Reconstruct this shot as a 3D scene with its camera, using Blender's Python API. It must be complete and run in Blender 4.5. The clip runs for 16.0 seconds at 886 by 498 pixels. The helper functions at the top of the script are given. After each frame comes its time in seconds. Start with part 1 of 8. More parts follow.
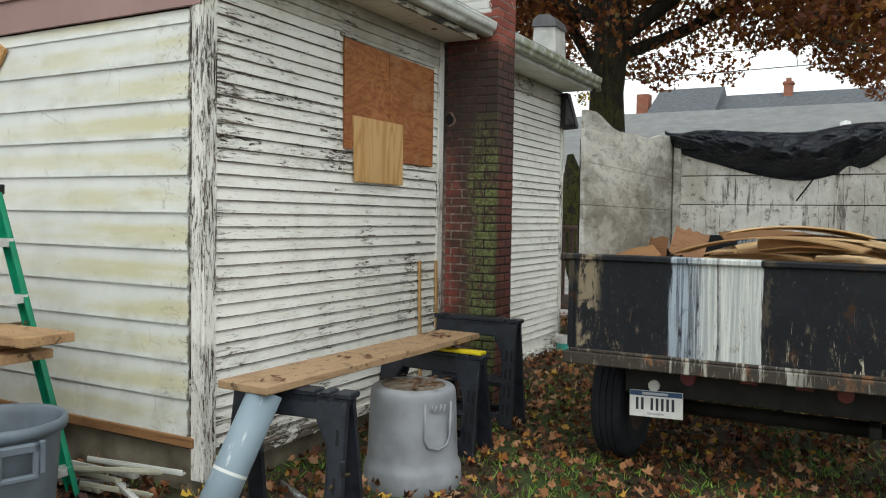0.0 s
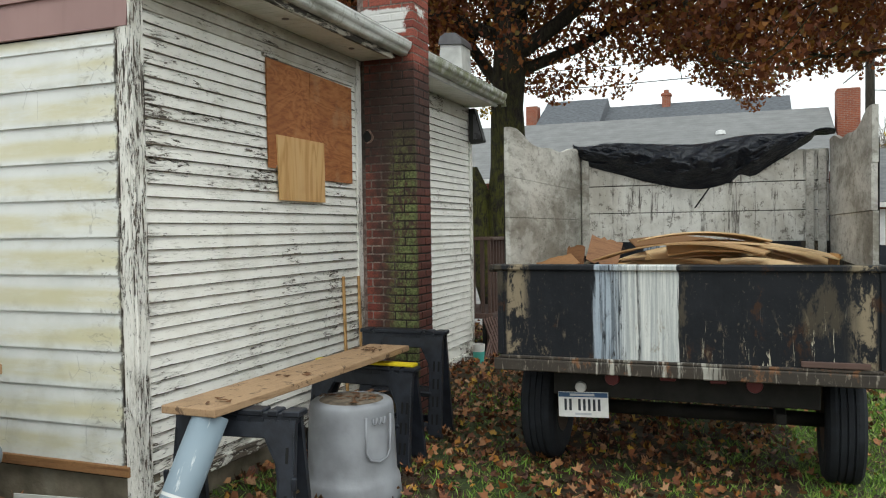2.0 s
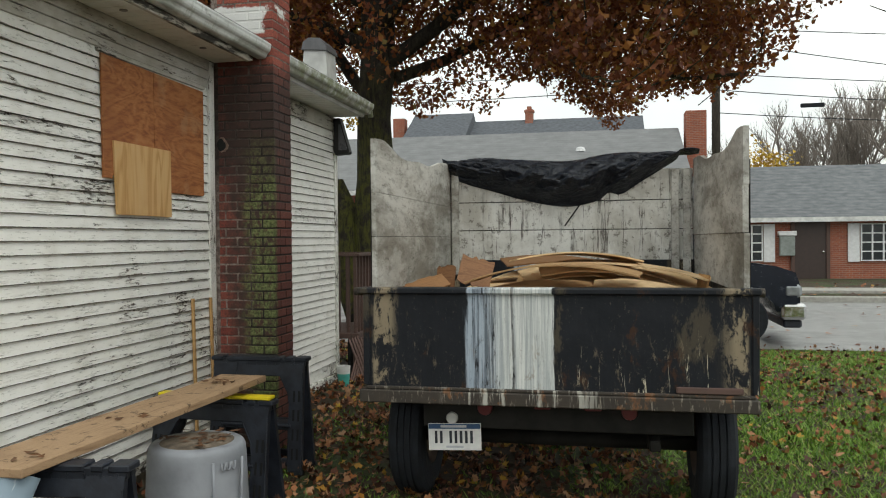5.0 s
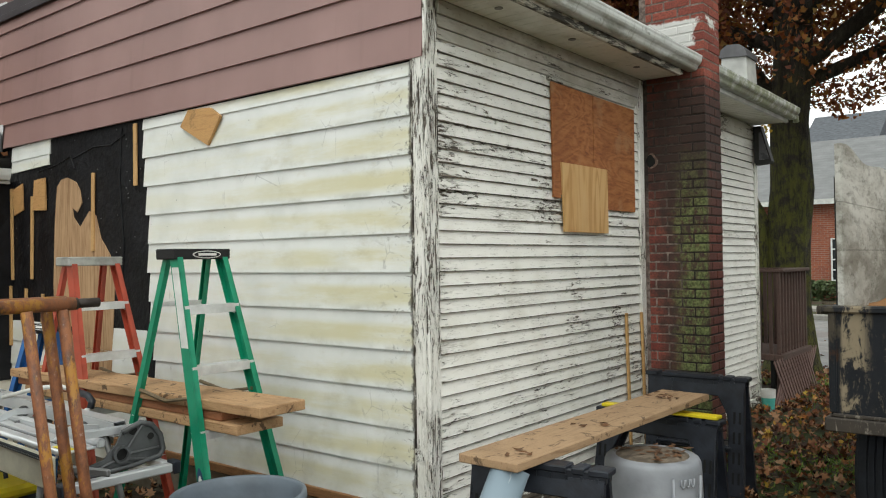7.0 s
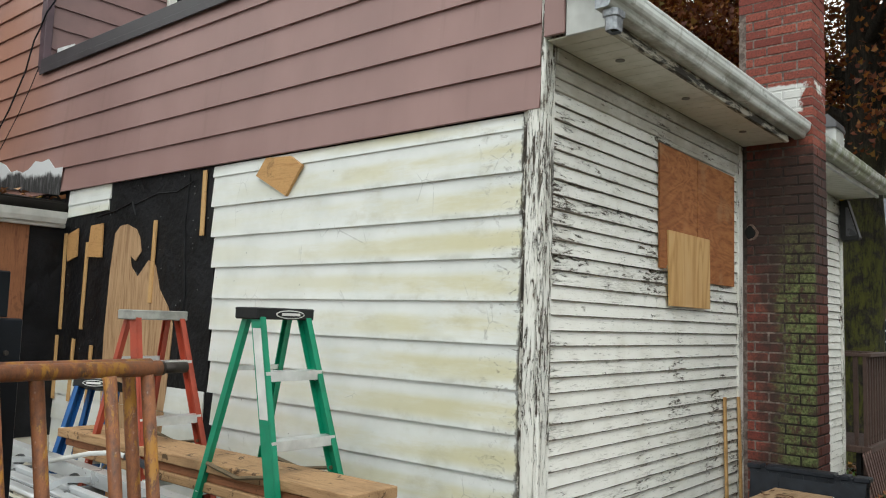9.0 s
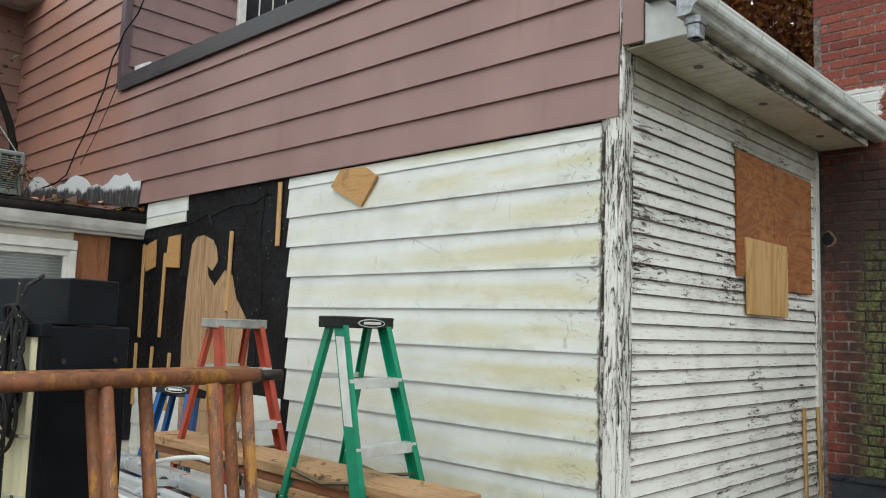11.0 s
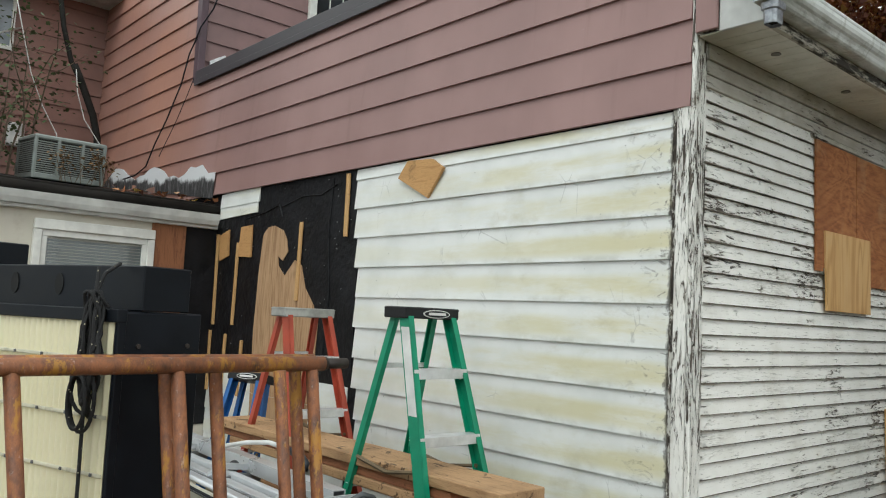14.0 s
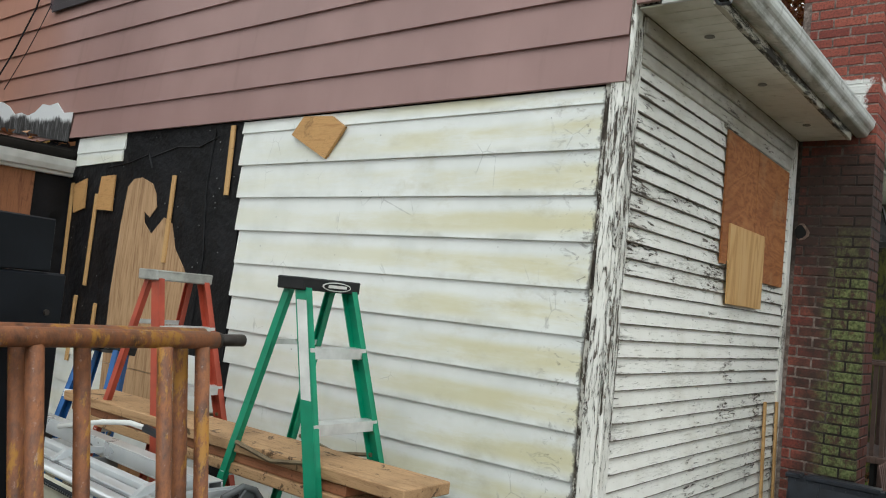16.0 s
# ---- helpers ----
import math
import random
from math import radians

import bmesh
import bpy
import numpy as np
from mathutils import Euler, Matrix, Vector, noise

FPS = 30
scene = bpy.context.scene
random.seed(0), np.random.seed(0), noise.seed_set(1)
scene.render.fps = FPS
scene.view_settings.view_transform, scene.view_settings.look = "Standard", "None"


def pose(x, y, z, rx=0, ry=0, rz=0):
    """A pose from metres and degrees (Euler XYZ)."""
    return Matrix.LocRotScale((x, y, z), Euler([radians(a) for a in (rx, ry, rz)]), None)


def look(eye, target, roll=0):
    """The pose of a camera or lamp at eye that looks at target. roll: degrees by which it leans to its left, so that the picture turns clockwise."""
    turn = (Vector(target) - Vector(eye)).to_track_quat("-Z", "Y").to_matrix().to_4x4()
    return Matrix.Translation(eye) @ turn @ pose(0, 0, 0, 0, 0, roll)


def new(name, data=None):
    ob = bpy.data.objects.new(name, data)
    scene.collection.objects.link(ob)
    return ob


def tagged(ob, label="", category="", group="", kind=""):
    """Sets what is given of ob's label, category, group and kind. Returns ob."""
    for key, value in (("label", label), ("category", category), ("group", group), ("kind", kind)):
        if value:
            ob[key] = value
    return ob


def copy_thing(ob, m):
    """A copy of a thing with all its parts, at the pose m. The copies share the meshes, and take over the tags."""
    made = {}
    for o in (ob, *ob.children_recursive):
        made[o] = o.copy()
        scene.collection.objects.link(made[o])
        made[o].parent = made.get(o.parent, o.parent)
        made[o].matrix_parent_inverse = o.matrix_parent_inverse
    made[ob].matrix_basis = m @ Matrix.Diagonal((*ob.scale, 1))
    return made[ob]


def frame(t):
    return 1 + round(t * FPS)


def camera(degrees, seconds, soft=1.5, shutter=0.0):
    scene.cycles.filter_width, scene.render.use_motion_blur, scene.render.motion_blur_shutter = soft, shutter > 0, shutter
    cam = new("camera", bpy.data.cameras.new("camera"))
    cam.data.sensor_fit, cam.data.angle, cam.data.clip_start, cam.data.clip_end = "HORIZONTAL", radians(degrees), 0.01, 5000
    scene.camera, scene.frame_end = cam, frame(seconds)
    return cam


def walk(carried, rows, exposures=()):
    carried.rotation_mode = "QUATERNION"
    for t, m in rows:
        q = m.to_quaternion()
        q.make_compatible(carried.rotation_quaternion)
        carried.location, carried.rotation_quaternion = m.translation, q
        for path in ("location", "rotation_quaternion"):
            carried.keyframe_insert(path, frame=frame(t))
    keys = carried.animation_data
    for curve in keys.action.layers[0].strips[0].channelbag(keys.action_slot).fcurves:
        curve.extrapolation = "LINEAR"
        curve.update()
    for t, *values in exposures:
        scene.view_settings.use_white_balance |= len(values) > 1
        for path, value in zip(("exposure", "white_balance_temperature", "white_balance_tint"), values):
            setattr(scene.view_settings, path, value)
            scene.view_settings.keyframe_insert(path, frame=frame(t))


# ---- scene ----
cam = camera(58.5, 16.0, soft=1.1)

PATH = [
    (0, (3.147, -3.103, 1.533), (2.189, -1.349, 1.452), 0.9),
    (0.5, (3.202, -3.094, 1.55), (2.308, -1.306, 1.477), 0.1),
    (1, (3.027, -3.219, 1.564), (2.128, -1.433, 1.509), -1.1),
    (1.5, (2.941, -3.339, 1.593), (2.048, -1.55, 1.533), -1.8),
    (2, (3.002, -3.31, 1.549), (2.285, -1.444, 1.5), -0.8),
    (2.5, (2.991, -3.308, 1.525), (2.28, -1.439, 1.488), -0.6),
    (3, (2.957, -3.317, 1.601), (2.348, -1.414, 1.529), -0.8),
    (3.2, (2.961, -3.279, 1.577), (2.518, -1.33, 1.509), -0.5),
    (5.3, (2.864, -2.946, 1.601), (2.469, -0.986, 1.581), -0.5),
    (5.5, (2.835, -2.958, 1.604), (2.354, -1.017, 1.586), -0.8),
    (6, (2.756, -3.012, 1.617), (1.874, -1.216, 1.618), -1.0),
    (6.5, (2.666, -3.057, 1.61), (1.616, -1.355, 1.625), -1.3),
    (7, (2.554, -3.122, 1.597), (1.316, -1.551, 1.624), -0.8),
    (7.5, (2.382, -3.112, 1.565), (1.1, -1.577, 1.594), 0.3),
    (8, (2.152, -3.034, 1.617), (0.868, -1.501, 1.658), 0.8),
    (8.2, (2.096, -3.029, 1.64), (0.817, -1.493, 1.724), 1.0),
    (10.3, (1.938, -3.147, 1.622), (0.654, -1.629, 1.838), 1.7),
    (10.5, (1.935, -3.148, 1.63), (0.624, -1.651, 1.83), 1.7),
    (11, (1.905, -3.18, 1.632), (0.531, -1.74, 1.83), 1.8),
    (11.5, (1.917, -3.182, 1.624), (0.536, -1.749, 1.821), 2.1),
    (12, (1.922, -3.149, 1.625), (0.52, -1.734, 1.812), 2.2),
    (12.5, (1.927, -3.138, 1.632), (0.509, -1.739, 1.815), 2.2),
    (13, (1.91, -3.131, 1.624), (0.405, -1.827, 1.803), 2.5),
    (13.5, (1.923, -3.13, 1.628), (0.422, -1.819, 1.801), 2.4),
    (14, (1.909, -3.164, 1.631), (0.414, -1.846, 1.802), 2.7),
    (14.5, (1.855, -3.245, 1.62), (0.304, -1.992, 1.786), 3.0),
    (15, (1.764, -3.214, 1.594), (0.237, -1.933, 1.756), 3.5),
    (15.5, (1.56, -3.089, 1.623), (0.124, -1.706, 1.789), 4.6),
    (16, (1.508, -3.061, 1.631), (0.267, -1.498, 1.76), 5.6),
]
EXPOSURE = ((0.0, -0.02, 6480), (3.2, 0.0, 6480), (5.3, -0.28, 6650), (6.0, -0.30, 6650), (6.6, -0.07, 6650), (8.0, 0.04, 6580), (10.3, -0.02, 6380), (16.0, -0.03, 6330))
walk(cam, [(t, look(eye, target, roll)) for t, eye, target, roll in PATH], [(t, stops, kelvin, 3) for t, stops, kelvin in EXPOSURE])

# ---- world and sun: an overcast day ----
world = bpy.data.worlds.new("sky")
scene.world = world
world.use_nodes = True
wn = world.node_tree
wn.nodes.clear()
w_out = wn.nodes.new("ShaderNodeOutputWorld")
w_bg = wn.nodes.new("ShaderNodeBackground")
w_sky = wn.nodes.new("ShaderNodeTexSky")
w_sky.sky_type = "NISHITA"
w_sky.sun_disc = False
w_sky.sun_elevation = radians(38)
w_sky.sun_rotation = radians(150)
w_cloud = wn.nodes.new("ShaderNodeTexNoise")
w_cloud.inputs["Scale"].default_value = 2.2
w_cloud.inputs["Detail"].default_value = 5
w_ramp = wn.nodes.new("ShaderNodeValToRGB")
w_ramp.color_ramp.elements[0].color = (13.0, 13.4, 13.9, 1)
w_ramp.color_ramp.elements[1].color = (19.0, 19.0, 18.9, 1)
w_ramp.color_ramp.elements[0].position = 0.32
w_ramp.color_ramp.elements[1].position = 0.62
w_mix = wn.nodes.new("ShaderNodeMix")
w_mix.data_type = "RGBA"
w_mix.inputs["Factor"].default_value = 0.9
wn.links.new(w_cloud.outputs["Fac"], w_ramp.inputs["Fac"])
wn.links.new(w_sky.outputs["Color"], w_mix.inputs["A"])
wn.links.new(w_ramp.outputs["Color"], w_mix.inputs["B"])
wn.links.new(w_mix.outputs["Result"], w_bg.inputs["Color"])
wn.links.new(w_bg.outputs["Background"], w_out.inputs["Surface"])
w_bg.inputs["Strength"].default_value = 0.088

sun = new("sun", bpy.data.lights.new("sun", "SUN"))
sun.data.energy = 0.9
sun.data.angle = radians(25)
sun.data.color = (1.0, 0.97, 0.93)
sun.matrix_world = look((6, -8, 12), (0, 0, 0))


# ---- material helpers ----
class Mat:
    """A node material with one principled shader."""

    def __init__(self, name, rough=0.7, metal=0.0, spec=0.5, coords="Object"):
        self.m = bpy.data.materials.new(name)
        self.m.use_nodes = True
        self.t = self.m.node_tree
        self.b = self.t.nodes["Principled BSDF"]
        self.b.inputs["Roughness"].default_value = rough
        self.b.inputs["Metallic"].default_value = metal
        self.b.inputs["Specular IOR Level"].default_value = spec
        if coords == "World":
            self.co = self.t.nodes.new("ShaderNodeNewGeometry").outputs["Position"]
        else:
            self.co = self.t.nodes.new("ShaderNodeTexCoord").outputs["Object"]
        self.height = None

    def put(self, socket, value):
        if isinstance(value, bpy.types.NodeSocket):
            self.t.links.new(value, socket)
        elif isinstance(value, (tuple, list)) and len(value) == 3 and socket.type == "RGBA":
            socket.default_value = (*value, 1)
        else:
            socket.default_value = value

    def stretch(self, scale, shift=(0, 0, 0)):
        n = self.t.nodes.new("ShaderNodeMapping")
        n.inputs["Scale"].default_value = scale
        n.inputs["Location"].default_value = shift
        self.put(n.inputs["Vector"], self.co)
        return n.outputs["Vector"]

    def noise(self, scale=5.0, detail=4.0, stretch=(1, 1, 1), rough=0.55, warp=0.0, shift=(0, 0, 0)):
        n = self.t.nodes.new("ShaderNodeTexNoise")
        self.put(n.inputs["Vector"], self.stretch(stretch, shift))
        n.inputs["Scale"].default_value = scale
        n.inputs["Detail"].default_value = detail
        n.inputs["Roughness"].default_value = rough
        n.inputs["Distortion"].default_value = warp
        return n.outputs["Fac"]

    def wave(self, scale, stretch=(1, 1, 1), warp=2.0, detail=2.0):
        n = self.t.nodes.new("ShaderNodeTexWave")
        self.put(n.inputs["Vector"], self.stretch(stretch))
        n.inputs["Scale"].default_value = scale
        n.inputs["Distortion"].default_value = warp
        n.inputs["Detail"].default_value = detail
        return n.outputs["Fac"]

    def voronoi(self, scale, stretch=(1, 1, 1), feature="F1"):
        n = self.t.nodes.new("ShaderNodeTexVoronoi")
        n.feature = feature
        self.put(n.inputs["Vector"], self.stretch(stretch))
        n.inputs["Scale"].default_value = scale
        return n.outputs["Distance"]

    def axis(self, which):
        n = self.t.nodes.new("ShaderNodeSeparateXYZ")
        self.put(n.inputs["Vector"], self.co)
        return n.outputs[which]

    def random(self):
        return self.t.nodes.new("ShaderNodeObjectInfo").outputs["Random"]

    def island(self):
        return self.t.nodes.new("ShaderNodeNewGeometry").outputs["Random Per Island"]

    def step(self, value, a, b, lo=0.0, hi=1.0):
        n = self.t.nodes.new("ShaderNodeMapRange")
        n.interpolation_type = "SMOOTHSTEP"
        self.put(n.inputs["Value"], value)
        for key, v in (("From Min", a), ("From Max", b), ("To Min", lo), ("To Max", hi)):
            self.put(n.inputs[key], v)
        return n.outputs["Result"]

    def calc(self, op, a, b=0.0):
        n = self.t.nodes.new("ShaderNodeMath")
        n.operation = op
        self.put(n.inputs[0], a)
        self.put(n.inputs[1], b)
        return n.outputs[0]

    def mix(self, fac, a, b, blend="MIX"):
        n = self.t.nodes.new("ShaderNodeMix")
        n.data_type = "RGBA"
        n.blend_type = blend
        self.put(n.inputs["Factor"], fac)
        self.put(n.inputs["A"], a)
        self.put(n.inputs["B"], b)
        return n.outputs["Result"]

    def ramp(self, fac, stops):
        n = self.t.nodes.new("ShaderNodeValToRGB")
        while len(n.color_ramp.elements) < len(stops):
            n.color_ramp.elements.new(0.5)
        for e, (p, c) in zip(n.color_ramp.elements, stops):
            e.position, e.color = p, (*c, 1)
        self.put(n.inputs["Fac"], fac)
        return n.outputs["Color"]

    def shade(self, color, rough=None, metal=None, bump=None, depth=0.004, strength=0.6):
        self.put(self.b.inputs["Base Color"], color)
        if rough is not None:
            self.put(self.b.inputs["Roughness"], rough)
        if metal is not None:
            self.put(self.b.inputs["Metallic"], metal)
        if bump is not None:
            n = self.t.nodes.new("ShaderNodeBump")
            n.inputs["Distance"].default_value = depth
            n.inputs["Strength"].default_value = strength
            self.put(n.inputs["Height"], bump)
            self.t.links.new(n.outputs["Normal"], self.b.inputs["Normal"])
        return self.m


def plain(name, color, rough=0.6, metal=0.0, vary=0.18, scale=9.0, grain=60.0, depth=0.002, strength=0.3, spec=0.5):
    """A surface of one colour with soft blotches and a fine grain."""
    k = Mat(name, rough, metal, spec)
    big = k.noise(scale, 4)
    fine = k.noise(grain, 3)
    dark = tuple(c * (1 - vary) for c in color)
    light = tuple(min(1, c * (1 + vary * 0.6)) for c in color)
    col = k.mix(k.step(big, 0.3, 0.7), dark, light)
    col = k.mix(k.calc("MULTIPLY", fine, vary * 0.7), col, tuple(c * 0.6 for c in color))
    return k.shade(col, k.step(big, 0.2, 0.8, max(0.05, rough - 0.1), min(1, rough + 0.12)), None, fine, depth, strength)


def wood(name, light, dark, axis=0, rough=0.7, scale=14.0, worn=0.0):
    """Sawn wood with grain along one axis of the piece."""
    k = Mat(name, rough)
    st = [9.0, 9.0, 9.0]
    st[axis] = 0.7
    g = k.noise(scale * 0.35, 6, st, 0.6, 1.2)
    f = k.noise(scale * 2.5, 4, st, 0.6)
    blot = k.noise(3.0, 4)
    col = k.ramp(g, [(0.3, dark), (0.5, light), (0.72, tuple(0.75 * a + 0.25 * b for a, b in zip(light, dark)))])
    col = k.mix(k.step(f, 0.52, 0.75, 0, 0.6), col, tuple(0.6 * c for c in dark))
    col = k.mix(k.step(blot, 0.5, 0.75, 0, 0.35 + worn), col, tuple(0.5 * c for c in dark))
    col = k.mix(k.step(k.noise(scale * 6, 6, st, 0.75), 0.56, 0.64, 0, 0.55), col, tuple(0.35 * c for c in dark))
    mark = k.calc("MULTIPLY", k.step(k.noise(9, 6, (1, 1, 1), 0.75, 1.0, (6, 2, 3)), 0.575, 0.62), 0.4 + worn * 2)
    col = k.mix(mark, col, tuple(0.22 * c for c in dark))
    col = k.mix(k.calc("MULTIPLY", k.random(), 0.25), col, dark)
    return k.shade(col, None, None, f, 0.002, 0.5)


# peeling white paint over grey wood
def peel_material(name, along, amount, spot=26.0, dirt=0.35, edge_wear_shade=0.0, long=0.3, grime_shade=0.0):
    k = Mat(name, 0.62, coords="World")
    st = [1.0, 1.0, 1.0]
    st[along] = long
    thin = [1.6, 1.6, 1.6]
    thin[along] = 0.16
    area = k.noise(1.5, 4, (1, 1, 1), 0.6)
    flake = k.noise(spot, 8, st, 0.72, 0.8)
    fine = k.noise(spot * 3.0, 6, st, 0.72)
    edge = k.calc("ADD", k.calc("MULTIPLY", area, 0.42), k.calc("ADD", k.calc("MULTIPLY", flake, 0.68), k.calc("MULTIPLY", fine, 0.30)))
    edge = k.calc("ADD", edge, k.calc("MULTIPLY", k.calc("SUBTRACT", k.random(), 0.5), 0.06))
    if edge_wear_shade:
        own = k.t.nodes.new("ShaderNodeSeparateXYZ")
        k.put(own.inputs["Vector"], k.t.nodes.new("ShaderNodeTexCoord").outputs["Object"])
        # worn lap edges; the shadow line under each lap is painted in too
        lip = k.calc("MAXIMUM", k.calc("ADD", k.step(own.outputs[2], 0.010, 0.001, 0, 0.7), k.step(own.outputs[2], 0.0045, 0.003, 0, 1.5)), k.step(own.outputs[2], 0.066, 0.076, 0, 0.5))
        edge = k.calc("ADD", edge, k.calc("MULTIPLY", lip, edge_wear_shade))
        edge = k.calc("ADD", edge, k.step(k.calc("ADD", k.axis(1), k.calc("MULTIPLY", area, 0.5)), 0.75, 0.25, 0, 0.06))
    bare = k.step(edge, amount, amount + 0.018)
    lift = k.step(edge, amount - 0.04, amount)
    grain = k.noise(40, 6, tuple(0.06 if i == along else 1.6 for i in range(3)), 0.65)
    woodcol = k.ramp(grain, [(0.30, (0.016, 0.013, 0.011)), (0.48, (0.085, 0.07, 0.056)), (0.68, (0.26, 0.225, 0.185))])
    paint = k.mix(k.step(k.noise(4.5, 6), 0.45, 0.75, 0, dirt), (0.87, 0.86, 0.815), (0.56, 0.53, 0.44))
    paint = k.mix(k.step(k.noise(0.9, 3), 0.52, 0.8, 0, 0.3), paint, (0.6, 0.6, 0.53))
    crack = k.noise(spot * 1.3, 7, thin, 0.75, 0.5, (3, 7, 1))
    paint = k.mix(k.step(crack, 0.585, 0.625, 0, 0.62), paint, (0.20, 0.185, 0.16))
    rub = k.calc("MULTIPLY", k.step(k.noise(5.0, 6, st, 0.7, 0, (1, 3, 8)), 0.54, 0.64), k.step(k.noise(spot * 2.2, 6, thin, 0.75), 0.44, 0.58))
    paint = k.mix(k.calc("MULTIPLY", rub, 0.5), paint, (0.34, 0.32, 0.28))
    if grime_shade:
        # brownish streaks, plus an even darkening that paints in the shade below the eaves
        soil = k.noise(2.2, 6, tuple(0.35 if i == along else 1.0 for i in range(3)), 0.68, 0.6, (4, 9, 2))
        paint = k.mix(k.step(soil, 0.30, 0.62, 0.25 * grime_shade, grime_shade), paint, (0.23, 0.20, 0.14))
    col = k.mix(bare, paint, woodcol)
    h = k.calc("ADD", k.calc("MULTIPLY", lift, 0.6), k.calc("SUBTRACT", k.calc("MULTIPLY", grain, 0.35), k.calc("MULTIPLY", bare, 1.2)))
    return k.shade(col, k.step(bare, 0, 1, 0.5, 0.88), None, h, 0.003, 0.9)


M_CLAP = peel_material("peeling_white_clapboard", 1, 0.801, 52.0, 0.34, 0.10, 0.17)
M_CLAP_FAR = peel_material("cleaner_white_clapboard", 1, 0.84, 44.0, 0.28, 0.09)
M_CORNER = peel_material("peeling_white_corner_board", 2, 0.738, 62, 0.45, 0.0, 0.14)
k = Mat("blackened_rotten_wood", 0.9, coords="World")
rt = k.noise(34, 8, (1, 1, 0.22), 0.74, 0.8)
col = k.ramp(rt, [(0.38, (0.014, 0.012, 0.010)), (0.52, (0.060, 0.048, 0.038)), (0.62, (0.17, 0.145, 0.115))])
col = k.mix(k.step(k.noise(26, 8, (1, 1, 0.35), 0.76, 0.5, (3, 3, 3)), 0.51, 0.56), col, (0.62, 0.61, 0.56))
M_ROT = k.shade(col, None, None, rt, 0.012, 1.0)
# stained white paint with the shade under the eaves mixed into its colour
M_FRIEZE = peel_material("dirty_shaded_white_frieze", 1, 0.785, 40, 0.8, 0.0, 0.15, 0.62)
M_SILLB = peel_material("worn_cream_sill", 1, 0.70, 18, 0.8)

# white siding with yellow-green algae stains
k = Mat("stained_white_siding", 0.42, coords="World")
z_ = k.axis(2)
row = k.calc("FRACT", k.calc("DIVIDE", k.calc("SUBTRACT", 2.55 + 0.2032 * 3, z_), 0.2032))
band = k.calc("MULTIPLY", k.step(k.calc("ADD", row, k.calc("MULTIPLY", k.noise(1.1, 4, (1, 1, 0.2)), 0.3)), 0.36, 0.60), k.step(row, 1.0, 0.70))
blot = k.noise(2.3, 6, (0.30, 1, 1.7), 0.66)
near = k.step(k.axis(0), -2.3, -0.2, 0.35, 0.95)
yel = k.calc("MULTIPLY", k.calc("MULTIPLY", band, k.step(blot, 0.36, 0.60)), near)
base = k.mix(k.step(k.noise(3.2, 4), 0.35, 0.75), (0.77, 0.785, 0.77), (0.67, 0.69, 0.67))
col = k.mix(k.calc("MULTIPLY", yel, 0.72), base, (0.58, 0.52, 0.245))
strk = k.noise(3.4, 6, (0.7, 1, 1.3), 0.7)
col = k.mix(k.calc("MULTIPLY", k.step(strk, 0.52, 0.70, 0, 0.40), near), col, (0.44, 0.40, 0.25))
edge_ = k.calc("MULTIPLY", k.step(row, 0.80, 0.97), k.step(k.noise(5, 7, (0.6, 1, 1), 0.72, 0, (7, 1, 1)), 0.46, 0.62))
col = k.mix(k.calc("MULTIPLY", k.calc("MULTIPLY", edge_, near), 0.32), col, (0.24, 0.22, 0.14))
low = k.step(k.axis(2), 1.3, 0.3, 0.0, 0.35)
col = k.mix(k.calc("MULTIPLY", low, k.step(k.noise(6, 5), 0.4, 0.7)), col, (0.42, 0.42, 0.36))
thr = k.step(k.calc("ADD", k.voronoi(7.5, (1, 1, 0.7), "DISTANCE_TO_EDGE"), k.calc("MULTIPLY", k.calc("SUBTRACT", k.noise(30, 5, (1, 1, 1), 0.7), 0.5), 0.06)), 0.016, 0.006)
sp = k.calc("MULTIPLY", thr, k.step(k.noise(3.1, 3, (1, 1, 1), 0.5, 0, (5, 2, 9)), 0.57, 0.65))
col = k.mix(k.calc("MULTIPLY", sp, 0.25), col, (0.06, 0.055, 0.05))
smut = k.calc("MULTIPLY", k.step(k.axis(0), -0.42, -0.10), k.step(k.noise(11, 6, (1, 1, 1.6), 0.7, 1.2, (2, 2, 2)), 0.55, 0.66))
col = k.mix(k.calc("MULTIPLY", smut, 0.7), col, (0.07, 0.06, 0.045))
rot_ = k.calc("MULTIPLY", k.step(k.calc("ADD", k.axis(0), k.calc("MULTIPLY", k.noise(14, 6, (1, 1, 1), 0.7), 0.09)), -0.062, -0.046), 0.75)
col = k.mix(rot_, col, (0.05, 0.042, 0.035))
dots = k.step(k.voronoi(19), 0.10, 0.05)
dots = k.calc("MULTIPLY", dots, k.step(k.noise(9, 2, (1, 1, 1), 0.5, 0, (1, 4, 2)), 0.6, 0.66))
col = k.mix(k.calc("MULTIPLY", dots, 0.8), col, (0.1, 0.09, 0.08))
M_WHITE_SIDING = k.shade(col, k.step(blot, 0.3, 0.7, 0.36, 0.6), None, k.calc("ADD", k.noise(2.2, 2), k.calc("MULTIPLY", k.noise(40, 3), 0.04)), 0.02, 0.25)

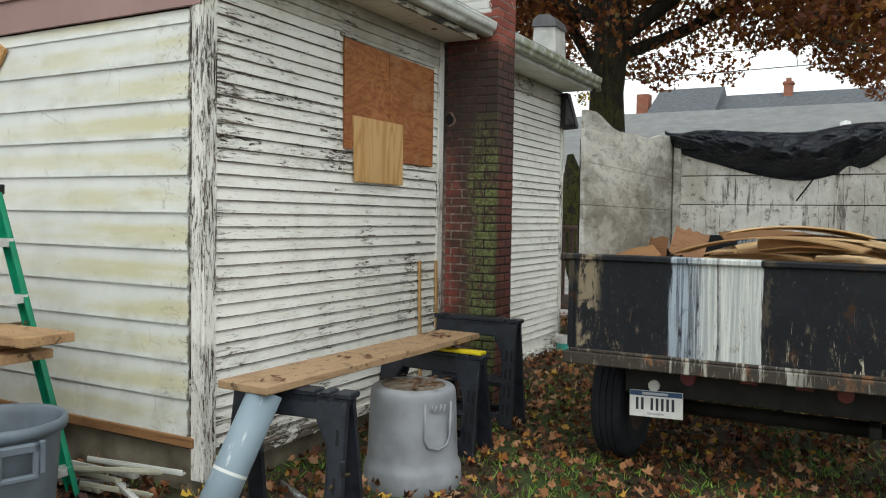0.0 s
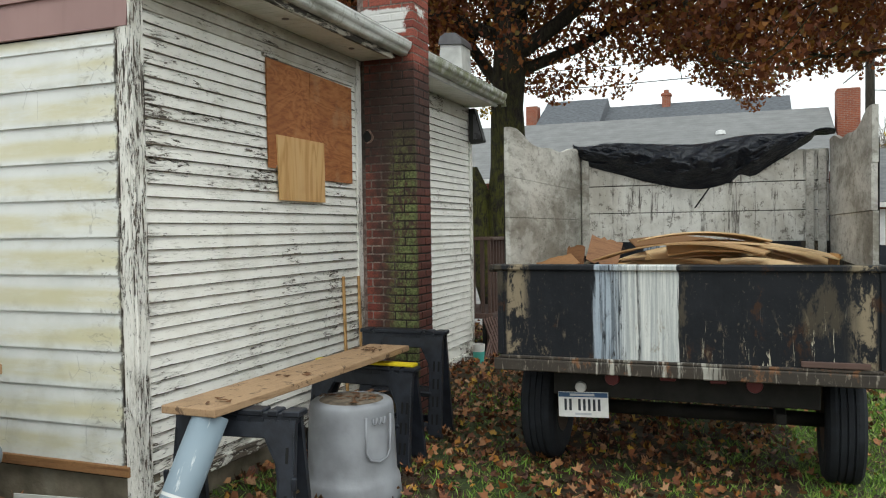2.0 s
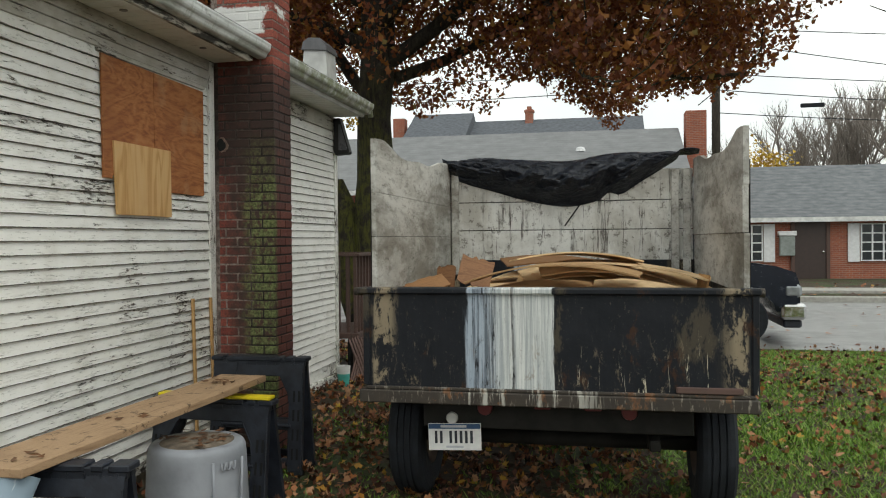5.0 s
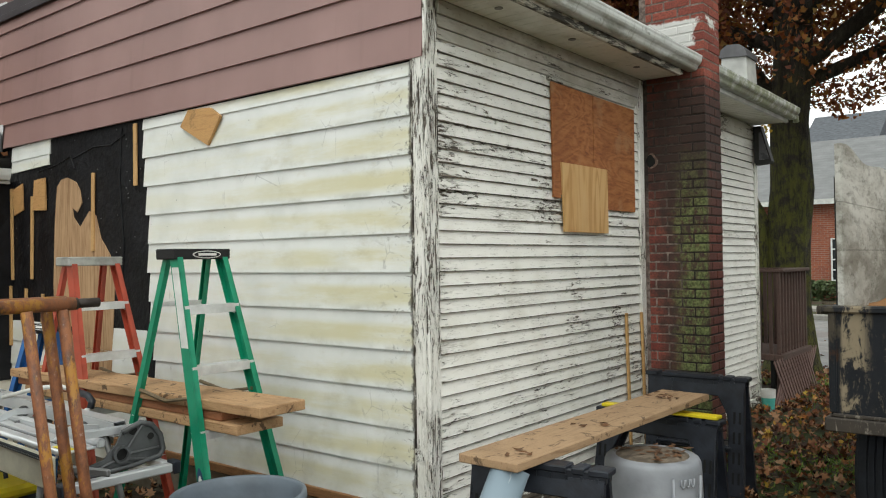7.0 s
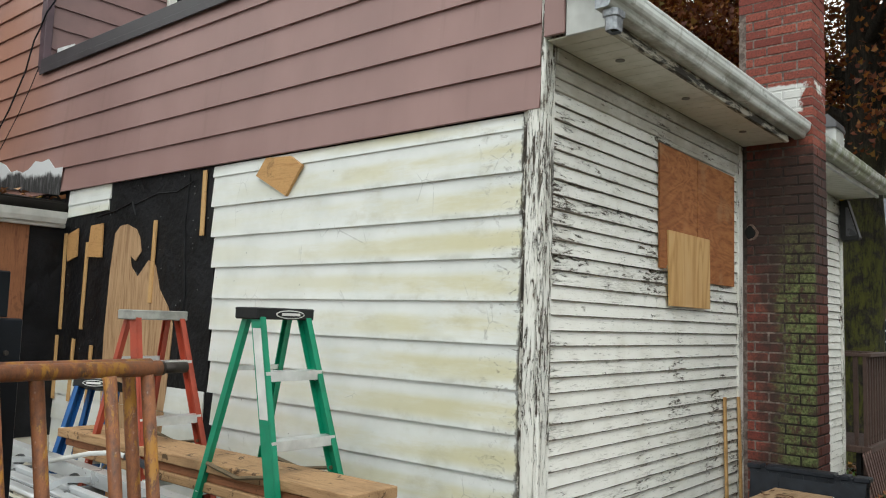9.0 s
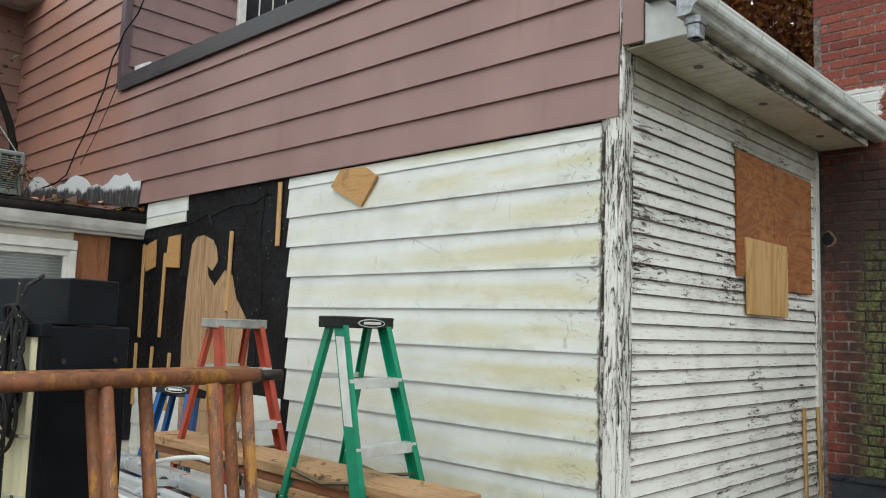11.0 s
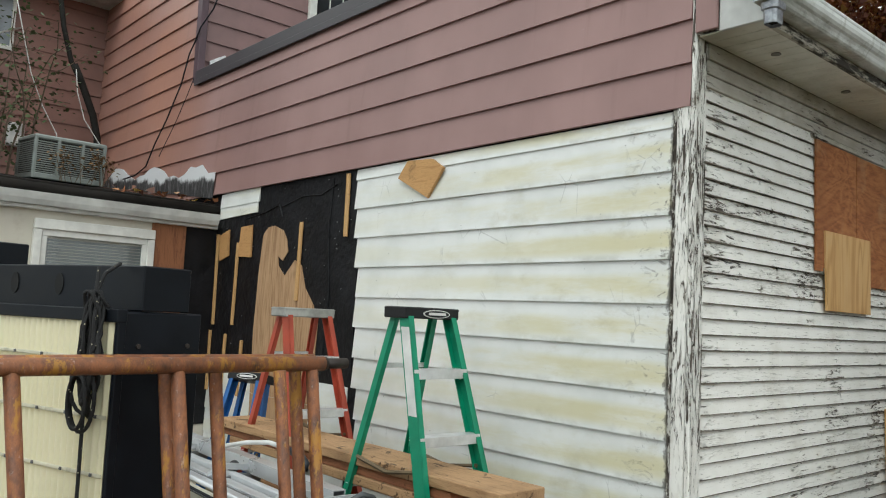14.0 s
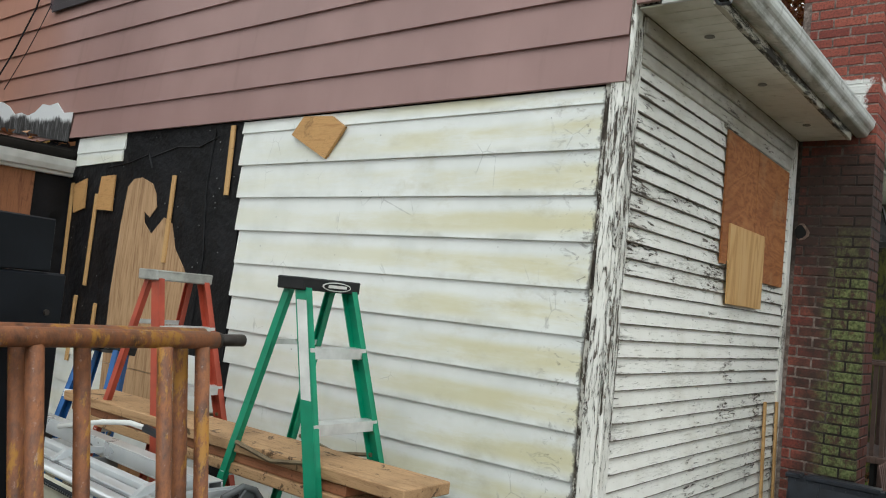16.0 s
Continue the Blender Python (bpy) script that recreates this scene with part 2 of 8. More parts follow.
# brown siding, faded to orange towards the old house
k = Mat("faded_brown_siding", 0.5, coords="World")
fade = k.noise(1.1, 4, (1, 1, 0.6))
xx = k.axis(0)
old = k.calc("MULTIPLY", k.step(k.calc("ADD", xx, k.calc("MULTIPLY", fade, 1.6)), -3.4, -5.6), 0.85)
old = k.calc("MULTIPLY", old, k.step(k.noise(0.8, 3, (1, 1, 1), 0.5, 0, (2, 2, 5)), 0.25, 0.6, 0.5, 0.95))
col = k.mix(k.step(fade, 0.35, 0.7), (0.272, 0.160, 0.150), (0.342, 0.212, 0.200))
col = k.mix(old, col, (0.45, 0.215, 0.145))
drip = k.noise(3.0, 5, (3.0, 1, 0.25), 0.6)
col = k.mix(k.step(drip, 0.55, 0.8, 0, 0.35), col, (0.15, 0.09, 0.08))
chalk = k.calc("MULTIPLY", k.step(k.noise(16, 4), 0.71, 0.78), k.step(k.noise(1.9, 2, (1, 1, 1), 0.5, 0, (8, 1, 3)), 0.55, 0.65))
col = k.mix(k.calc("MULTIPLY", chalk, 0.6), col, (0.6, 0.55, 0.52))
M_BROWN = k.shade(col, k.step(fade, 0.3, 0.7, 0.42, 0.62), None, k.noise(1.6, 3), 0.02, 0.2)

M_BROWN_OLD = plain("dark_brown_siding", (0.25, 0.13, 0.105), 0.5, 0, 0.2, 2.0, 30)
M_RECESS = plain("purple_brown_siding", (0.25, 0.150, 0.145), 0.5, 0, 0.2, 2.0, 30)
M_BROWN_TRIM = plain("dark_brown_metal_trim", (0.055, 0.048, 0.055), 0.45, 0.0, 0.3)
M_PURPLE_TRIM = plain("purple_brown_trim", (0.10, 0.06, 0.075), 0.5)
M_WHITE_TRIM = plain("weathered_white_metal", (0.68, 0.69, 0.67), 0.45, 0, 0.25, 5, 40)
M_WHITE_WINDOW = plain("white_window_frame", (0.74, 0.74, 0.70), 0.4, 0, 0.12)

# gutters: white aluminium with streaks of green algae
k = Mat("streaked_white_gutter", 0.38, coords="World")
st1 = k.noise(3.5, 5, (1, 0.5, 1.6), 0.6)
col = k.mix(k.step(st1, 0.45, 0.75), (0.74, 0.76, 0.75), (0.50, 0.51, 0.49))
far = k.step(k.axis(1), 2.7, 3.4)
alg = k.calc("MULTIPLY", far, k.step(k.noise(9, 7, (1, 1, 1), 0.72), 0.38, 0.56))
col = k.mix(k.calc("MULTIPLY", alg, 0.8), col, (0.20, 0.23, 0.07))
col = k.mix(k.step(k.noise(22, 6, (1, 0.4, 1), 0.7), 0.58, 0.70, 0, 0.6), col, (0.12, 0.12, 0.10))
dirt_ = k.noise(6, 6, (1, 0.3, 1), 0.7, 0.4, (3, 1, 1))
col = k.mix(k.calc("MULTIPLY", k.step(dirt_, 0.40, 0.62, 0.1, 0.75), k.step(k.axis(2), 3.045, 2.985)), col, (0.20, 0.20, 0.155))
col = k.mix(k.step(k.noise(9, 5, (1, 4.0, 0.4), 0.7, 0, (8, 1, 1)), 0.54, 0.66, 0, 0.45), col, (0.27, 0.27, 0.22))
M_GUTTER = k.shade(col, None, None, k.noise(30, 3), 0.002, 0.2)
k = Mat("white_soffit_panel", 0.5, coords="World")
col = k.mix(k.step(k.noise(3, 4), 0.45, 0.8), (0.78, 0.77, 0.70), (0.52, 0.50, 0.41))
col = k.mix(k.step(k.noise(15, 4), 0.6, 0.8, 0, 0.5), col, (0.22, 0.2, 0.17))
M_SOFFIT = k.shade(col, None, None, k.noise(30, 3), 0.002, 0.2)
k = Mat("rotten_fascia", 0.8, coords="World")
col = k.mix(k.step(k.noise(16, 7, (1, 0.22, 1.3), 0.75), 0.44, 0.54), (0.48, 0.45, 0.38), (0.035, 0.030, 0.024))
M_FASCIA = k.shade(col, None, None, k.noise(30, 4), 0.004, 0.6)

# chimney brick with soot and moss
k = Mat("sooty_chimney_brick", 0.85, coords="World")
z_ = k.axis(2)
x_ = k.axis(0)
b_ = k.mix(k.random(), (0.22, 0.048, 0.036), (0.37, 0.098, 0.066))
b_ = k.mix(k.step(k.noise(70, 6, (1, 1, 1), 0.75), 0.45, 0.6, 0, 0.6), b_, (0.075, 0.03, 0.026))
b_ = k.mix(k.step(k.noise(38, 6, (1, 1, 1), 0.75, 0, (9, 1, 4)), 0.60, 0.66, 0, 0.5), b_, (0.34, 0.20, 0.16))
wob = k.calc("MULTIPLY", k.noise(5, 5, (1, 1, 1), 0.65), 0.5)
soot = k.calc("MULTIPLY", k.step(k.calc("ADD", x_, wob), 0.24, 0.46), k.step(k.calc("ADD", z_, wob), 3.32, 3.0))
soot = k.calc("MULTIPLY", soot, k.step(k.axis(1), 2.604, 2.625, 1.0, 0.62))
b_ = k.mix(k.calc("MULTIPLY", soot, k.step(k.noise(13, 6, (1, 1, 1), 0.7, 0, (2, 8, 1)), 0.3, 0.62, 0.72, 0.96)), b_, (0.042, 0.027, 0.022))
soot2 = k.calc("MULTIPLY", k.step(z_, 1.7, 2.2), k.step(k.calc("ADD", z_, wob), 3.3, 2.9))
b_ = k.mix(k.calc("MULTIPLY", k.calc("MULTIPLY", soot2, k.step(k.noise(7, 6, (1, 1, 1), 0.7, 0, (3, 3, 1)), 0.22, 0.48)), 0.82), b_, (0.034, 0.022, 0.018))
moss = k.calc("MULTIPLY", k.step(k.calc("ADD", x_, k.calc("MULTIPLY", wob, 0.5)), 0.34, 0.46), k.step(k.calc("ADD", z_, wob), 2.72, 2.12))
moss = k.calc("MULTIPLY", moss, k.step(k.calc("ADD", k.noise(20, 8, (1, 1, 0.6), 0.76), k.calc("MULTIPLY", k.calc("SUBTRACT", k.random(), 0.5), 0.16)), 0.37, 0.54))
moss = k.calc("MULTIPLY", moss, k.step(k.axis(1), 2.66, 2.62))
mossc = k.mix(k.step(k.noise(48, 6, (1, 1, 1), 0.72), 0.38, 0.62), (0.055, 0.075, 0.022), (0.19, 0.225, 0.085))
b_ = k.mix(k.calc("MULTIPLY", moss, 0.92), b_, mossc)
white = k.calc("MULTIPLY", k.step(k.calc("ADD", z_, k.calc("MULTIPLY", wob, 0.2)), 3.19, 3.21), k.step(k.calc("ADD", z_, k.calc("MULTIPLY", wob, 0.3)), 3.43, 3.41))
white = k.calc("MULTIPLY", white, k.step(k.calc("ADD", x_, wob), 0.70, 0.66))
b_ = k.mix(white, b_, (0.75, 0.75, 0.73))
M_BRICK = k.shade(b_, None, None, k.noise(45, 5), 0.004, 0.7)
k = Mat("dark_mortar", 0.95, coords="World")
z_, x_ = k.axis(2), k.axis(0)
wob = k.calc("MULTIPLY", k.noise(5, 5, (1, 1, 1), 0.65), 0.5)
mo_ = k.mix(k.step(k.noise(26, 5, (1, 1, 1), 0.7), 0.4, 0.65), (0.12, 0.09, 0.078), (0.29, 0.235, 0.205))
soot = k.calc("MULTIPLY", k.step(k.calc("ADD", z_, wob), 3.35, 3.0), k.calc("MAXIMUM", k.step(k.calc("ADD", x_, wob), 0.42, 0.60, 0.0, 1.0), k.step(k.calc("ADD", z_, wob), 2.0, 2.5, 0.0, 0.85)))
mo_ = k.mix(k.calc("MULTIPLY", soot, 0.94), mo_, (0.010, 0.008, 0.007))
white = k.calc("MULTIPLY", k.step(k.calc("ADD", z_, k.calc("MULTIPLY", wob, 0.2)), 3.19, 3.21), k.step(k.calc("ADD", z_, k.calc("MULTIPLY", wob, 0.3)), 3.43, 3.41))
white = k.calc("MULTIPLY", white, k.step(k.calc("ADD", x_, wob), 0.70, 0.66))
mo_ = k.mix(white, mo_, (0.72, 0.72, 0.70))
M_MORTAR = k.shade(mo_, None, None, k.noise(60, 3), 0.003, 0.6)

# boarded window
k = Mat("weathered_orange_plywood", 0.75, coords="World")
fl = k.noise(2.3, 3, (1, 0.75, 2.0), 0.5, 0.7)
figure = k.calc("MULTIPLY", k.calc("ADD", k.calc("SINE", k.calc("MULTIPLY", fl, 62.0)), 1.0), 0.5)
fl2 = k.noise(30, 6, (1, 0.35, 1.6), 0.7, 0.6)
tone = k.noise(1.7, 4, (1, 1, 0.8), 0.6, 0, (4, 1, 2))
figure = k.calc("ADD", k.calc("MULTIPLY", figure, 0.18), k.calc("MULTIPLY", fl2, 0.95))
col = k.ramp(figure, [(0.30, (0.46, 0.20, 0.07)), (0.52, (0.38, 0.145, 0.047)), (0.68, (0.28, 0.095, 0.030)), (0.85, (0.18, 0.058, 0.020))])
col = k.mix(k.step(tone, 0.46, 0.66, 0, 0.45), col, (0.22, 0.072, 0.022))
col = k.mix(k.step(k.noise(3.1, 5, (1, 1, 1), 0.65), 0.56, 0.68, 0, 0.45), col, (0.42, 0.24, 0.12))
col = k.mix(k.step(k.noise(46, 6, (1, 1, 1), 0.75), 0.63, 0.70, 0, 0.6), col, (0.06, 0.025, 0.012))
M_PLY = k.shade(col, None, None, fl2, 0.003, 0.5)
k = Mat("fresh_pale_plywood", 0.65, coords="World")
fl = k.noise(1.4, 3, (1, 4.0, 0.45), 0.5, 0.6)
lines = k.calc("MULTIPLY", k.calc("ADD", k.calc("SINE", k.calc("MULTIPLY", fl, 34.0)), 1.0), 0.5)
fib = k.noise(40, 5, (1, 2.0, 0.12), 0.65)
col = k.ramp(k.calc("ADD", k.calc("MULTIPLY", lines, 0.38), k.calc("MULTIPLY", fib, 0.6)), [(0.2, (0.62, 0.40, 0.19)), (0.5, (0.60, 0.365, 0.15)), (0.75, (0.46, 0.25, 0.085))])
col = k.mix(k.step(k.noise(2.0, 4), 0.5, 0.7, 0, 0.3), col, (0.45, 0.24, 0.09))
M_PLY_NEW = k.shade(col, None, None, fib, 0.002, 0.3)
k = Mat("bare_sheathing_board", 0.8, coords="World")
fg = k.calc("SINE", k.calc("MULTIPLY", k.noise(1.3, 3, (3.2, 1, 0.5), 0.5, 0.8), 70.0))
fl = k.calc("ADD", k.calc("MULTIPLY", k.noise(22, 6, (3.0, 1, 0.2), 0.65), 0.85), k.calc("MULTIPLY", k.calc("ADD", fg, 1.0), 0.055))
col = k.ramp(fl, [(0.3, (0.25, 0.14, 0.07)), (0.5, (0.42, 0.26, 0.14)), (0.7, (0.50, 0.33, 0.19))])
col = k.mix(k.step(k.noise(3, 4), 0.55, 0.75, 0, 0.5), col, (0.16, 0.085, 0.045))
M_SHEATH = k.shade(col, None, None, fl, 0.002, 0.4)
M_TAR = plain("black_tar_paper", (0.010, 0.010, 0.012), 0.5, 0, 0.5, 4, 11, 0.02, 0.8, 0.2)
M_LATH = wood("raw_pine_lath", (0.60, 0.37, 0.155), (0.38, 0.20, 0.07), 2)
M_TANBLOCK = wood("tan_hardboard", (0.56, 0.32, 0.125), (0.42, 0.21, 0.075), 0)
M_TRIMWOOD = wood("orange_brown_wood_strip", (0.33, 0.17, 0.07), (0.17, 0.075, 0.03), 0)
k = Mat("old_foundation_concrete", 0.95, coords="World")
col = k.ramp(k.noise(4, 6), [(0.3, (0.10, 0.085, 0.06)), (0.55, (0.23, 0.20, 0.15)), (0.75, (0.31, 0.28, 0.22))])
M_CONCRETE = k.shade(col, None, None, k.noise(18, 6), 0.012, 0.7)

# roofs
k = Mat("black_roof_membrane", 0.85, 0.0, 0.15, coords="World")
M_MEMBRANE = k.shade(k.mix(k.noise(6, 5), (0.008, 0.008, 0.008), (0.03, 0.026, 0.022)), None, None, k.noise(20, 4), 0.006, 0.6)
k = Mat("tarred_flashing", 0.5, coords="World")
up_ = k.calc("SUBTRACT", k.calc("SUBTRACT", k.axis(2), 2.85), k.calc("MULTIPLY", k.calc("SUBTRACT", -4.9, k.axis(0)), 0.10))
sc = k.calc("ADD", up_, k.calc("MULTIPLY", k.calc("SUBTRACT", k.noise(4.5, 6, (1.3, 1, 0.45), 0.7), 0.5), 0.30))
fine_ = k.noise(18, 6, (2.2, 1, 0.25), 0.7)
tar_ = k.mix(k.step(fine_, 0.46, 0.66), (0.030, 0.030, 0.031), (0.20, 0.20, 0.205))
M_FLASH = k.shade(k.mix(k.step(sc, -0.105, -0.05), tar_, (0.74, 0.75, 0.77)), None, None, fine_, 0.004, 0.5)
M_SILVER = plain("white_roof_coating", (0.78, 0.79, 0.80), 0.4, 0, 0.15)


# ---- mesh helpers ----
def mesh_of(bm, name):
    bmesh.ops.recalc_face_normals(bm, faces=bm.faces)
    me = bpy.data.meshes.new(name)
    bm.to_mesh(me)
    bm.free()
    return me


def part(name, bm, material, parent=None, label="", m=None, smooth=False):
    """Links a bmesh or a mesh as one object, under a thing or a part."""
    me = mesh_of(bm, name) if isinstance(bm, bmesh.types.BMesh) else bm
    if not me.materials:
        me.materials.append(material)
    if smooth:
        me.polygons.foreach_set("use_smooth", [True] * len(me.polygons))
    ob = new(name, me)
    if parent is not None:
        ob.parent = parent
    if m is not None:
        ob.matrix_basis = m
    if label:
        ob["label"] = label
    return ob


def thing(name, label, category, m=None, group="", kind=""):
    ob = new(name)
    ob.empty_display_size = 0.1
    if m is not None:
        ob.matrix_basis = m
    return tagged(ob, label, category, group, kind)


def box(bm, x0, x1, y0, y1, z0, z1, m=None, bev=0.0):
    """A box, its edges bevelled if asked."""
    v = [bm.verts.new((x, y, z)) for z in (z0, z1) for y in (y0, y1) for x in (x0, x1)]
    fs = [bm.faces.new([v[i] for i in q]) for q in ((0, 2, 3, 1), (4, 5, 7, 6), (0, 1, 5, 4), (2, 6, 7, 3), (0, 4, 6, 2), (1, 3, 7, 5))]
    if bev > 0:
        es = list({e for f in fs for e in f.edges})
        r = bmesh.ops.bevel(bm, geom=es, offset=bev, segments=1, affect="EDGES", profile=0.7)
        v = list({w for f in r["faces"] for w in f.verts} | {w for w in v if w.is_valid})
    if m is not None:
        bmesh.ops.transform(bm, matrix=m, verts=[w for w in v if w.is_valid])
    return v


def boxes(*rows, bev=0.0):
    bm = bmesh.new()
    for r in rows:
        box(bm, *r, bev=bev)
    return bm


def tube(bm, pts, r, seg=10, caps=True):
    """A round tube along points; r one radius or one for each point."""
    pts = [Vector(p) for p in pts]
    rs = r if isinstance(r, (list, tuple)) else [r] * len(pts)
    rings, side = [], None
    for i, p in enumerate(pts):
        d = (pts[min(i + 1, len(pts) - 1)] - pts[max(i - 1, 0)]).normalized()
        if side is None:
            side = d.cross(Vector((0, 0, 1)) if abs(d.z) < 0.9 else Vector((1, 0, 0))).normalized()
        side = (side - d * side.dot(d)).normalized()
        up = d.cross(side)
        rings.append([bm.verts.new(p + rs[i] * (math.cos(a) * side + math.sin(a) * up)) for a in (2 * math.pi * j / seg for j in range(seg))])
    for a, b in zip(rings, rings[1:]):
        for j in range(seg):
            bm.faces.new((a[j], a[(j + 1) % seg], b[(j + 1) % seg], b[j]))
    if caps:
        bm.faces.new(rings[0][::-1])
        bm.faces.new(rings[-1])
    return bm


def tubes(*rows, seg=10):
    bm = bmesh.new()
    for pts, r in rows:
        tube(bm, pts, r, seg)
    return bm


def lathe(profile, seg=40, squash=0.0):
    """A turned shape from (radius, height) pairs."""
    bm = bmesh.new()
    rings = []
    for r, z in profile:
        rings.append([bm.verts.new((r * math.cos(a), r * math.sin(a), z)) for a in (2 * math.pi * j / seg for j in range(seg))])
    for a, b in zip(rings, rings[1:]):
        for j in range(seg):
            bm.faces.new((a[j], a[(j + 1) % seg], b[(j + 1) % seg], b[j]))
    return bm


def extrude(outline, depth, axis="y"):
    """A flat outline of (u, v) pairs given a thickness along one axis."""
    bm = bmesh.new()
    put = {"y": lambda u, v, d: (u, d, v), "x": lambda u, v, d: (d, u, v), "z": lambda u, v, d: (u, v, d)}[axis]
    a = [bm.verts.new(put(u, v, 0)) for u, v in outline]
    b = [bm.verts.new(put(u, v, depth)) for u, v in outline]
    bm.faces.new(a)
    bm.faces.new(b[::-1])
    for i in range(len(a)):
        j = (i + 1) % len(a)
        bm.faces.new((a[i], b[i], b[j], a[j]))
    return bm


def wedge(length, expose, butt, top=0.004, lap=0.014):
    """One lap board along +x, facing -y, its lower edge at z = 0."""
    bm = bmesh.new()
    v = [bm.verts.new(p) for x in (0, length) for p in ((x, 0, 0), (x, -butt, 0), (x, -butt, 0.004), (x, -top, expose + lap), (x, 0, expose + lap))]
    for i in range(5):
        j = (i + 1) % 5
        bm.faces.new((v[i], v[j], v[5 + j], v[5 + i]))
    bm.faces.new(v[:5])
    bm.faces.new(v[5:][::-1])
    return bm


EAST = pose(0, 0, 0, 0, 0, 90)

# ---- ground ----
def rise(x, y):
    """Height of the ground."""
    road = min(max((y - 7.0) / 4.0, 0), 1)
    z = -0.30 * road * road * (3 - 2 * road)
    back = min(max((y - 11.0) / 12.0, 0), 1)
    z += 0.42 * back
    z += 0.06 * math.exp(-((x - 0.1) ** 2) / 0.5) * min(max((y - 2.5) / 2.0, 0), 1) * (1 - road)
    return z


k = Mat("lawn_soil", 0.95, coords="World")
patch = k.noise(1.3, 5, (1, 1, 1), 0.6)
col = k.ramp(k.noise(14, 5), [(0.3, (0.022, 0.016, 0.010)), (0.55, (0.055, 0.036, 0.020)), (0.75, (0.085, 0.05, 0.027))])
col = k.mix(k.step(patch, 0.45, 0.62, 0, 0.8), col, k.ramp(k.noise(60, 4), [(0.3, (0.018, 0.035, 0.008)), (0.7, (0.06, 0.10, 0.025))]))
M_SOIL = k.shade(col, None, None, k.noise(30, 6), 0.02, 0.8)
k = Mat("wet_asphalt", 0.5, coords="World")
col = k.mix(k.noise(2.5, 5), (0.19, 0.19, 0.19), (0.30, 0.30, 0.29))
M_ROAD = k.shade(k.mix(k.step(k.noise(60, 4), 0.5, 0.7, 0, 0.5), col, (0.10, 0.10, 0.10)), k.step(k.noise(1.2, 3), 0.4, 0.6, 0.3, 0.6), None, k.noise(90, 3), 0.003, 0.4)
M_KERB = plain("pale_kerb_concrete", (0.36, 0.35, 0.32), 0.9, 0, 0.2)


def ground_mesh():
    xs = [-2500, -600, -150, -60] + [-30 + 0.75 * i for i in range(81)] + [60, 150, 600, 2500]
    ys = [-2500, -600, -150, -40] + [-12 + 0.6 * i for i in range(90)] + [60, 90, 150, 600, 2500]
    verts = [(x, y, rise(x, y) + 0.012 * noise.noise((x * 0.9, y * 0.9, 0))) for y in ys for x in xs]
    n = len(xs)
    faces = [(j * n + i, j * n + i + 1, (j + 1) * n + i + 1, (j + 1) * n + i) for j in range(len(ys) - 1) for i in range(n - 1)]
    me = bpy.data.meshes.new("ground")
    me.from_pydata(verts, [], faces)
    return me


tagged(part("ground", ground_mesh(), M_SOIL, smooth=True), "leaf-strewn lawn with bare soil and patchy grass", "ground", kind="structure")


def strip(y0, y1, dz, x0=-90, x1=90):
    bm = bmesh.new()
    rows = [[bm.verts.new((x, y, rise(0, y) + dz)) for x in (x0, x1)] for y in np.linspace(y0, y1, 12)]
    for a, b in zip(rows, rows[1:]):
        bm.faces.new((a[0], a[1], b[1], b[0]))
    return bm


tagged(part("road", strip(11.0, 18.0, 0.02), M_ROAD), "grey damp asphalt street with scattered leaves", "road", kind="structure")
tagged(part("kerb", boxes((-90, 90, 18.0, 18.18, -0.3, rise(0, 18) + 0.16), bev=0.02), M_KERB), "pale concrete kerb beside the street", "kerb", kind="structure")
tagged(part("pavement", boxes((-90, 90, 20.3, 21.6, -0.3, rise(0, 21) + 0.06), bev=0.01), M_KERB), "pale concrete pavement behind a grass verge", "pavement", kind="structure")

# ---- the house: walls ----
wall_south = thing("wall_south", "end wall with stained white siding below brown siding", "wall", kind="structure")
wall_east = thing("wall_east", "side wall of peeling white clapboards", "wall", kind="structure")
part("wall_core", boxes((-8.2, -0.02, 0.0, 0.14, 0.24, 3.7), (-8.2, -5.44, 0.0, 0.14, 3.7, 5.3)), M_TAR, wall_south)
part("wall_core", boxes((-0.14, 0.0, 0.14, 5.42, 0.13, 2.95)), M_CLAP, wall_east)
part("foundation", boxes((-4.75, 0.0, 0.012, 0.15, -0.3, 0.27), bev=0.008), M_CONCRETE, wall_south)
part("foundation", boxes((-0.16, -0.012, 0.15, 5.40, -0.3, 0.16), bev=0.008), M_CONCRETE, wall_east)

# white lap siding, one board a row, ragged at the torn edge
rng = random.Random(4)
for i in range(-1, 11):
    z = 2.55 - 0.2032 * (i + 1) if i >= 0 else 2.55
    left = -2.585 + rng.uniform(-0.012, 0.03) + 0.012 * i
    if i < 0:
        bm = wedge(-0.092 - left, 0.06, 0.014)
    else:
        bm = wedge(-0.092 + rng.uniform(-0.006, 0.004) - left, 0.2032, 0.020, 0.003)
    part("siding_board", bm, M_WHITE_SIDING, wall_south, m=pose(left, -0.012, z, 0, 0, 0))
part("starter_strip", boxes((-4.75, -0.04, -0.05, 0.0, 0.262, 0.318), bev=0.004), M_TRIMWOOD, wall_south, "orange-brown wooden starter strip")

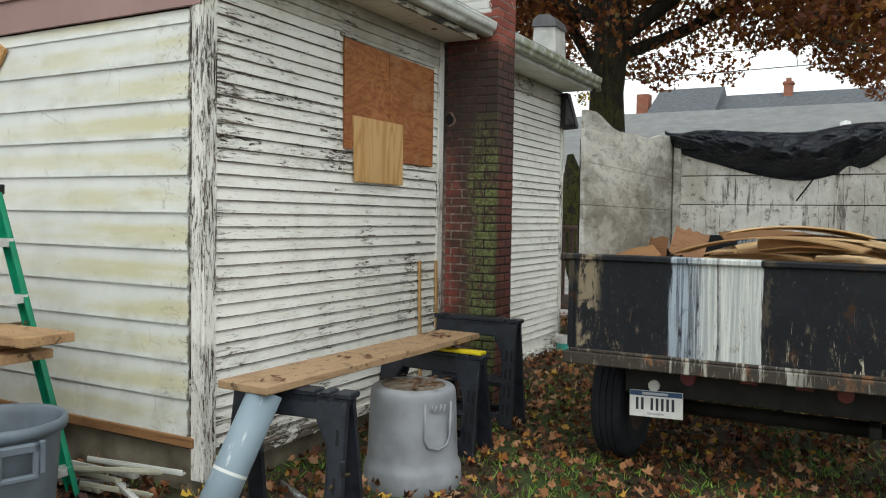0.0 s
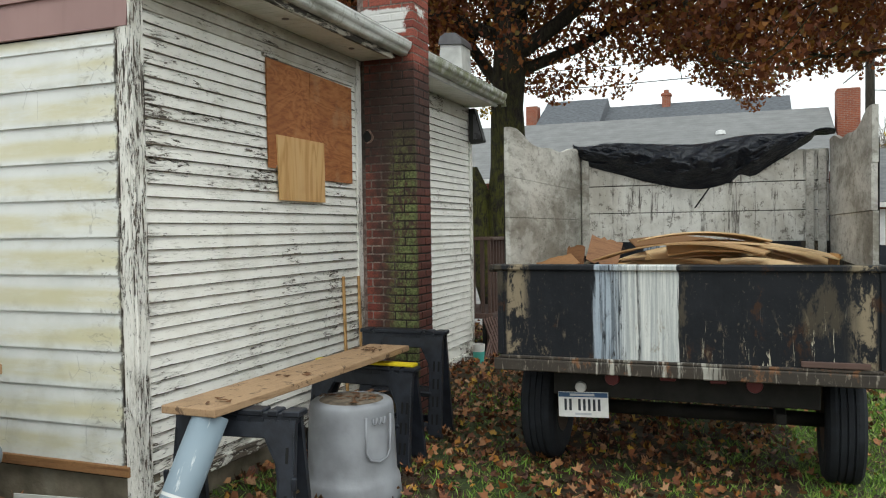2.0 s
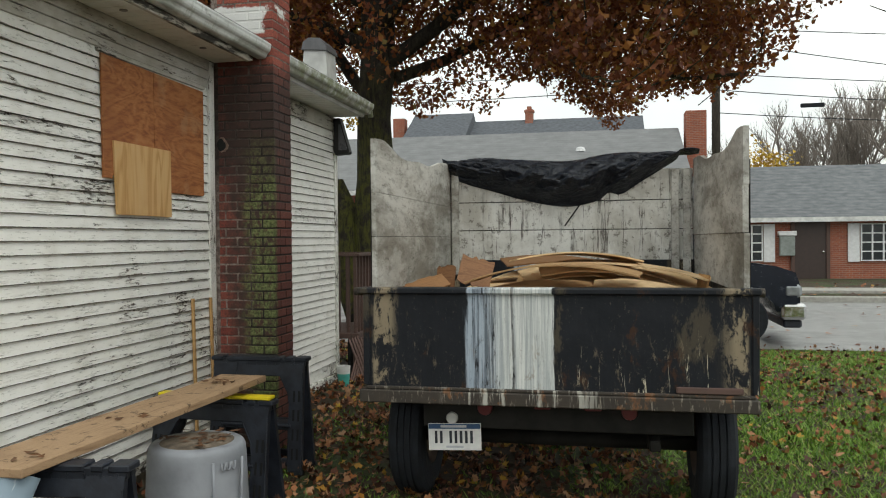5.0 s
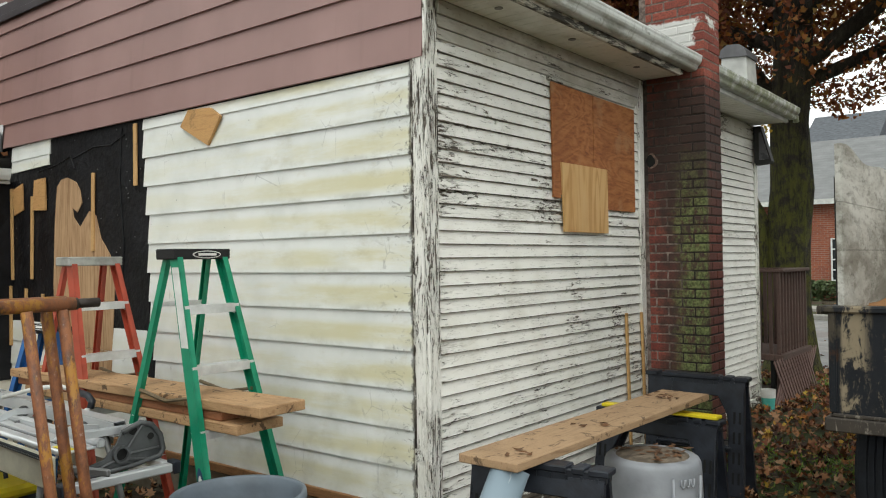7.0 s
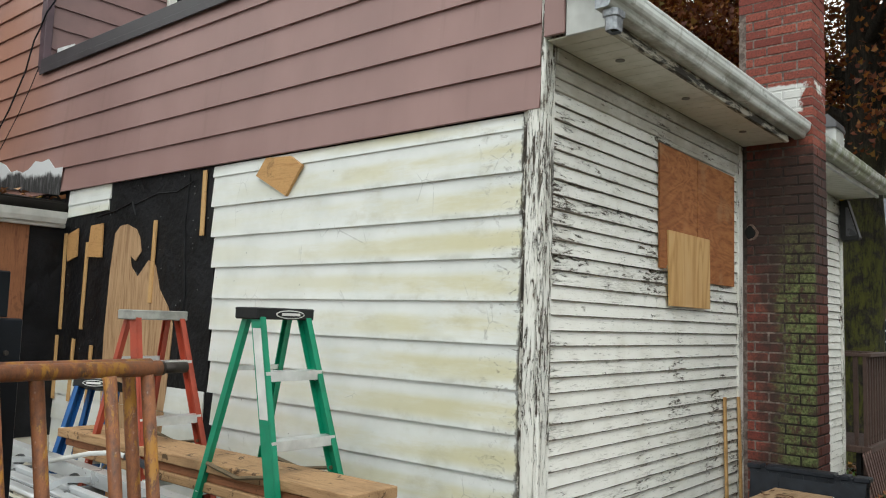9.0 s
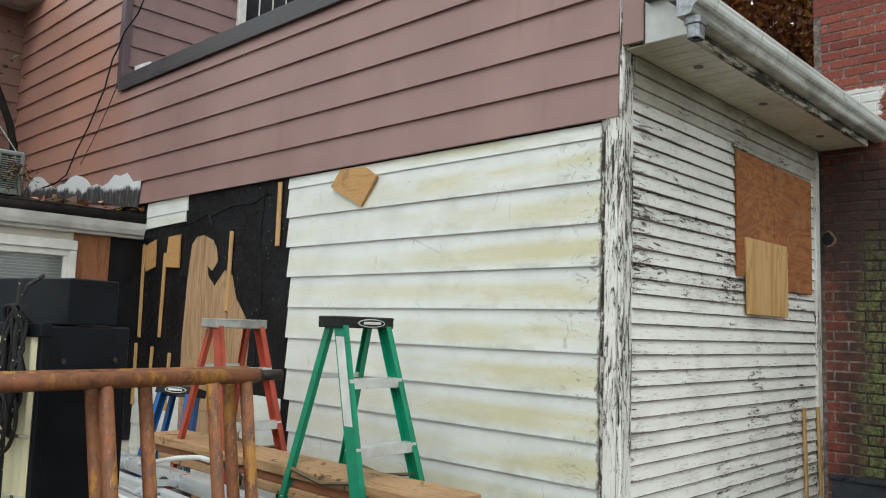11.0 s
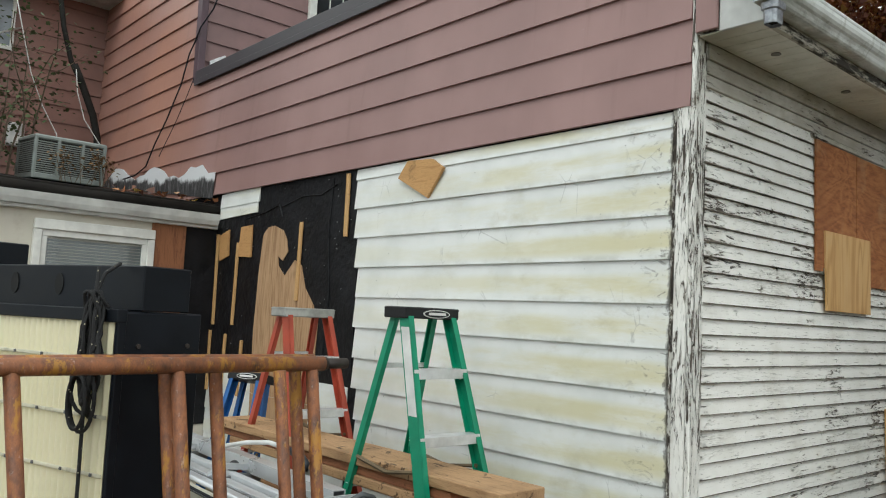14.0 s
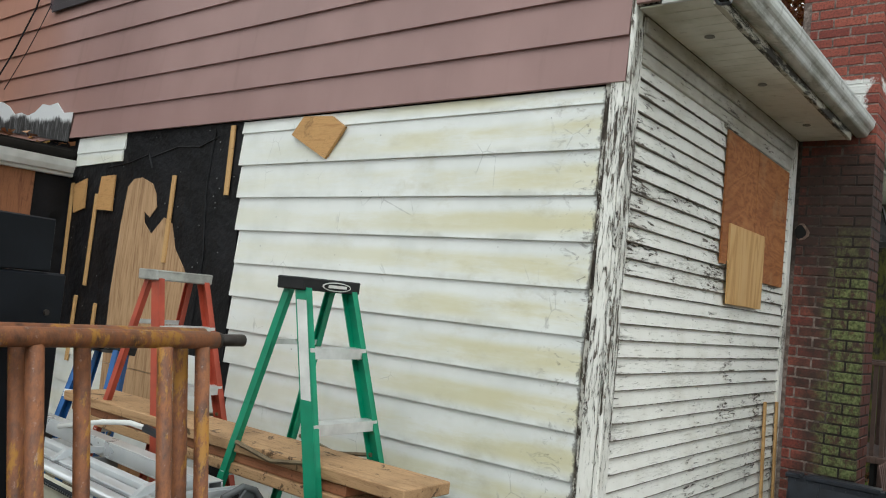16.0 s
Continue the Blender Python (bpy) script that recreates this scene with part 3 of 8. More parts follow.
# brown siding above
for i in range(6):
    part("siding_board", wedge(4.76 + 0.012, 0.2032, 0.022, 0.003), M_BROWN, wall_south, m=pose(-4.77, -0.02, 2.632 + 0.2032 * i))
for i in range(14):
    z = 2.632 + 0.2032 * i
    if i < 6:
        part("siding_board", wedge(3.43, 0.2032, 0.022, 0.003), M_BROWN, wall_south, m=pose(-8.2, -0.02, z))
    else:
        part("siding_board", wedge(2.80, 0.2032, 0.022, 0.003), M_BROWN, wall_south, m=pose(-8.2, -0.02, z))
for i in range(6, 11):
    part("siding_board", wedge(1.9, 0.2032, 0.022, 0.003), M_BROWN, wall_south, m=pose(-1.9, -0.02, 2.632 + 0.2032 * i))
part("gable_core", boxes((-1.9, -0.02, 0.0, 0.14, 3.7, 4.85)), M_TAR, wall_south)
part("parapet_trim", boxes((-5.36, -1.9, -0.06, 0.2, 3.77, 3.89), (-5.36, -1.9, -0.068, -0.058, 3.74, 3.80), bev=0.004), M_BROWN_TRIM, wall_south, "dark brown metal parapet cap")
part("corner_trim", boxes((-5.44, -5.34, -0.05, 0.02, 3.79, 5.35), bev=0.005), M_PURPLE_TRIM, wall_south, "purple-brown corner trim")
part("brown_return", boxes((0.033, 0.142, -0.062, -0.046, 2.955, 3.7), (0.034, 0.046, -0.046, 0.03, 2.975, 3.7), bev=0.004), M_BROWN, wall_south)

# corner boards
for r in ((-0.066, 0.002, -0.037, -0.006, 0.085, 2.66), (0.006, 0.032, -0.040, 0.031, 0.085, 3.62), (0.002, 0.027, 0.034, 0.062, 0.09, 2.945)):
    part("corner_board", boxes(r, bev=0.005), M_CORNER, wall_east, "white corner board with badly flaking paint")
part("rotten_strip", boxes((-0.097, -0.068, -0.018, -0.004, 0.30, 2.66), bev=0.003), M_ROT, wall_east, "blackened rotten strip beside the corner board")
part("corner_bead", boxes((-0.004, 0.0055, -0.030, -0.008, 0.10, 2.60)), M_ROT, wall_east)
part("corner_board", boxes((0.0, 0.03, 2.502, 2.585, 0.12, 2.944), bev=0.004), M_CORNER, wall_east)
part("corner_board", boxes((0.0, 0.03, 5.34, 5.42, 0.05, 2.94), bev=0.004), M_CORNER, wall_east)

# clapboards
near_me = mesh_of(wedge(2.435, 0.0715, 0.017, 0.002, 0.008), "siding_board")
far_me = mesh_of(wedge(2.42, 0.0715, 0.017, 0.002, 0.008), "siding_board")
for i in range(36):
    z = 2.676 - 0.0715 * i
    if z < 0.2:
        break
    part("siding_board", near_me, M_CLAP, wall_east, m=pose(0.001, 0.065, z + rng.uniform(-0.002, 0.002), 0, 0, 90 + rng.uniform(-0.05, 0.05)))
    part("siding_board", far_me, M_CLAP_FAR, wall_east, m=pose(0.001, 2.93, z + 0.02 + rng.uniform(-0.002, 0.002), 0, 0, 90 + rng.uniform(-0.05, 0.05)))
for x1, z0, z1 in ((0.020, 2.745, 2.802), (0.026, 2.805, 2.868), (0.036, 2.871, 2.944)):
    part("frieze_board", boxes((0.0, x1, 0.064, 2.50, z0, z1), bev=0.003), M_FRIEZE, wall_east, "grimy stained frieze board with eaves shade put into its colour")
part("frieze_board", boxes((0.0, 0.024, 2.95, 5.34, 2.79, 2.944), bev=0.003), M_FRIEZE, wall_east)
part("sill_board", boxes((-0.01, 0.04, 0.06, 2.6, 0.135, 0.20), bev=0.005), M_SILLB, wall_east, "worn cream sill board")
part("sill_board", boxes((-0.01, 0.04, 2.93, 5.42, 0.06, 0.14), bev=0.005), M_SILLB, wall_east)

# boarded window on the side wall
window_1 = thing("window_1", "window boarded up with weathered orange plywood", "window", kind="structure")
for sheet in ([(1.205, 2.71), (1.752, 2.703), (1.755, 2.0), (1.30, 2.0), (1.30, 1.98), (1.215, 1.98)], [(1.757, 2.703), (2.41, 2.695), (2.405, 1.93), (1.94, 1.93), (1.94, 2.0), (1.76, 2.0)]):
    part("plywood_sheet", extrude(sheet, 0.012, "x"), M_PLY, window_1, m=pose(0.019, 0, 0))
part("plywood_patch", extrude([(1.297, 2.207), (1.93, 2.209), (1.937, 1.764), (1.325, 1.765)], 0.012, "x"), M_PLY_NEW, window_1, "pale new plywood patch", m=pose(0.0325, 0, 0))
part("window_head", boxes((0.0, 0.03, 1.18, 2.44, 2.715, 2.74), bev=0.003), M_FRIEZE, window_1)

# lath strips leaning on the side wall
for y, z0, z1, w in ((2.226, 0.15, 1.34, 0.028), (2.487, 0.16, 1.33, 0.026)):
    tagged(part("lath_strip", boxes((-0.008, 0.008, -w / 2, w / 2, 0, z1 - z0), bev=0.002), M_LATH, m=pose(0.055, y, z0 - 0.15, 0, -1.2, 0)), "thin raw pine strip leaning on white clapboards", "wood strip", "pine strips")

# ---- eaves, soffit and gutters of the side wall ----
eaves = thing("eaves_near", "white boxed eaves with a vented soffit", "eaves", kind="structure")
soffit_me = mesh_of(boxes((0.037, 0.352, 0, 0.0925, 2.943, 2.953), bev=0.003), "soffit_panel")
for i in range(27):
    part("soffit_panel", soffit_me, M_SOFFIT, eaves, m=pose(0, -0.03 + 0.0965 * i, 0))
part("soffit", boxes((0.0, 0.352, -0.03, 2.57, 2.9545, 2.963)), M_FASCIA, eaves, "white panelled soffit")
for y in (0.39, 1.19, 2.12):
    bm = bmesh.new()
    bmesh.ops.create_cone(bm, cap_ends=True, segments=18, radius1=0.024, radius2=0.021, depth=0.008, matrix=pose(0.19, y, 2.9425))
    part("soffit_vent", bm, plain("vent_grey", (0.2, 0.19, 0.17), 0.6) if y < 0.4 else bpy.data.materials["vent_grey"], eaves, "round soffit vent")
part("fascia", boxes((0.353, 0.380, -0.03, 2.46, 2.912, 3.05), bev=0.003), M_FASCIA, eaves, "rotten stained fascia board")
part("rake_return", boxes((0.143, 0.384, -0.050, -0.034, 2.94, 3.5), bev=0.004), M_WHITE_TRIM, eaves, "white metal rake return")


def gutter(name, y0, y1, parent):
    """A moulded eaves gutter along y, open at the top."""
    prof = [(0.0, 0.11), (0.0, 0.0), (0.052, 0.0), (0.061, 0.004), (0.068, 0.013), (0.072, 0.026), (0.079, 0.037), (0.090, 0.045), (0.099, 0.056), (0.104, 0.071), (0.105, 0.088), (0.108, 0.093), (0.109, 0.102), (0.104, 0.109), (0.095, 0.108), (0.094, 0.075), (0.086, 0.055), (0.064, 0.04), (0.05, 0.01), (0.008, 0.01), (0.008, 0.11)]
    trough = part(name, extrude(prof, y1 - y0, "y"), M_GUTTER, parent, m=pose(0.383, y0, 2.957))
    for y, dy in ((0.0, -0.004), (y1 - y0, 0.004)):
        part("end_cap", extrude(prof[1:14] + [(0.0, 0.109)], dy, "y"), M_GALV, trough, "dull galvanised end cap", m=pose(0, y, 0))
    bm = bmesh.new()
    for i in range(int((y1 - y0) / 0.42)):
        tube(bm, [(0.004, 0.2 + 0.42 * i, 0.106), (0.104, 0.2 + 0.42 * i, 0.106)], 0.004, 6)
    part("hanger", bm, M_GALV, trough)
    return trough


M_GALV = plain("galvanised_sheet", (0.36, 0.38, 0.41), 0.4, 0.55, 0.4, 45, 90, 0.001, 0.3)
gutter_near = thing("gutter_near", "streaked white aluminium gutter along the eaves", "gutter", kind="structure")
gutter("trough", -0.21, 2.59, gutter_near)
outlet = bmesh.new()
rings = []
for z, hx, hy, cut in ((0.0, 0.026, 0.034, 0.011), (0.004, 0.027, 0.035, 0.011), (0.055, 0.029, 0.038, 0.012), (0.060, 0.036, 0.045, 0.014), (0.088, 0.037, 0.047, 0.014)):
    ring = [(hx, hy - cut), (hx - cut, hy), (cut - hx, hy), (-hx, hy - cut), (-hx, cut - hy), (cut - hx, -hy), (hx - cut, -hy), (hx, cut - hy)]
    rings.append([outlet.verts.new((x, y, z)) for x, y in ring])
for lo, hi in zip(rings, rings[1:]):
    for j in range(8):
        outlet.faces.new((lo[j], lo[(j + 1) % 8], hi[(j + 1) % 8], hi[j]))
drop = part("outlet", outlet, M_GALV, gutter_near, "galvanised downspout outlet", m=pose(0.435, -0.145, 2.868))
# black plate added in the open outlet, painting its shaded inside
part("outlet_mouth", boxes((-0.02, 0.02, -0.028, 0.028, 0.012, 0.016)), plain("gutter_mouth_shade", (0.01, 0.01, 0.01), 0.9), drop)
eaves_far = thing("eaves_far", "white boxed eaves beyond the chimney", "eaves", kind="structure")
for i in range(24):
    part("soffit_panel", soffit_me, M_SOFFIT, eaves_far, m=pose(0, 2.95 + 0.0965 * i, 0))
part("soffit", boxes((-0.1, 0.352, 2.95, 5.40, 2.9545, 2.963)), M_SOFFIT, eaves_far)
part("fascia", boxes((0.353, 0.380, 2.95, 5.28, 2.925, 3.05), bev=0.003), M_WHITE_TRIM, eaves_far)
gutter_far = thing("gutter_far", "white gutter green with algae beyond the chimney", "gutter", kind="structure")
gutter("trough", 2.95, 5.30, gutter_far)
part("outlet", tubes(([(0.43, 5.28, 3.0), (0.43, 5.36, 2.985), (0.43, 5.38, 2.94)], 0.03)), M_GUTTER, gutter_far, smooth=True)

k = Mat("grey_asphalt_shingle", 0.9, coords="World")
M_SHINGLE = k.shade(k.ramp(k.noise(25, 5), [(0.3, (0.07, 0.07, 0.075)), (0.7, (0.17, 0.17, 0.175))]), None, None, k.noise(60, 4), 0.006, 0.6)
bm = bmesh.new()
for i in range(7):
    x0, z0 = 0.46 - 0.14 * i, 3.075 + 0.055 * i
    box(bm, x0 - 0.16, x0, -0.12 if x0 > 0.2 else 0.03, 5.28, z0, z0 + 0.012, None)
box(bm, -0.5, 0.38, 0.03, 5.28, 3.052, 3.07)
tagged(part("roof_edge", bm, M_SHINGLE), "grey asphalt shingle roof edge above the gutters", "roof", kind="structure")
tagged(part("roof_deck", boxes((-5.3, -0.4, 0.2, 5.3, 3.45, 3.55)), M_MEMBRANE), "flat black roof deck behind the parapet", "roof", kind="structure")

# chimney flashing and roof hood beyond
HX, HY = -0.01, 4.85
hood = thing("roof_hood", "white metal roof hood with a grey cap", "roof vent")
part("hood_body", extrude([(HX - 0.15, 3.20), (HX + 0.14, 3.15), (HX + 0.12, 3.56), (HX - 0.12, 3.58)], 0.30, "y"), M_WHITE_TRIM, hood, m=pose(0, HY, 0))
part("hood_cap", extrude([(HX - 0.14, 3.582), (HX + 0.14, 3.562), (HX + 0.12, 3.63), (HX + 0.06, 3.69), (HX - 0.06, 3.70), (HX - 0.12, 3.66)], 0.34, "y"), plain("grey_metal_cap", (0.17, 0.17, 0.18), 0.5, 0.3), hood, m=pose(0, HY - 0.02, 0))

# lamp box under the far eave
lamp = thing("wall_lantern", "dark metal wall lantern with a dim pane", "wall lamp")
part("lantern_body", extrude([(0.032, 2.93), (0.10, 2.93), (0.205, 2.56), (0.19, 2.54), (0.05, 2.53), (0.032, 2.56)], 0.10, "y"), plain("dark_lantern_metal", (0.03, 0.03, 0.03), 0.5, 0.4), lamp, m=pose(0, 5.30, 0))
part("lantern_pane", extrude([(0.085, 2.86), (0.105, 2.86), (0.185, 2.58), (0.085, 2.58)], 0.006, "y"), plain("dim_grey_pane", (0.10, 0.10, 0.11), 0.3), lamp, m=pose(0, 5.2935, 0))

# ---- chimney, brick by brick ----
chimney = thing("chimney", "tall brick chimney black with soot and green moss", "chimney", kind="structure")
part("mortar_core", boxes((0.0, 0.4965, 2.6035, 2.9265, -0.1, 5.1)), M_MORTAR, chimney)
brick_meshes = {}


def brick_mesh(lx, ly):
    key = (round(lx, 3), round(ly, 3))
    if key not in brick_meshes:
        brick_meshes[key] = mesh_of(boxes((0, lx, 0, ly, 0, 0.058), bev=0.004), "brick")
        brick_meshes[key].materials.append(M_BRICK)
    return brick_meshes[key]


for c in range(58):
    z = 0.0 + 0.0677 * c + 0.005
    odd = c % 2
    spans = ((0.05, 0.192), (0.202, 0.395), (0.405, 0.5)) if odd else ((0.05, 0.098), (0.108, 0.298), (0.308, 0.5))
    for a, b in spans:
        deep = 0.092 if b < 0.5 else (0.095 if not odd else 0.195)
        part("brick", brick_mesh(b - a, deep), M_BRICK, chimney, m=pose(a, 2.6 + rng.uniform(-0.002, 0.002), z))
    y0 = 2.6 + (0.205 if odd else 0.105)
    if odd:
        part("brick", brick_mesh(0.092, 2.93 - y0), M_BRICK, chimney, m=pose(0.408 + rng.uniform(-0.002, 0.002), y0, z))
    else:
        part("brick", brick_mesh(0.092, 2.93 - y0), M_BRICK, chimney, m=pose(0.408 + rng.uniform(-0.002, 0.002), y0, z))
bm = bmesh.new()
for c in range(58, 75):
    z = 0.0677 * c + 0.005
    odd = c % 2
    for a, b in ((0.0, 0.192), (0.202, 0.395), (0.405, 0.5)) if odd else ((0.0, 0.098), (0.108, 0.298), (0.308, 0.5)):
        box(bm, a, b, 2.6, 2.69, z, z + 0.058)
    box(bm, 0.408, 0.5, 2.70, 2.93, z, z + 0.058)
for c in range(0, 75):
    z = 0.0677 * c + 0.005
    box(bm, 0.0, 0.40, 2.84, 2.93, z, z + 0.058)
    if z > 3.0:
        box(bm, -0.002, 0.09, 2.70, 2.83, z, z + 0.058)
tagged(part("brickwork", bm, M_BRICK, chimney), kind="stuff")
ragged = random.Random(6)
hole = [(0.075 + (0.034 + ragged.uniform(-0.008, 0.010)) * math.cos(a), 2.325 + (0.046 + ragged.uniform(-0.012, 0.010)) * math.sin(a)) for a in (2 * math.pi * i / 14 for i in range(14))]
# flat black plate; soot and the dark inside of the flue are its colour
part("flue_hole", extrude(hole, 0.008, "y"), plain("sooty_hollow_shade", (0.008, 0.008, 0.008), 0.95), chimney, "ragged dark flue hole", m=pose(0, 2.5935, 0))
part("broken_mortar", extrude([(x * 1.25 - 0.010, 2.325 + (z - 2.325) * 1.2) for x, z in hole], 0.006, "y"), plain("pale_broken_mortar", (0.22, 0.15, 0.12), 0.95, 0, 0.5, 40), chimney, m=pose(0, 2.596, 0))

# ---- end wall: tar paper, bare sheathing, lath ----
part("tar_paper", boxes((-4.75, -2.56, -0.008, -0.001, 1.12, 2.66)), M_TAR, wall_south, "torn black tar paper")
M_GALV_NAIL = plain("dull_nail_steel", (0.30, 0.30, 0.30), 0.6, 0.3)
nails = bmesh.new()
for i in range(46):
    x, z = rng.uniform(-4.7, -2.6), rng.uniform(1.3, 2.6)
    box(nails, x - 0.0035, x + 0.0035, -0.0115, -0.0085, z - 0.003, z + 0.003)
tagged(part("nail_head", nails, M_GALV_NAIL, wall_south), kind="stuff")
for pts in ([(-3.62, 2.44), (-3.3, 2.50), (-3.05, 2.49), (-2.86, 2.545)], [(-4.2, 2.38), (-3.9, 2.41), (-3.66, 2.46), (-3.6, 2.36)], [(-2.9, 2.60), (-2.93, 2.2), (-2.88, 1.75), (-2.92, 1.3)]):
    part("torn_seam", tubes(([(x, -0.010, z) for x, z in pts], 0.007), seg=5), M_TAR, wall_south)
rough_edge = [(-3.93, 2.28), (-3.86, 2.335), (-3.76, 2.345), (-3.62, 2.30), (-3.56, 2.23), (-3.53, 2.13), (-3.60, 2.06), (-3.68, 2.10), (-3.66, 2.02), (-3.56, 1.94), (-3.42, 2.06), (-3.32, 2.02), (-3.25, 1.85), (-3.12, 1.72), (-3.05, 1.60), (-3.06, 1.42), (-3.10, 1.0), (-3.12, 0.7), (-3.98, 0.7), (-4.0, 1.5), (-3.97, 2.0)]
part("sheathing_board", extrude(rough_edge, 0.006, "y"), M_SHEATH, wall_south, "bare tan sheathing showing through torn tar paper", m=pose(0.05, -0.016, -0.05))
for i in range(5):
    part("siding_board", wedge(2.15, 0.2032, 0.014), M_WHITE_SIDING, wall_south, m=pose(-4.74, -0.002, 0.315 + 0.2032 * i - 0.18))
for i, (z, w) in enumerate(((2.50, 0.70), (2.40, 0.68))):
    part("siding_board", wedge(w, 0.11, 0.014), M_WHITE_SIDING, wall_south, m=pose(-4.68, -0.012, z, 0, -1.0 - i, 0))
for x, z0, z1, tilt in ((-2.70, 2.16, 2.61, 0), (-3.31, 1.70, 2.30, 1.5), (-4.68, 1.47, 2.27, -1), (-4.32, 1.48, 2.18, 1.5), (-4.72, 0.9, 1.42, 0), (-4.45, 0.9, 1.4, 3), (-4.15, 0.9, 1.36, 3)):
    part("lath", boxes((-0.022, 0.022, -0.022, -0.010, 0, z1 - z0), bev=0.002), M_LATH, wall_south, m=pose(x, -0.004, z0, 0, tilt, 0))
for pts in ([(-4.66, 2.25), (-4.47, 2.30), (-4.46, 2.07), (-4.62, 2.03)], [(-4.25, 2.31), (-4.06, 2.32), (-4.05, 2.05), (-4.28, 2.06)]):
    part("wood_scrap", extrude(pts, 0.012, "y"), M_TANBLOCK, wall_south, m=pose(0, -0.03, 0))
tagged(part("wood_block", extrude([(-2.097, 2.51), (-2.005, 2.614), (-1.769, 2.60), (-1.659, 2.533), (-1.796, 2.359)], 0.02, "y"), M_TANBLOCK, wall_south, "five-sided tan board scrap nailed to the siding", m=pose(0, -0.05, 0)))

# ---- trailer ----
k = Mat("streaked_black_steel", 0.55, 0.0, 0.2, coords="World")
x_, z_ = k.axis(0), k.axis(2)
streak = k.noise(9, 6, (2.2, 1, 0.12), 0.7)
wob = k.calc("MULTIPLY", k.calc("SUBTRACT", k.noise(6, 5, (2, 1, 0.15), 0.7), 0.5), 0.12)
col = k.mix(k.noise(6, 5), (0.005, 0.0065, 0.0095), (0.020, 0.022, 0.027))
col = k.mix(k.step(k.noise(4.2, 6, (1, 1, 0.4), 0.72), 0.55, 0.62, 0, 0.5), col, (0.11, 0.09, 0.06))
rust = k.step(k.noise(5.5, 6, (1, 1, 0.6), 0.7, 0, (3, 0, 4)), 0.58, 0.66)
col = k.mix(k.calc("MULTIPLY", rust, 0.7), col, (0.06, 0.028, 0.014))
xa = k.calc("ADD", x_, wob)
ends = k.calc("MAXIMUM", k.step(xa, 1.80, 1.72), k.step(xa, 3.47, 3.56))
tan = k.calc("MULTIPLY", ends, k.step(k.noise(11, 8, (1.2, 1, 0.6), 0.75, 0.4), 0.47, 0.55))
tan = k.calc("MULTIPLY", tan, k.calc("MULTIPLY", k.step(xa, 1.62, 1.66), k.step(xa, 3.64, 3.61)))
col = k.mix(tan, col, (0.25, 0.205, 0.14))
band = k.calc("MULTIPLY", k.step(xa, 2.15, 2.19), k.step(xa, 2.645, 2.63))
hair = k.noise(26, 7, (2.2, 1, 0.05), 0.75)
gap = k.calc("MULTIPLY", k.step(xa, 2.36, 2.32), k.step(hair, 0.40, 0.56, 0.15, 1.0))
gap = k.calc("MULTIPLY", gap, k.step(xa, 2.175, 2.21))
gap2 = k.calc("MULTIPLY", k.step(xa, 2.41, 2.418), k.step(xa, 2.445, 2.43))
white = k.calc("SUBTRACT", k.calc("SUBTRACT", band, k.calc("MULTIPLY", gap, 0.62)), k.calc("MULTIPLY", gap2, 0.62))
white = k.calc("SUBTRACT", white, k.step(k.noise(30, 7, (1.4, 1, 0.3), 0.75, 0, (2, 5, 1)), 0.52, 0.66, 0, 0.45))
wcol = k.mix(k.step(hair, 0.38, 0.62), (0.66, 0.675, 0.655), (0.37, 0.40, 0.41))
wcol = k.mix(k.step(xa, 2.38, 2.26, 0, 0.8), wcol, (0.30, 0.37, 0.46))
col = k.mix(k.step(white, 0.05, 0.85), col, wcol)
spl = k.calc("MULTIPLY", k.step(k.noise(13, 7, (1.6, 1, 0.5), 0.75, 0.5, (5, 1, 2)), 0.57, 0.64), k.step(k.calc("ADD", z_, k.calc("MULTIPLY", streak, 0.3)), 1.28, 1.08))
col = k.mix(k.calc("MULTIPLY", spl, 0.55), col, (0.24, 0.195, 0.135))
drips = k.calc("MULTIPLY", k.step(k.noise(24, 6, (1.6, 1, 0.13), 0.65, 0.9), 0.615, 0.655), k.step(k.calc("ADD", z_, k.calc("MULTIPLY", k.noise(3, 3, (1, 1, 0.01)), 0.7)), 1.45, 1.22))
col = k.mix(k.calc("MULTIPLY", drips, k.step(xa, 2.55, 2.75)), col, (0.50, 0.46, 0.36))
col = k.mix(k.step(k.noise(55, 6, (1, 1, 0.7), 0.75), 0.60, 0.68, 0, 0.4), col, (0.16, 0.135, 0.10))
M_TAIL = k.shade(col, k.step(streak, 0.3, 0.7, 0.35, 0.65), None, k.noise(22, 6), 0.004, 0.5)
k = Mat("rusty_bumper_steel", 0.6, coords="World")
col = k.mix(k.noise(8, 5), (0.014, 0.012, 0.011), (0.055, 0.042, 0.03))
col = k.mix(k.calc("MULTIPLY", k.step(k.noise(14, 5, (2.0, 1, 0.15), 0.65), 0.52, 0.60, 0, 0.85), k.calc("MULTIPLY", k.step(k.axis(0), 1.95, 2.2), k.step(k.axis(0), 3.0, 2.7))), col, (0.50, 0.49, 0.44))
col = k.mix(k.step(k.noise(3.1, 3, (1.5, 1, 1), 0.5, 0, (7, 0, 0)), 0.66, 0.69, 0, 0.8), col, (0.25, 0.11, 0.04))
rag = k.noise(19, 7, (2.2, 1, 0.5), 0.75, 0.4, (1, 6, 3))
col = k.mix(k.step(rag, 0.55, 0.62, 0, 0.65), col, (0.30, 0.27, 0.22))
col = k.mix(k.step(k.noise(5, 6, (1.6, 1, 1), 0.7, 0, (9, 2, 2)), 0.56, 0.64, 0, 0.7), col, (0.20, 0.085, 0.03))
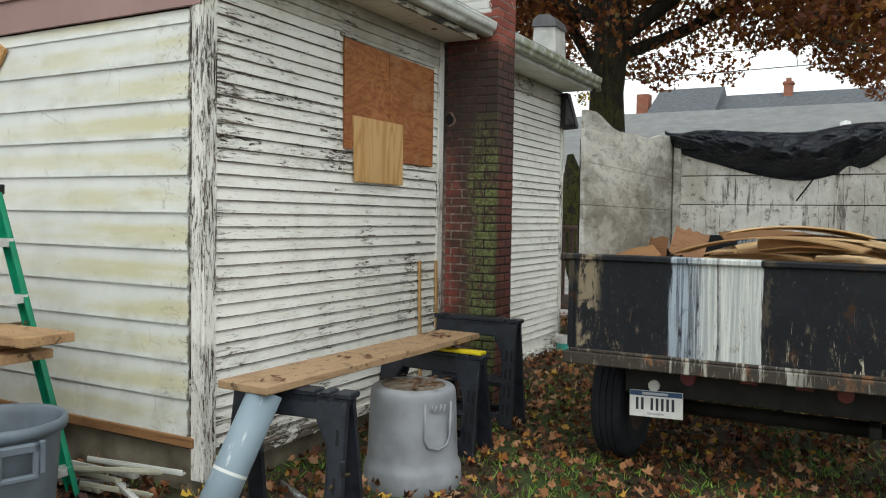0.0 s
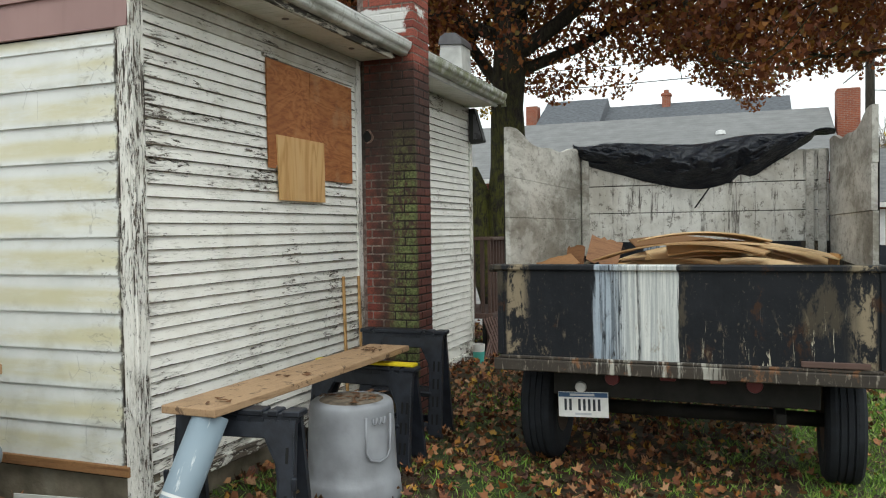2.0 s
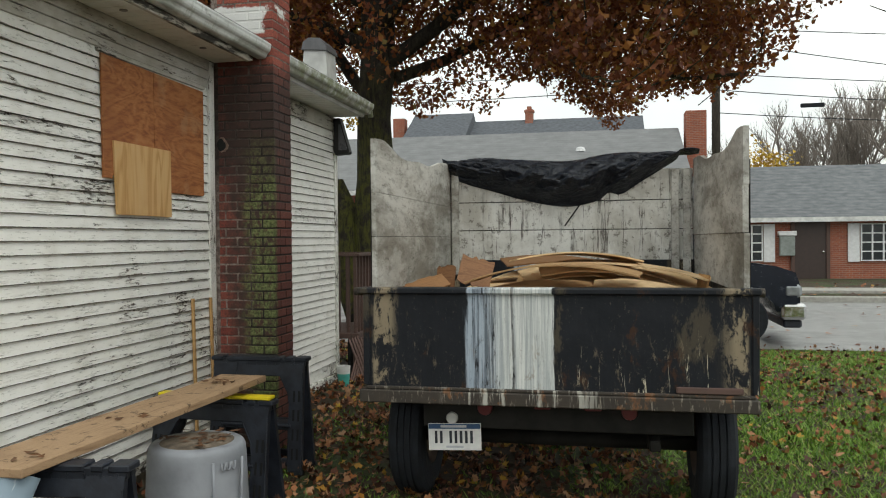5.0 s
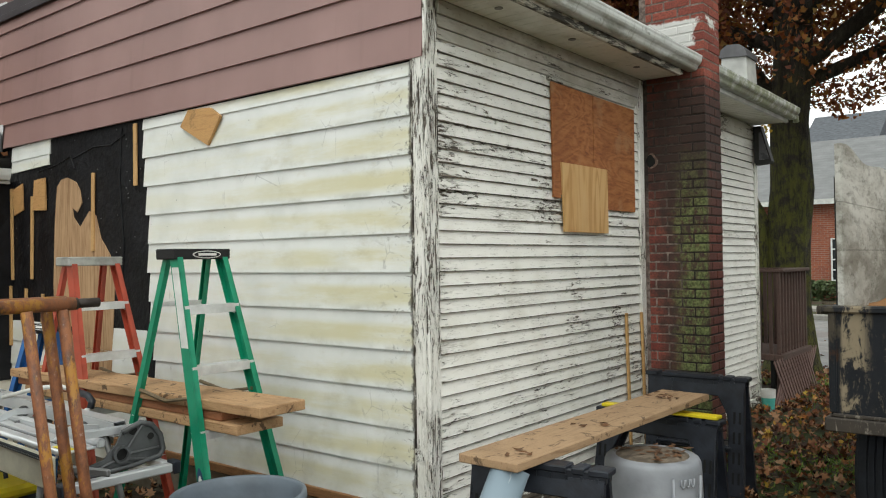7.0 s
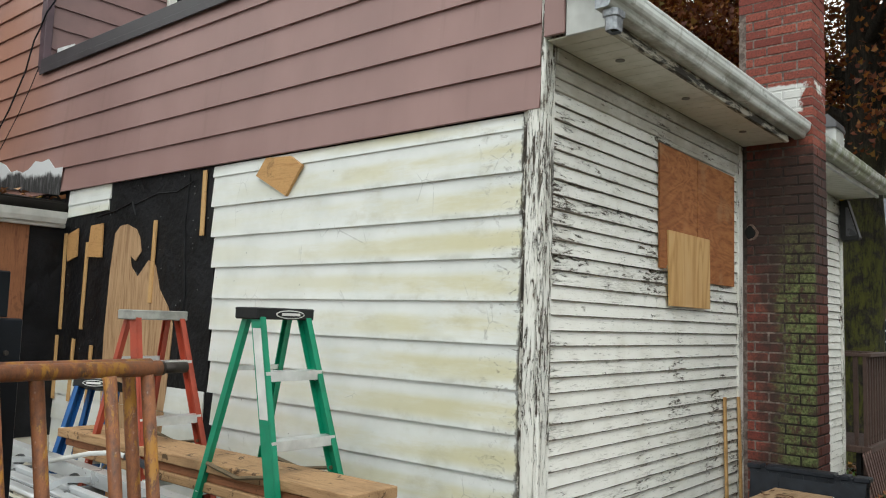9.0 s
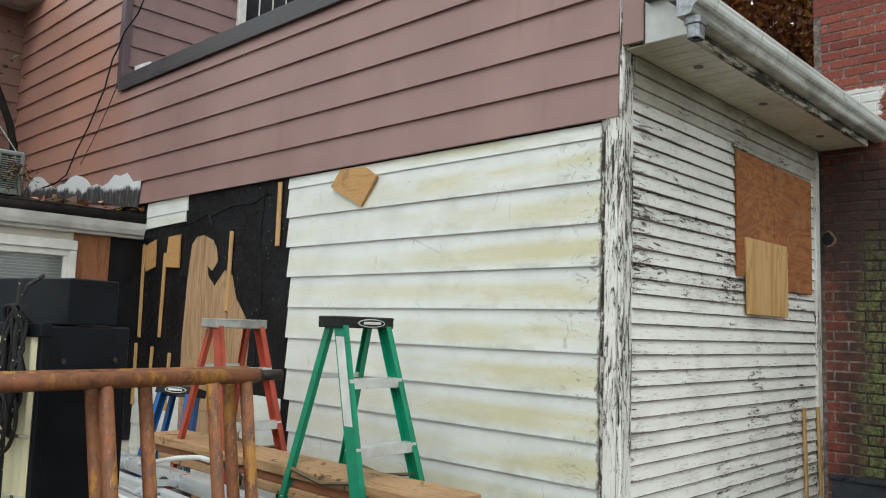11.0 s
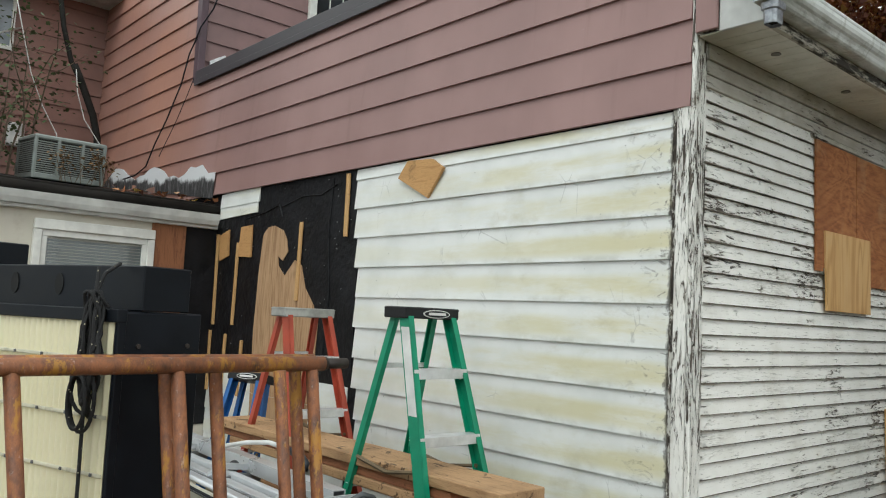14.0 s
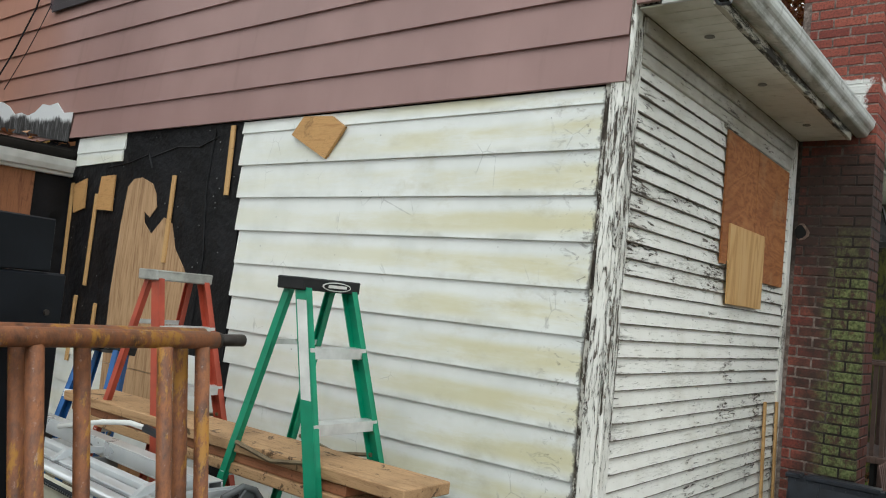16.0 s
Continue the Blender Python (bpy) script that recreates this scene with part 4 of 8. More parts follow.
M_BUMPER = k.shade(col, None, None, k.noise(30, 5), 0.004, 0.6)
M_CHASSIS = plain("dirty_dark_chassis", (0.02, 0.019, 0.017), 0.8, 0.0, 0.5, spec=0.25)
M_TYRE = plain("worn_black_tyre", (0.018, 0.021, 0.026), 0.8, 0, 0.4, 12, 70, 0.004, 0.5, 0.25)
M_RED_LENS = plain("dull_red_lens", (0.12, 0.012, 0.012), 0.4)


def boardmat(name, seed, drip=0.0):
    """Old white-painted plywood with black mould and streaks."""
    k = Mat(name, 0.75, coords="World")
    s = (seed, seed * 2, seed * 3)
    streak = k.noise(5, 7, (1.2, 1.2, 0.35) if drip else (0.5, 0.14, 1.4), 0.75, 0, s)
    blot = k.noise(2.4, 6, (1, 1, 0.7) if drip else (1, 0.3, 1.2), 0.68, 0.4, s)
    fine = k.noise(46, 7, (0.5, 0.5, 0.9) if drip else (0.5, 0.16, 0.8), 0.75, 0, s)
    col = k.mix(k.step(blot, 0.38, 0.66), (0.54, 0.53, 0.495), (0.22, 0.205, 0.175))
    col = k.mix(k.step(streak, 0.50, 0.62, 0, 0.75 if drip else 0.5), col, (0.10, 0.09, 0.075) if drip else (0.17, 0.155, 0.13))
    col = k.mix(k.step(fine, 0.55, 0.62, 0, 0.75), col, (0.07, 0.06, 0.05))
    col = k.mix(k.step(k.noise(4, 6, (1, 1, 0.7) if drip else (1, 0.3, 1.0), 0.68, 0, s), 0.54, 0.60, 0, 0.7), col, (0.64, 0.64, 0.61))
    if drip:
        run = k.calc("MULTIPLY", k.step(k.noise(15, 7, (1.5, 1.5, 0.09), 0.75, 0.3, s), 0.53, 0.60), k.step(k.noise(3, 5, (1, 1, 1.2), 0.65, 0, s), 0.38, 0.56))
        pale = k.mix(k.step(blot, 0.4, 0.7), (0.74, 0.74, 0.71), (0.50, 0.48, 0.43))
        pale = k.mix(k.step(k.noise(24, 8, (0.8, 0.8, 0.7), 0.78, 0, s), 0.545, 0.60, 0, 0.8), pale, (0.10, 0.085, 0.07))
        col = k.mix(k.calc("MULTIPLY", run, 0.9), k.mix(0.25, pale, col), (0.05, 0.04, 0.033))
    else:
        soft_ = k.mix(k.step(k.noise(28, 8, (1, 0.25, 0.7), 0.78, 0, s), 0.52, 0.58, 0, 0.8), k.mix(k.step(blot, 0.40, 0.62), (0.52, 0.51, 0.475), (0.20, 0.185, 0.155)), (0.10, 0.09, 0.07))
        col = k.mix(0.55, col, soft_)
    return k.shade(col, None, None, k.calc("ADD", streak, k.calc("MULTIPLY", fine, 0.5)), 0.004, 0.6)


M_BOARDW = boardmat("mouldy_white_plywood", 1.0)
M_BOARDH = boardmat("dripped_white_plank", 2.0, 1.0)

trailer = thing("dump_trailer", "old black dump trailer with mouldy white sideboards, full of siding scraps", "trailer")
T0, T1 = 1.30, 3.66
gate = part("tailgate", boxes((1.60, 3.66, T0, T0 + 0.05, 0.775, 1.30), bev=0.004), M_TAIL, trailer, "black steel tailgate streaked with white paint")
part("top_rail", boxes((1.555, 3.69, T0 - 0.025, T0 + 0.07, 1.297, 1.333), bev=0.008), M_TAIL, gate)
for x in (1.585, 3.645):
    part("side_rib", boxes((x, x + 0.035, T0 - 0.012, T0 + 0.05, 0.79, 1.30), bev=0.004), M_TAIL, gate)
part("lip", boxes((1.60, 3.66, T0 - 0.02, T0 + 0.03, 0.768, 0.785), bev=0.004), M_BUMPER, gate)
part("hinge_strip", boxes((3.27, 3.60, T0 - 0.025, T0 - 0.001, 0.79, 0.822), bev=0.004), plain("rust_strip", (0.10, 0.06, 0.05), 0.8), gate)
for x in (1.55, 3.66):
    part("latch_pin", tubes(([(x - 0.02, T0 + 0.02, 1.31), (x + 0.05, T0 + 0.02, 1.31)], 0.024)), M_BUMPER, gate, smooth=True)
part("bumper", boxes((1.565, 3.68, T0 - 0.03, T0 + 0.10, 0.695, 0.766), bev=0.006), M_BUMPER, trailer, "rusty rear bumper beam")
part("bed_floor", boxes((1.58, 3.67, T0 + 0.06, T1, 0.72, 0.78)), M_CHASSIS, trailer)
for x in (1.575, 3.635):
    part("steel_side", boxes((x, x + 0.04, T0 + 0.05, T1, 0.78, 1.33), bev=0.004), M_TAIL, trailer)
part("steel_front", boxes((1.615, 3.635, T1 - 0.05, T1, 0.78, 1.42), bev=0.004), M_TAIL, trailer)
wav = random.Random(9)


def side_top(y):
    """Wavy worn top edge of the sideboards."""
    u = (y - T0) / (T1 - T0)
    return 2.165 - 0.10 * min(1, max(0, (u - 0.12) / 0.3)) * (1 - 0.75 * u) + 0.014 * math.sin(17 * u) + 0.10 * u * u


# dark sheets added behind the sideboards to block light through the plank seams
for x in (1.612, 3.646):
    part("side_backing", boxes((x, x + 0.004, T0 + 0.06, T1 - 0.03, 1.30, 2.0)), M_CHASSIS, trailer)
for x in (1.62, 3.615):
    seams = [1.30, 1.62, 1.87, None]
    for a, b in zip(seams, seams[1:]):
        ys = np.linspace(T0 + 0.06, T1 - 0.03, 24)
        top = [(y, (side_top(y) if b is None else b - 0.003)) for y in ys]
        out = [(ys[0], a), *top, (ys[-1], a)]
        part("sideboard", extrude(out, 0.03, "x"), M_BOARDW, trailer, "mouldy white plywood sideboard", m=pose(x + wav.uniform(-0.004, 0.004), 0, 0))
for a, b in ((1.42, 1.664), (1.67, 1.898), (1.905, 2.15)):
    part("headboard", boxes((1.65, 3.61, T1 - 0.045, T1 - 0.015 + wav.uniform(-0.003, 0.003), a, b), bev=0.003), M_BOARDH, trailer, "streaked white headboard plank")
# another added dark sheet, keeping the headboard seams dark
part("head_backing", boxes((1.65, 3.61, T1 - 0.012, T1 - 0.006, 1.42, 2.1)), M_CHASSIS, trailer)
for x in (1.66, 3.44, 3.53):
    part("stake", boxes((x, x + 0.06, T1 - 0.085, T1 - 0.048, 1.3, 2.14), bev=0.004), M_BOARDW, trailer)
part("chassis_beam", boxes((1.88, 3.38, T0 + 0.19, T0 + 0.27, 0.52, 0.69), bev=0.006), M_CHASSIS, trailer)
for x in (2.02, 3.16):
    part("frame_rail", boxes((x, x + 0.08, T0 + 0.28, 5.2, 0.55, 0.70), bev=0.005), M_CHASSIS, trailer)
part("axle", tubes(([(1.72, 1.98, 0.36), (3.52, 1.98, 0.36)], 0.045)), M_CHASSIS, trailer, smooth=True)
for x in (2.07, 3.15):
    part("leaf_spring", boxes((x, x + 0.06, 1.55, 2.45, 0.41, 0.47), (x, x + 0.06, 1.75, 2.2, 0.37, 0.41), bev=0.006), M_CHASSIS, trailer)
part("hydraulic_box", boxes((2.35, 2.95, 2.6, 3.1, 0.45, 0.70), bev=0.01), M_CHASSIS, trailer)
for x in (2.62 - 0.38, 2.62 + 0.42):
    bm = bmesh.new()
    bmesh.ops.create_cone(bm, cap_ends=True, segments=24, radius1=0.045, radius2=0.04, depth=0.02, matrix=pose(x, T0 + 0.18, 0.64, 90))
    part("tail_light", bm, M_RED_LENS, trailer, "round dull red tail light")
for x in (2.52, 2.80):
    part("marker_light", boxes((x, x + 0.09, T0 + 0.175, T0 + 0.19, 0.64, 0.675), bev=0.005), M_RED_LENS, trailer)
part("plate_lamp", lathe([(0.0, 0.012), (0.03, 0.012), (0.034, 0.0), (0.034, -0.02)], 20), plain("milky_plate_lamp", (0.6, 0.6, 0.57), 0.4), trailer, m=pose(2.05, T0 + 0.18, 0.575, 90))
plate = part("number_plate", boxes((-0.1525, 0.1525, -0.003, 0.003, -0.076, 0.076), bev=0.002), plain("white_plate", (0.72, 0.72, 0.70), 0.35, 0, 0.12), trailer, "white number plate with a blue band", m=pose(2.068, T0 + 0.165, 0.472, -4, -2.0, 0))
M_PLATE_BLUE = plain("plate_blue", (0.02, 0.07, 0.17), 0.4)
M_INK = plain("dark_ink", (0.015, 0.02, 0.03), 0.5)
part("plate_band", boxes((-0.15, 0.15, -0.0045, -0.0035, 0.045, 0.073)), M_PLATE_BLUE, plate)
for a in (-0.115, -0.085, -0.03, 0.0, 0.03, 0.06, 0.09):
    part("plate_bar", boxes((a, a + 0.015, -0.0045, -0.0035, -0.036, 0.034)), M_INK, plate)
for r in ((-0.05, 0.05, -0.0045, -0.0035, -0.062, -0.05), (-0.08, 0.07, -0.0055, -0.0046, 0.052, 0.066)):
    part("plate_bar", boxes(r), bpy.data.materials.get("pale_ink") or plain("pale_ink", (0.45, 0.47, 0.5), 0.5), plate)


def wheel(x, side):
    w = part("wheel", lathe([(0.21, -0.10), (0.30, -0.112), (0.355, -0.105), (0.385, -0.085), (0.392, -0.06), (0.392, -0.045), (0.382, -0.042), (0.382, -0.036), (0.392, -0.033), (0.392, -0.006), (0.382, -0.003), (0.382, 0.003), (0.392, 0.006), (0.392, 0.033), (0.382, 0.036), (0.382, 0.042), (0.392, 0.045), (0.392, 0.06), (0.385, 0.085), (0.355, 0.105), (0.30, 0.112), (0.21, 0.10)], 48), M_TYRE, trailer, "worn black tyre", m=pose(x, 1.98, 0.385, 0, 90, 0), smooth=False)
    part("rim", lathe([(0.21, 0.10), (0.195, 0.06), (0.17, 0.03), (0.08, 0.04), (0.0, 0.05)], 32), plain("rusty_rim", (0.12, 0.09, 0.07), 0.7, 0.2), w)
    part("rim", lathe([(0.21, -0.10), (0.195, -0.06), (0.17, -0.03), (0.08, -0.04), (0.0, -0.05)], 32), bpy.data.materials["rusty_rim"], w)


wheel(1.735, -1)
wheel(3.525, 1)

# tarp bundled along the headboard
def tarp_mesh():
    n, m = 220, 56
    verts = []
    xs = np.linspace(0, 1, n)
    for i, u in enumerate(xs):
        x = 1.60 + 2.05 * u
        top = 2.255 + 0.018 * math.sin(11 * u) - 0.02 * math.exp(-((u - 0.52) / 0.10) ** 2) + 0.03 * u
        drop = 0.05 + 0.31 * max(0, math.sin(math.pi * min(1, u * 1.08))) ** 0.4
        if u > 0.72:
            drop *= max(0.28, 1 - (u - 0.72) / 0.36)
        for j in range(m):
            v = j / (m - 1)
            a = math.pi * 1.25 * v
            bulge = 0.07 + 0.05 * math.sin(math.pi * v)
            crease = abs(noise.noise((u * 11 + 3 * v, v * 5 - 2 * u, 7.0)))
            fold = 0.045 * crease + 0.030 * math.sin(7 * u * 6.3 + 9 * v + 2.5 * noise.noise((u * 5, v * 3, 0))) + 0.06 * noise.noise((u * 7, v * 4.5, 2.0)) + 0.02 * noise.noise((u * 22, v * 15, 5.0)) + 0.022 * (0.5 - abs(noise.noise((u * 17 - 5 * v, v * 9 + 4 * u, 1.0)))) + 0.012 * (0.5 - abs(noise.noise((u * 38 + 6 * v, v * 20, 8.0))))
            pinch = 0.05 * math.exp(-((u - 0.66) / 0.025) ** 2)
            y = T1 - 0.05 - bulge * math.sin(math.pi * min(1, v * 1.02)) * (0.5 + 0.9 * math.sin(math.pi * u)) - fold * math.sin(math.pi * v) + pinch * v
            z = top - drop * (v ** 1.15) + 0.4 * fold * math.sin(math.pi * v) + (0.03 * math.sin(6 * u + 1) * v)
            if v < 0.12:
                y += 0.10 * (0.12 - v) / 0.12
            verts.append((x, y, z))
    faces = [(i * m + j, (i + 1) * m + j, (i + 1) * m + j + 1, i * m + j + 1) for i in range(n - 1) for j in range(m - 1)]
    me = bpy.data.meshes.new("tarp")
    me.from_pydata(verts, [], faces)
    return me


k = Mat("crumpled_black_tarp", 0.30, 0, 0.42)
M_TARP = k.shade(k.mix(k.noise(7, 4), (0.003, 0.0045, 0.009), (0.011, 0.015, 0.025)), None, None, k.calc("ADD", k.calc("ABSOLUTE", k.calc("SUBTRACT", k.noise(9, 4, (1, 1, 1.6), 0.6, 0.8), 0.5)), k.calc("MULTIPLY", k.noise(30, 5), 0.2)), 0.06, 0.8)
tarp = part("tarp", tarp_mesh(), M_TARP, smooth=True)
so = tarp.modifiers.new("thick", "SOLIDIFY")
so.thickness = 0.004
tagged(tarp, "crumpled black plastic tarp bundled over the trailer headboard", "tarp")
tagged(part("cord", tubes(([(2.72, T1 - 0.16, 1.86), (2.66, T1 - 0.12, 1.78), (2.60, T1 - 0.07, 1.70)], 0.006), seg=6), M_TYRE), "short dark cord hanging from the tarp", "cord")

# scraps of siding heaped in the bed
k = Mat("torn_tan_hardboard", 0.8)
col = k.ramp(k.random(), [(0.05, (0.20, 0.10, 0.04)), (0.3, (0.56, 0.36, 0.17)), (0.8, (0.74, 0.54, 0.31))])
col = k.mix(k.step(k.noise(6, 5), 0.45, 0.75, 0, 0.5), col, (0.23, 0.12, 0.05))
M_SCRAP = k.shade(col, None, None, k.noise(25, 5), 0.004, 0.4)
M_SCRAP_DARK = wood("dark_brown_board_scrap", (0.26, 0.125, 0.055), (0.13, 0.055, 0.025), 0)
scr = random.Random(12)


def scrap(w, d, bend, m, material=None):
    bm = bmesh.new()
    n = 10
    top, bot = [], []
    skew = scr.uniform(-0.1, 0.1)
    for i in range(n + 1):
        u = i / n - 0.5
        z = bend * (0.25 - u * u) * 4 * w * 0.12
        e = 0.012 * scr.uniform(-1, 1)
        top.append([bm.verts.new((u * w, -d / 2 + e + skew * u, z + 0.0045)), bm.verts.new((u * w, d / 2 + e, z + 0.0045))])
        bot.append([bm.verts.new((u * w, -d / 2 + e + skew * u, z - 0.0045)), bm.verts.new((u * w, d / 2 + e, z - 0.0045))])
    for i in range(n):
        bm.faces.new((top[i][0], top[i + 1][0], top[i + 1][1], top[i][1]))
        bm.faces.new((bot[i][0], bot[i][1], bot[i + 1][1], bot[i + 1][0]))
        bm.faces.new((top[i][0], bot[i][0], bot[i + 1][0], top[i + 1][0]))
        bm.faces.new((top[i][1], top[i + 1][1], bot[i + 1][1], bot[i][1]))
    bm.faces.new((top[0][0], top[0][1], bot[0][1], bot[0][0]))
    bm.faces.new((top[n][0], bot[n][0], bot[n][1], top[n][1]))
    return tagged(part("siding_scrap", bm, material or M_SCRAP, m=m), "bent tan hardboard siding scrap heaped in the trailer", "board scrap", "siding scraps in the trailer")


for i in range(40):
    x = scr.uniform(2.05, 3.25)
    y = scr.uniform(1.62, 2.9)
    hump = 1.455 - 0.28 * ((x - 2.78) / 0.9) ** 2 - 0.10 * ((y - 2.3) / 0.8) ** 2
    layer = i / 40
    z = hump - 0.30 * (1 - layer) + scr.uniform(-0.02, 0.02)
    w = scr.uniform(0.5, 1.15)
    w = min(w, 2 * min(x - 1.68, 3.58 - x))
    scrap(w, scr.uniform(0.22, 0.5), scr.uniform(0.1, 0.7), pose(x, y, z, scr.uniform(-3, 16), scr.uniform(-6, 6) + (x - 2.75) * 13, scr.uniform(-32, 32)))
scrap(0.22, 0.2, 0.1, pose(2.08, 2.2, 1.38, 62, 16, 12), M_SCRAP_DARK)
scrap(0.15, 0.13, 0.1, pose(1.88, 2.2, 1.355, 72, -6, -25), M_SCRAP_DARK)
scrap(0.3, 0.16, 0.1, pose(1.78, 2.0, 1.30, 25, -15, 30), M_TRIMWOOD)
scrap(0.14, 0.22, 0.1, pose(3.50, 2.1, 1.30, 4, -78, 5), M_TANBLOCK)

# ---- sawhorses, board, bins, pipe ----
M_BLACKPL = plain("scuffed_black_plastic", (0.020, 0.024, 0.034), 0.45, 0, 0.5, 12, 50, 0.003, 0.4, 0.4)
M_YELLOW = plain("bright_yellow_plastic", (0.75, 0.60, 0.02), 0.45, 0, 0.12)


def sawhorse(label, m, length=0.62, height=0.70, top=None, panel=False):
    """A folding plastic sawhorse, its beam along x, feet at z = 0."""
    t = thing("sawhorse", label, "sawhorse", m, "plastic sawhorses")
    h, e = height, length / 2
    beam = part("beam", boxes((-e, e, -0.042, -0.008, h - 0.06, h - 0.012), (-e, e, 0.008, 0.042, h - 0.06, h - 0.012), (-e + 0.02, e - 0.02, -0.008, 0.008, h - 0.06, h - 0.034), bev=0.004), M_BLACKPL, t)
    for x0, x1 in ((-e - 0.015, -e + 0.075), (-e + 0.098, e - 0.175), (e - 0.15, e - 0.095), (e - 0.075, e + 0.015)):
        part("top_pad", boxes((x0, x1, -0.05, 0.05, h - 0.03, h), bev=0.006), M_BLACKPL, beam)
    for i in range(int(length / 0.07)):
        part("beam_rib", boxes((-e + 0.04 + 0.07 * i, -e + 0.048 + 0.07 * i, -0.046, -0.043, h - 0.058, h - 0.034)), M_BLACKPL, beam)
    if top is not None:
        part("grip_strip", boxes((-e + 0.02, e - 0.005, -0.04, 0.04, h + 0.001, h + 0.022), bev=0.004), top, t, "bright yellow grip strip")
    tilt = math.degrees(math.atan2(0.095, h - 0.06))
    w = 0.095 if panel else 0.078
    L = (h - 0.05) / math.cos(radians(tilt))
    for sy in (-1, 1):
        turn = pose(0, sy * 0.030, h - 0.05, sy * tilt, 0, 0)
        part("apron", boxes((-e + 0.012, e - 0.012, -0.010, 0.010, -0.085, 0.0), bev=0.005), M_BLACKPL, t, m=turn)
        for sx in (-1, 1):
            x1 = e - 0.006
            pts = [(x1, 0.004), (x1, -0.05), (x1 + 0.012, -L + 0.04), (x1 + 0.022, -L), (x1 - w, -L), (x1 - w - 0.004, -0.27), (x1 - w - 0.016, -0.20), (x1 - w - 0.045, -0.145), (x1 - w - 0.075, -0.09), (x1 - w - 0.082, 0.004)]
            leg = part("leg", extrude([(sx * x, z) for x, z in pts], 0.030, "y"), M_BLACKPL, t, m=turn @ pose(0, -0.015, 0))
            face = 0.0305 if sy > 0 else -0.0035
            rim = bmesh.new()
            for a, c in zip(pts[1:4], pts[2:5]):
                tube(rim, [(sx * (a[0] - 0.006), face + 0.0015, a[1]), (sx * (c[0] - 0.006), face + 0.0015, c[1])], 0.004, 5)
            tube(rim, [(sx * (x + 0.006), face + 0.0015, z) for x, z in pts[4:9]], 0.004, 5)
            part("rim_bead", rim, M_BLACKPL, leg)
            rows = (0.18, 0.31, 0.44, 0.57) if panel else (0.12, 0.34, 0.50)
            for q in rows:
                if q + 0.1 > L:
                    continue
                for dx in ((0.30, 0.68) if panel else (0.5,)):
                    xc = sx * (x1 + 0.004 - w * dx)
                    # thin black bar on the leg, painting the shade inside a slot
                    part("slot", boxes((xc - 0.007, xc + 0.007, face, face + 0.003, -q - 0.075, -q)), bpy.data.materials["sooty_hollow_shade"], leg)
            part("foot", boxes((sx * x1 - 0.07 * (sx > 0) - 0.002, sx * x1 + 0.07 * (sx < 0) + 0.002, -0.004, 0.034, -L - 0.001, -L + 0.03), bev=0.003), M_TYRE, leg)
        if panel:
            part("cross_bar", boxes((-e + 0.08, e - 0.08, -0.012, 0.012, -L * 0.60, -L * 0.60 + 0.045), bev=0.005), M_BLACKPL, t, m=turn)
            part("cross_bar", boxes((-e + 0.08, e - 0.08, -0.012, 0.012, -L * 0.92, -L * 0.92 + 0.05), bev=0.005), M_BLACKPL, t, m=turn)
    if panel:
        part("tray", boxes((-e + 0.08, e - 0.08, -0.11, 0.11, h * 0.40, h * 0.40 + 0.018), bev=0.005), M_BLACKPL, t)
    else:
        for sx in (-1, 1):
            part("hinge_brace", tubes(([(sx * (e - 0.05), -0.12, h * 0.40), (sx * (e - 0.05), 0.0, h * 0.43), (sx * (e - 0.05), 0.12, h * 0.40)], 0.008), seg=6), M_SPREAD, t, "folding metal brace")
            part("side_hook", boxes((sx * (e + 0.012) - 0.012, sx * (e + 0.012) + 0.012, -0.12, -0.10, h * 0.50, h * 0.50 + 0.06), bev=0.004), M_BLACKPL, t)
    return t


M_SPREAD = plain("tarnished_brass_steel", (0.20, 0.15, 0.09), 0.5, 0.5, 0.3)
sawhorse("scuffed black plastic sawhorse under the near end of a plank", pose(0.71, -0.12, 0.0, 0, 0, 7), 0.64, 0.708)
sawhorse("black plastic sawhorse with a bright yellow top strip", pose(0.57, 1.50, 0.0, 0, 0, -3), 0.78, 0.645, M_YELLOW, True)
sawhorse("tall black plastic sawhorse standing beside the chimney", pose(0.54, 2.24, 0.0, 0, 0, 0), 0.68, 0.79, None, True)

M_BOARD = wood("dirty_work_plank", (0.45, 0.30, 0.175), (0.25, 0.15, 0.08), 1, 0.75, 12, 0.25)
ang = math.degrees(math.atan2(0.056, 2.076))
tagged(part("work_plank", boxes((-0.31, 0.0, 0, 2.08, -0.038, 0.0), bev=0.004), M_BOARD, m=pose(0.755, -0.365, 0.748, 0.0, 0.0, -ang)), "dirty brown wooden plank laid across two sawhorses", "plank")
leaf_bits = bmesh.new()
for q in range(26):
    cx, cy = scr.uniform(0.5, 0.74), scr.choice((1.45, 1.5, 1.42, -0.2, 0.5)) + scr.uniform(-0.08, 0.08)
    a = scr.uniform(0, 6.3)
    vs = [leaf_bits.verts.new((cx + r * math.cos(a + t), cy + r * math.sin(a + t), 0.7505 + scr.uniform(0, 0.012))) for t, r in ((0, 0.03), (1.3, 0.012), (3.1, 0.03), (4.6, 0.013))]
    leaf_bits.faces.new(vs)
M_DEBRIS = plain("dead_leaf_debris", (0.13, 0.06, 0.025), 0.85, 0, 0.5)
tagged(part("leaf_debris", leaf_bits, M_DEBRIS), "brown leaf scraps on the plank", "debris", kind="stuff")

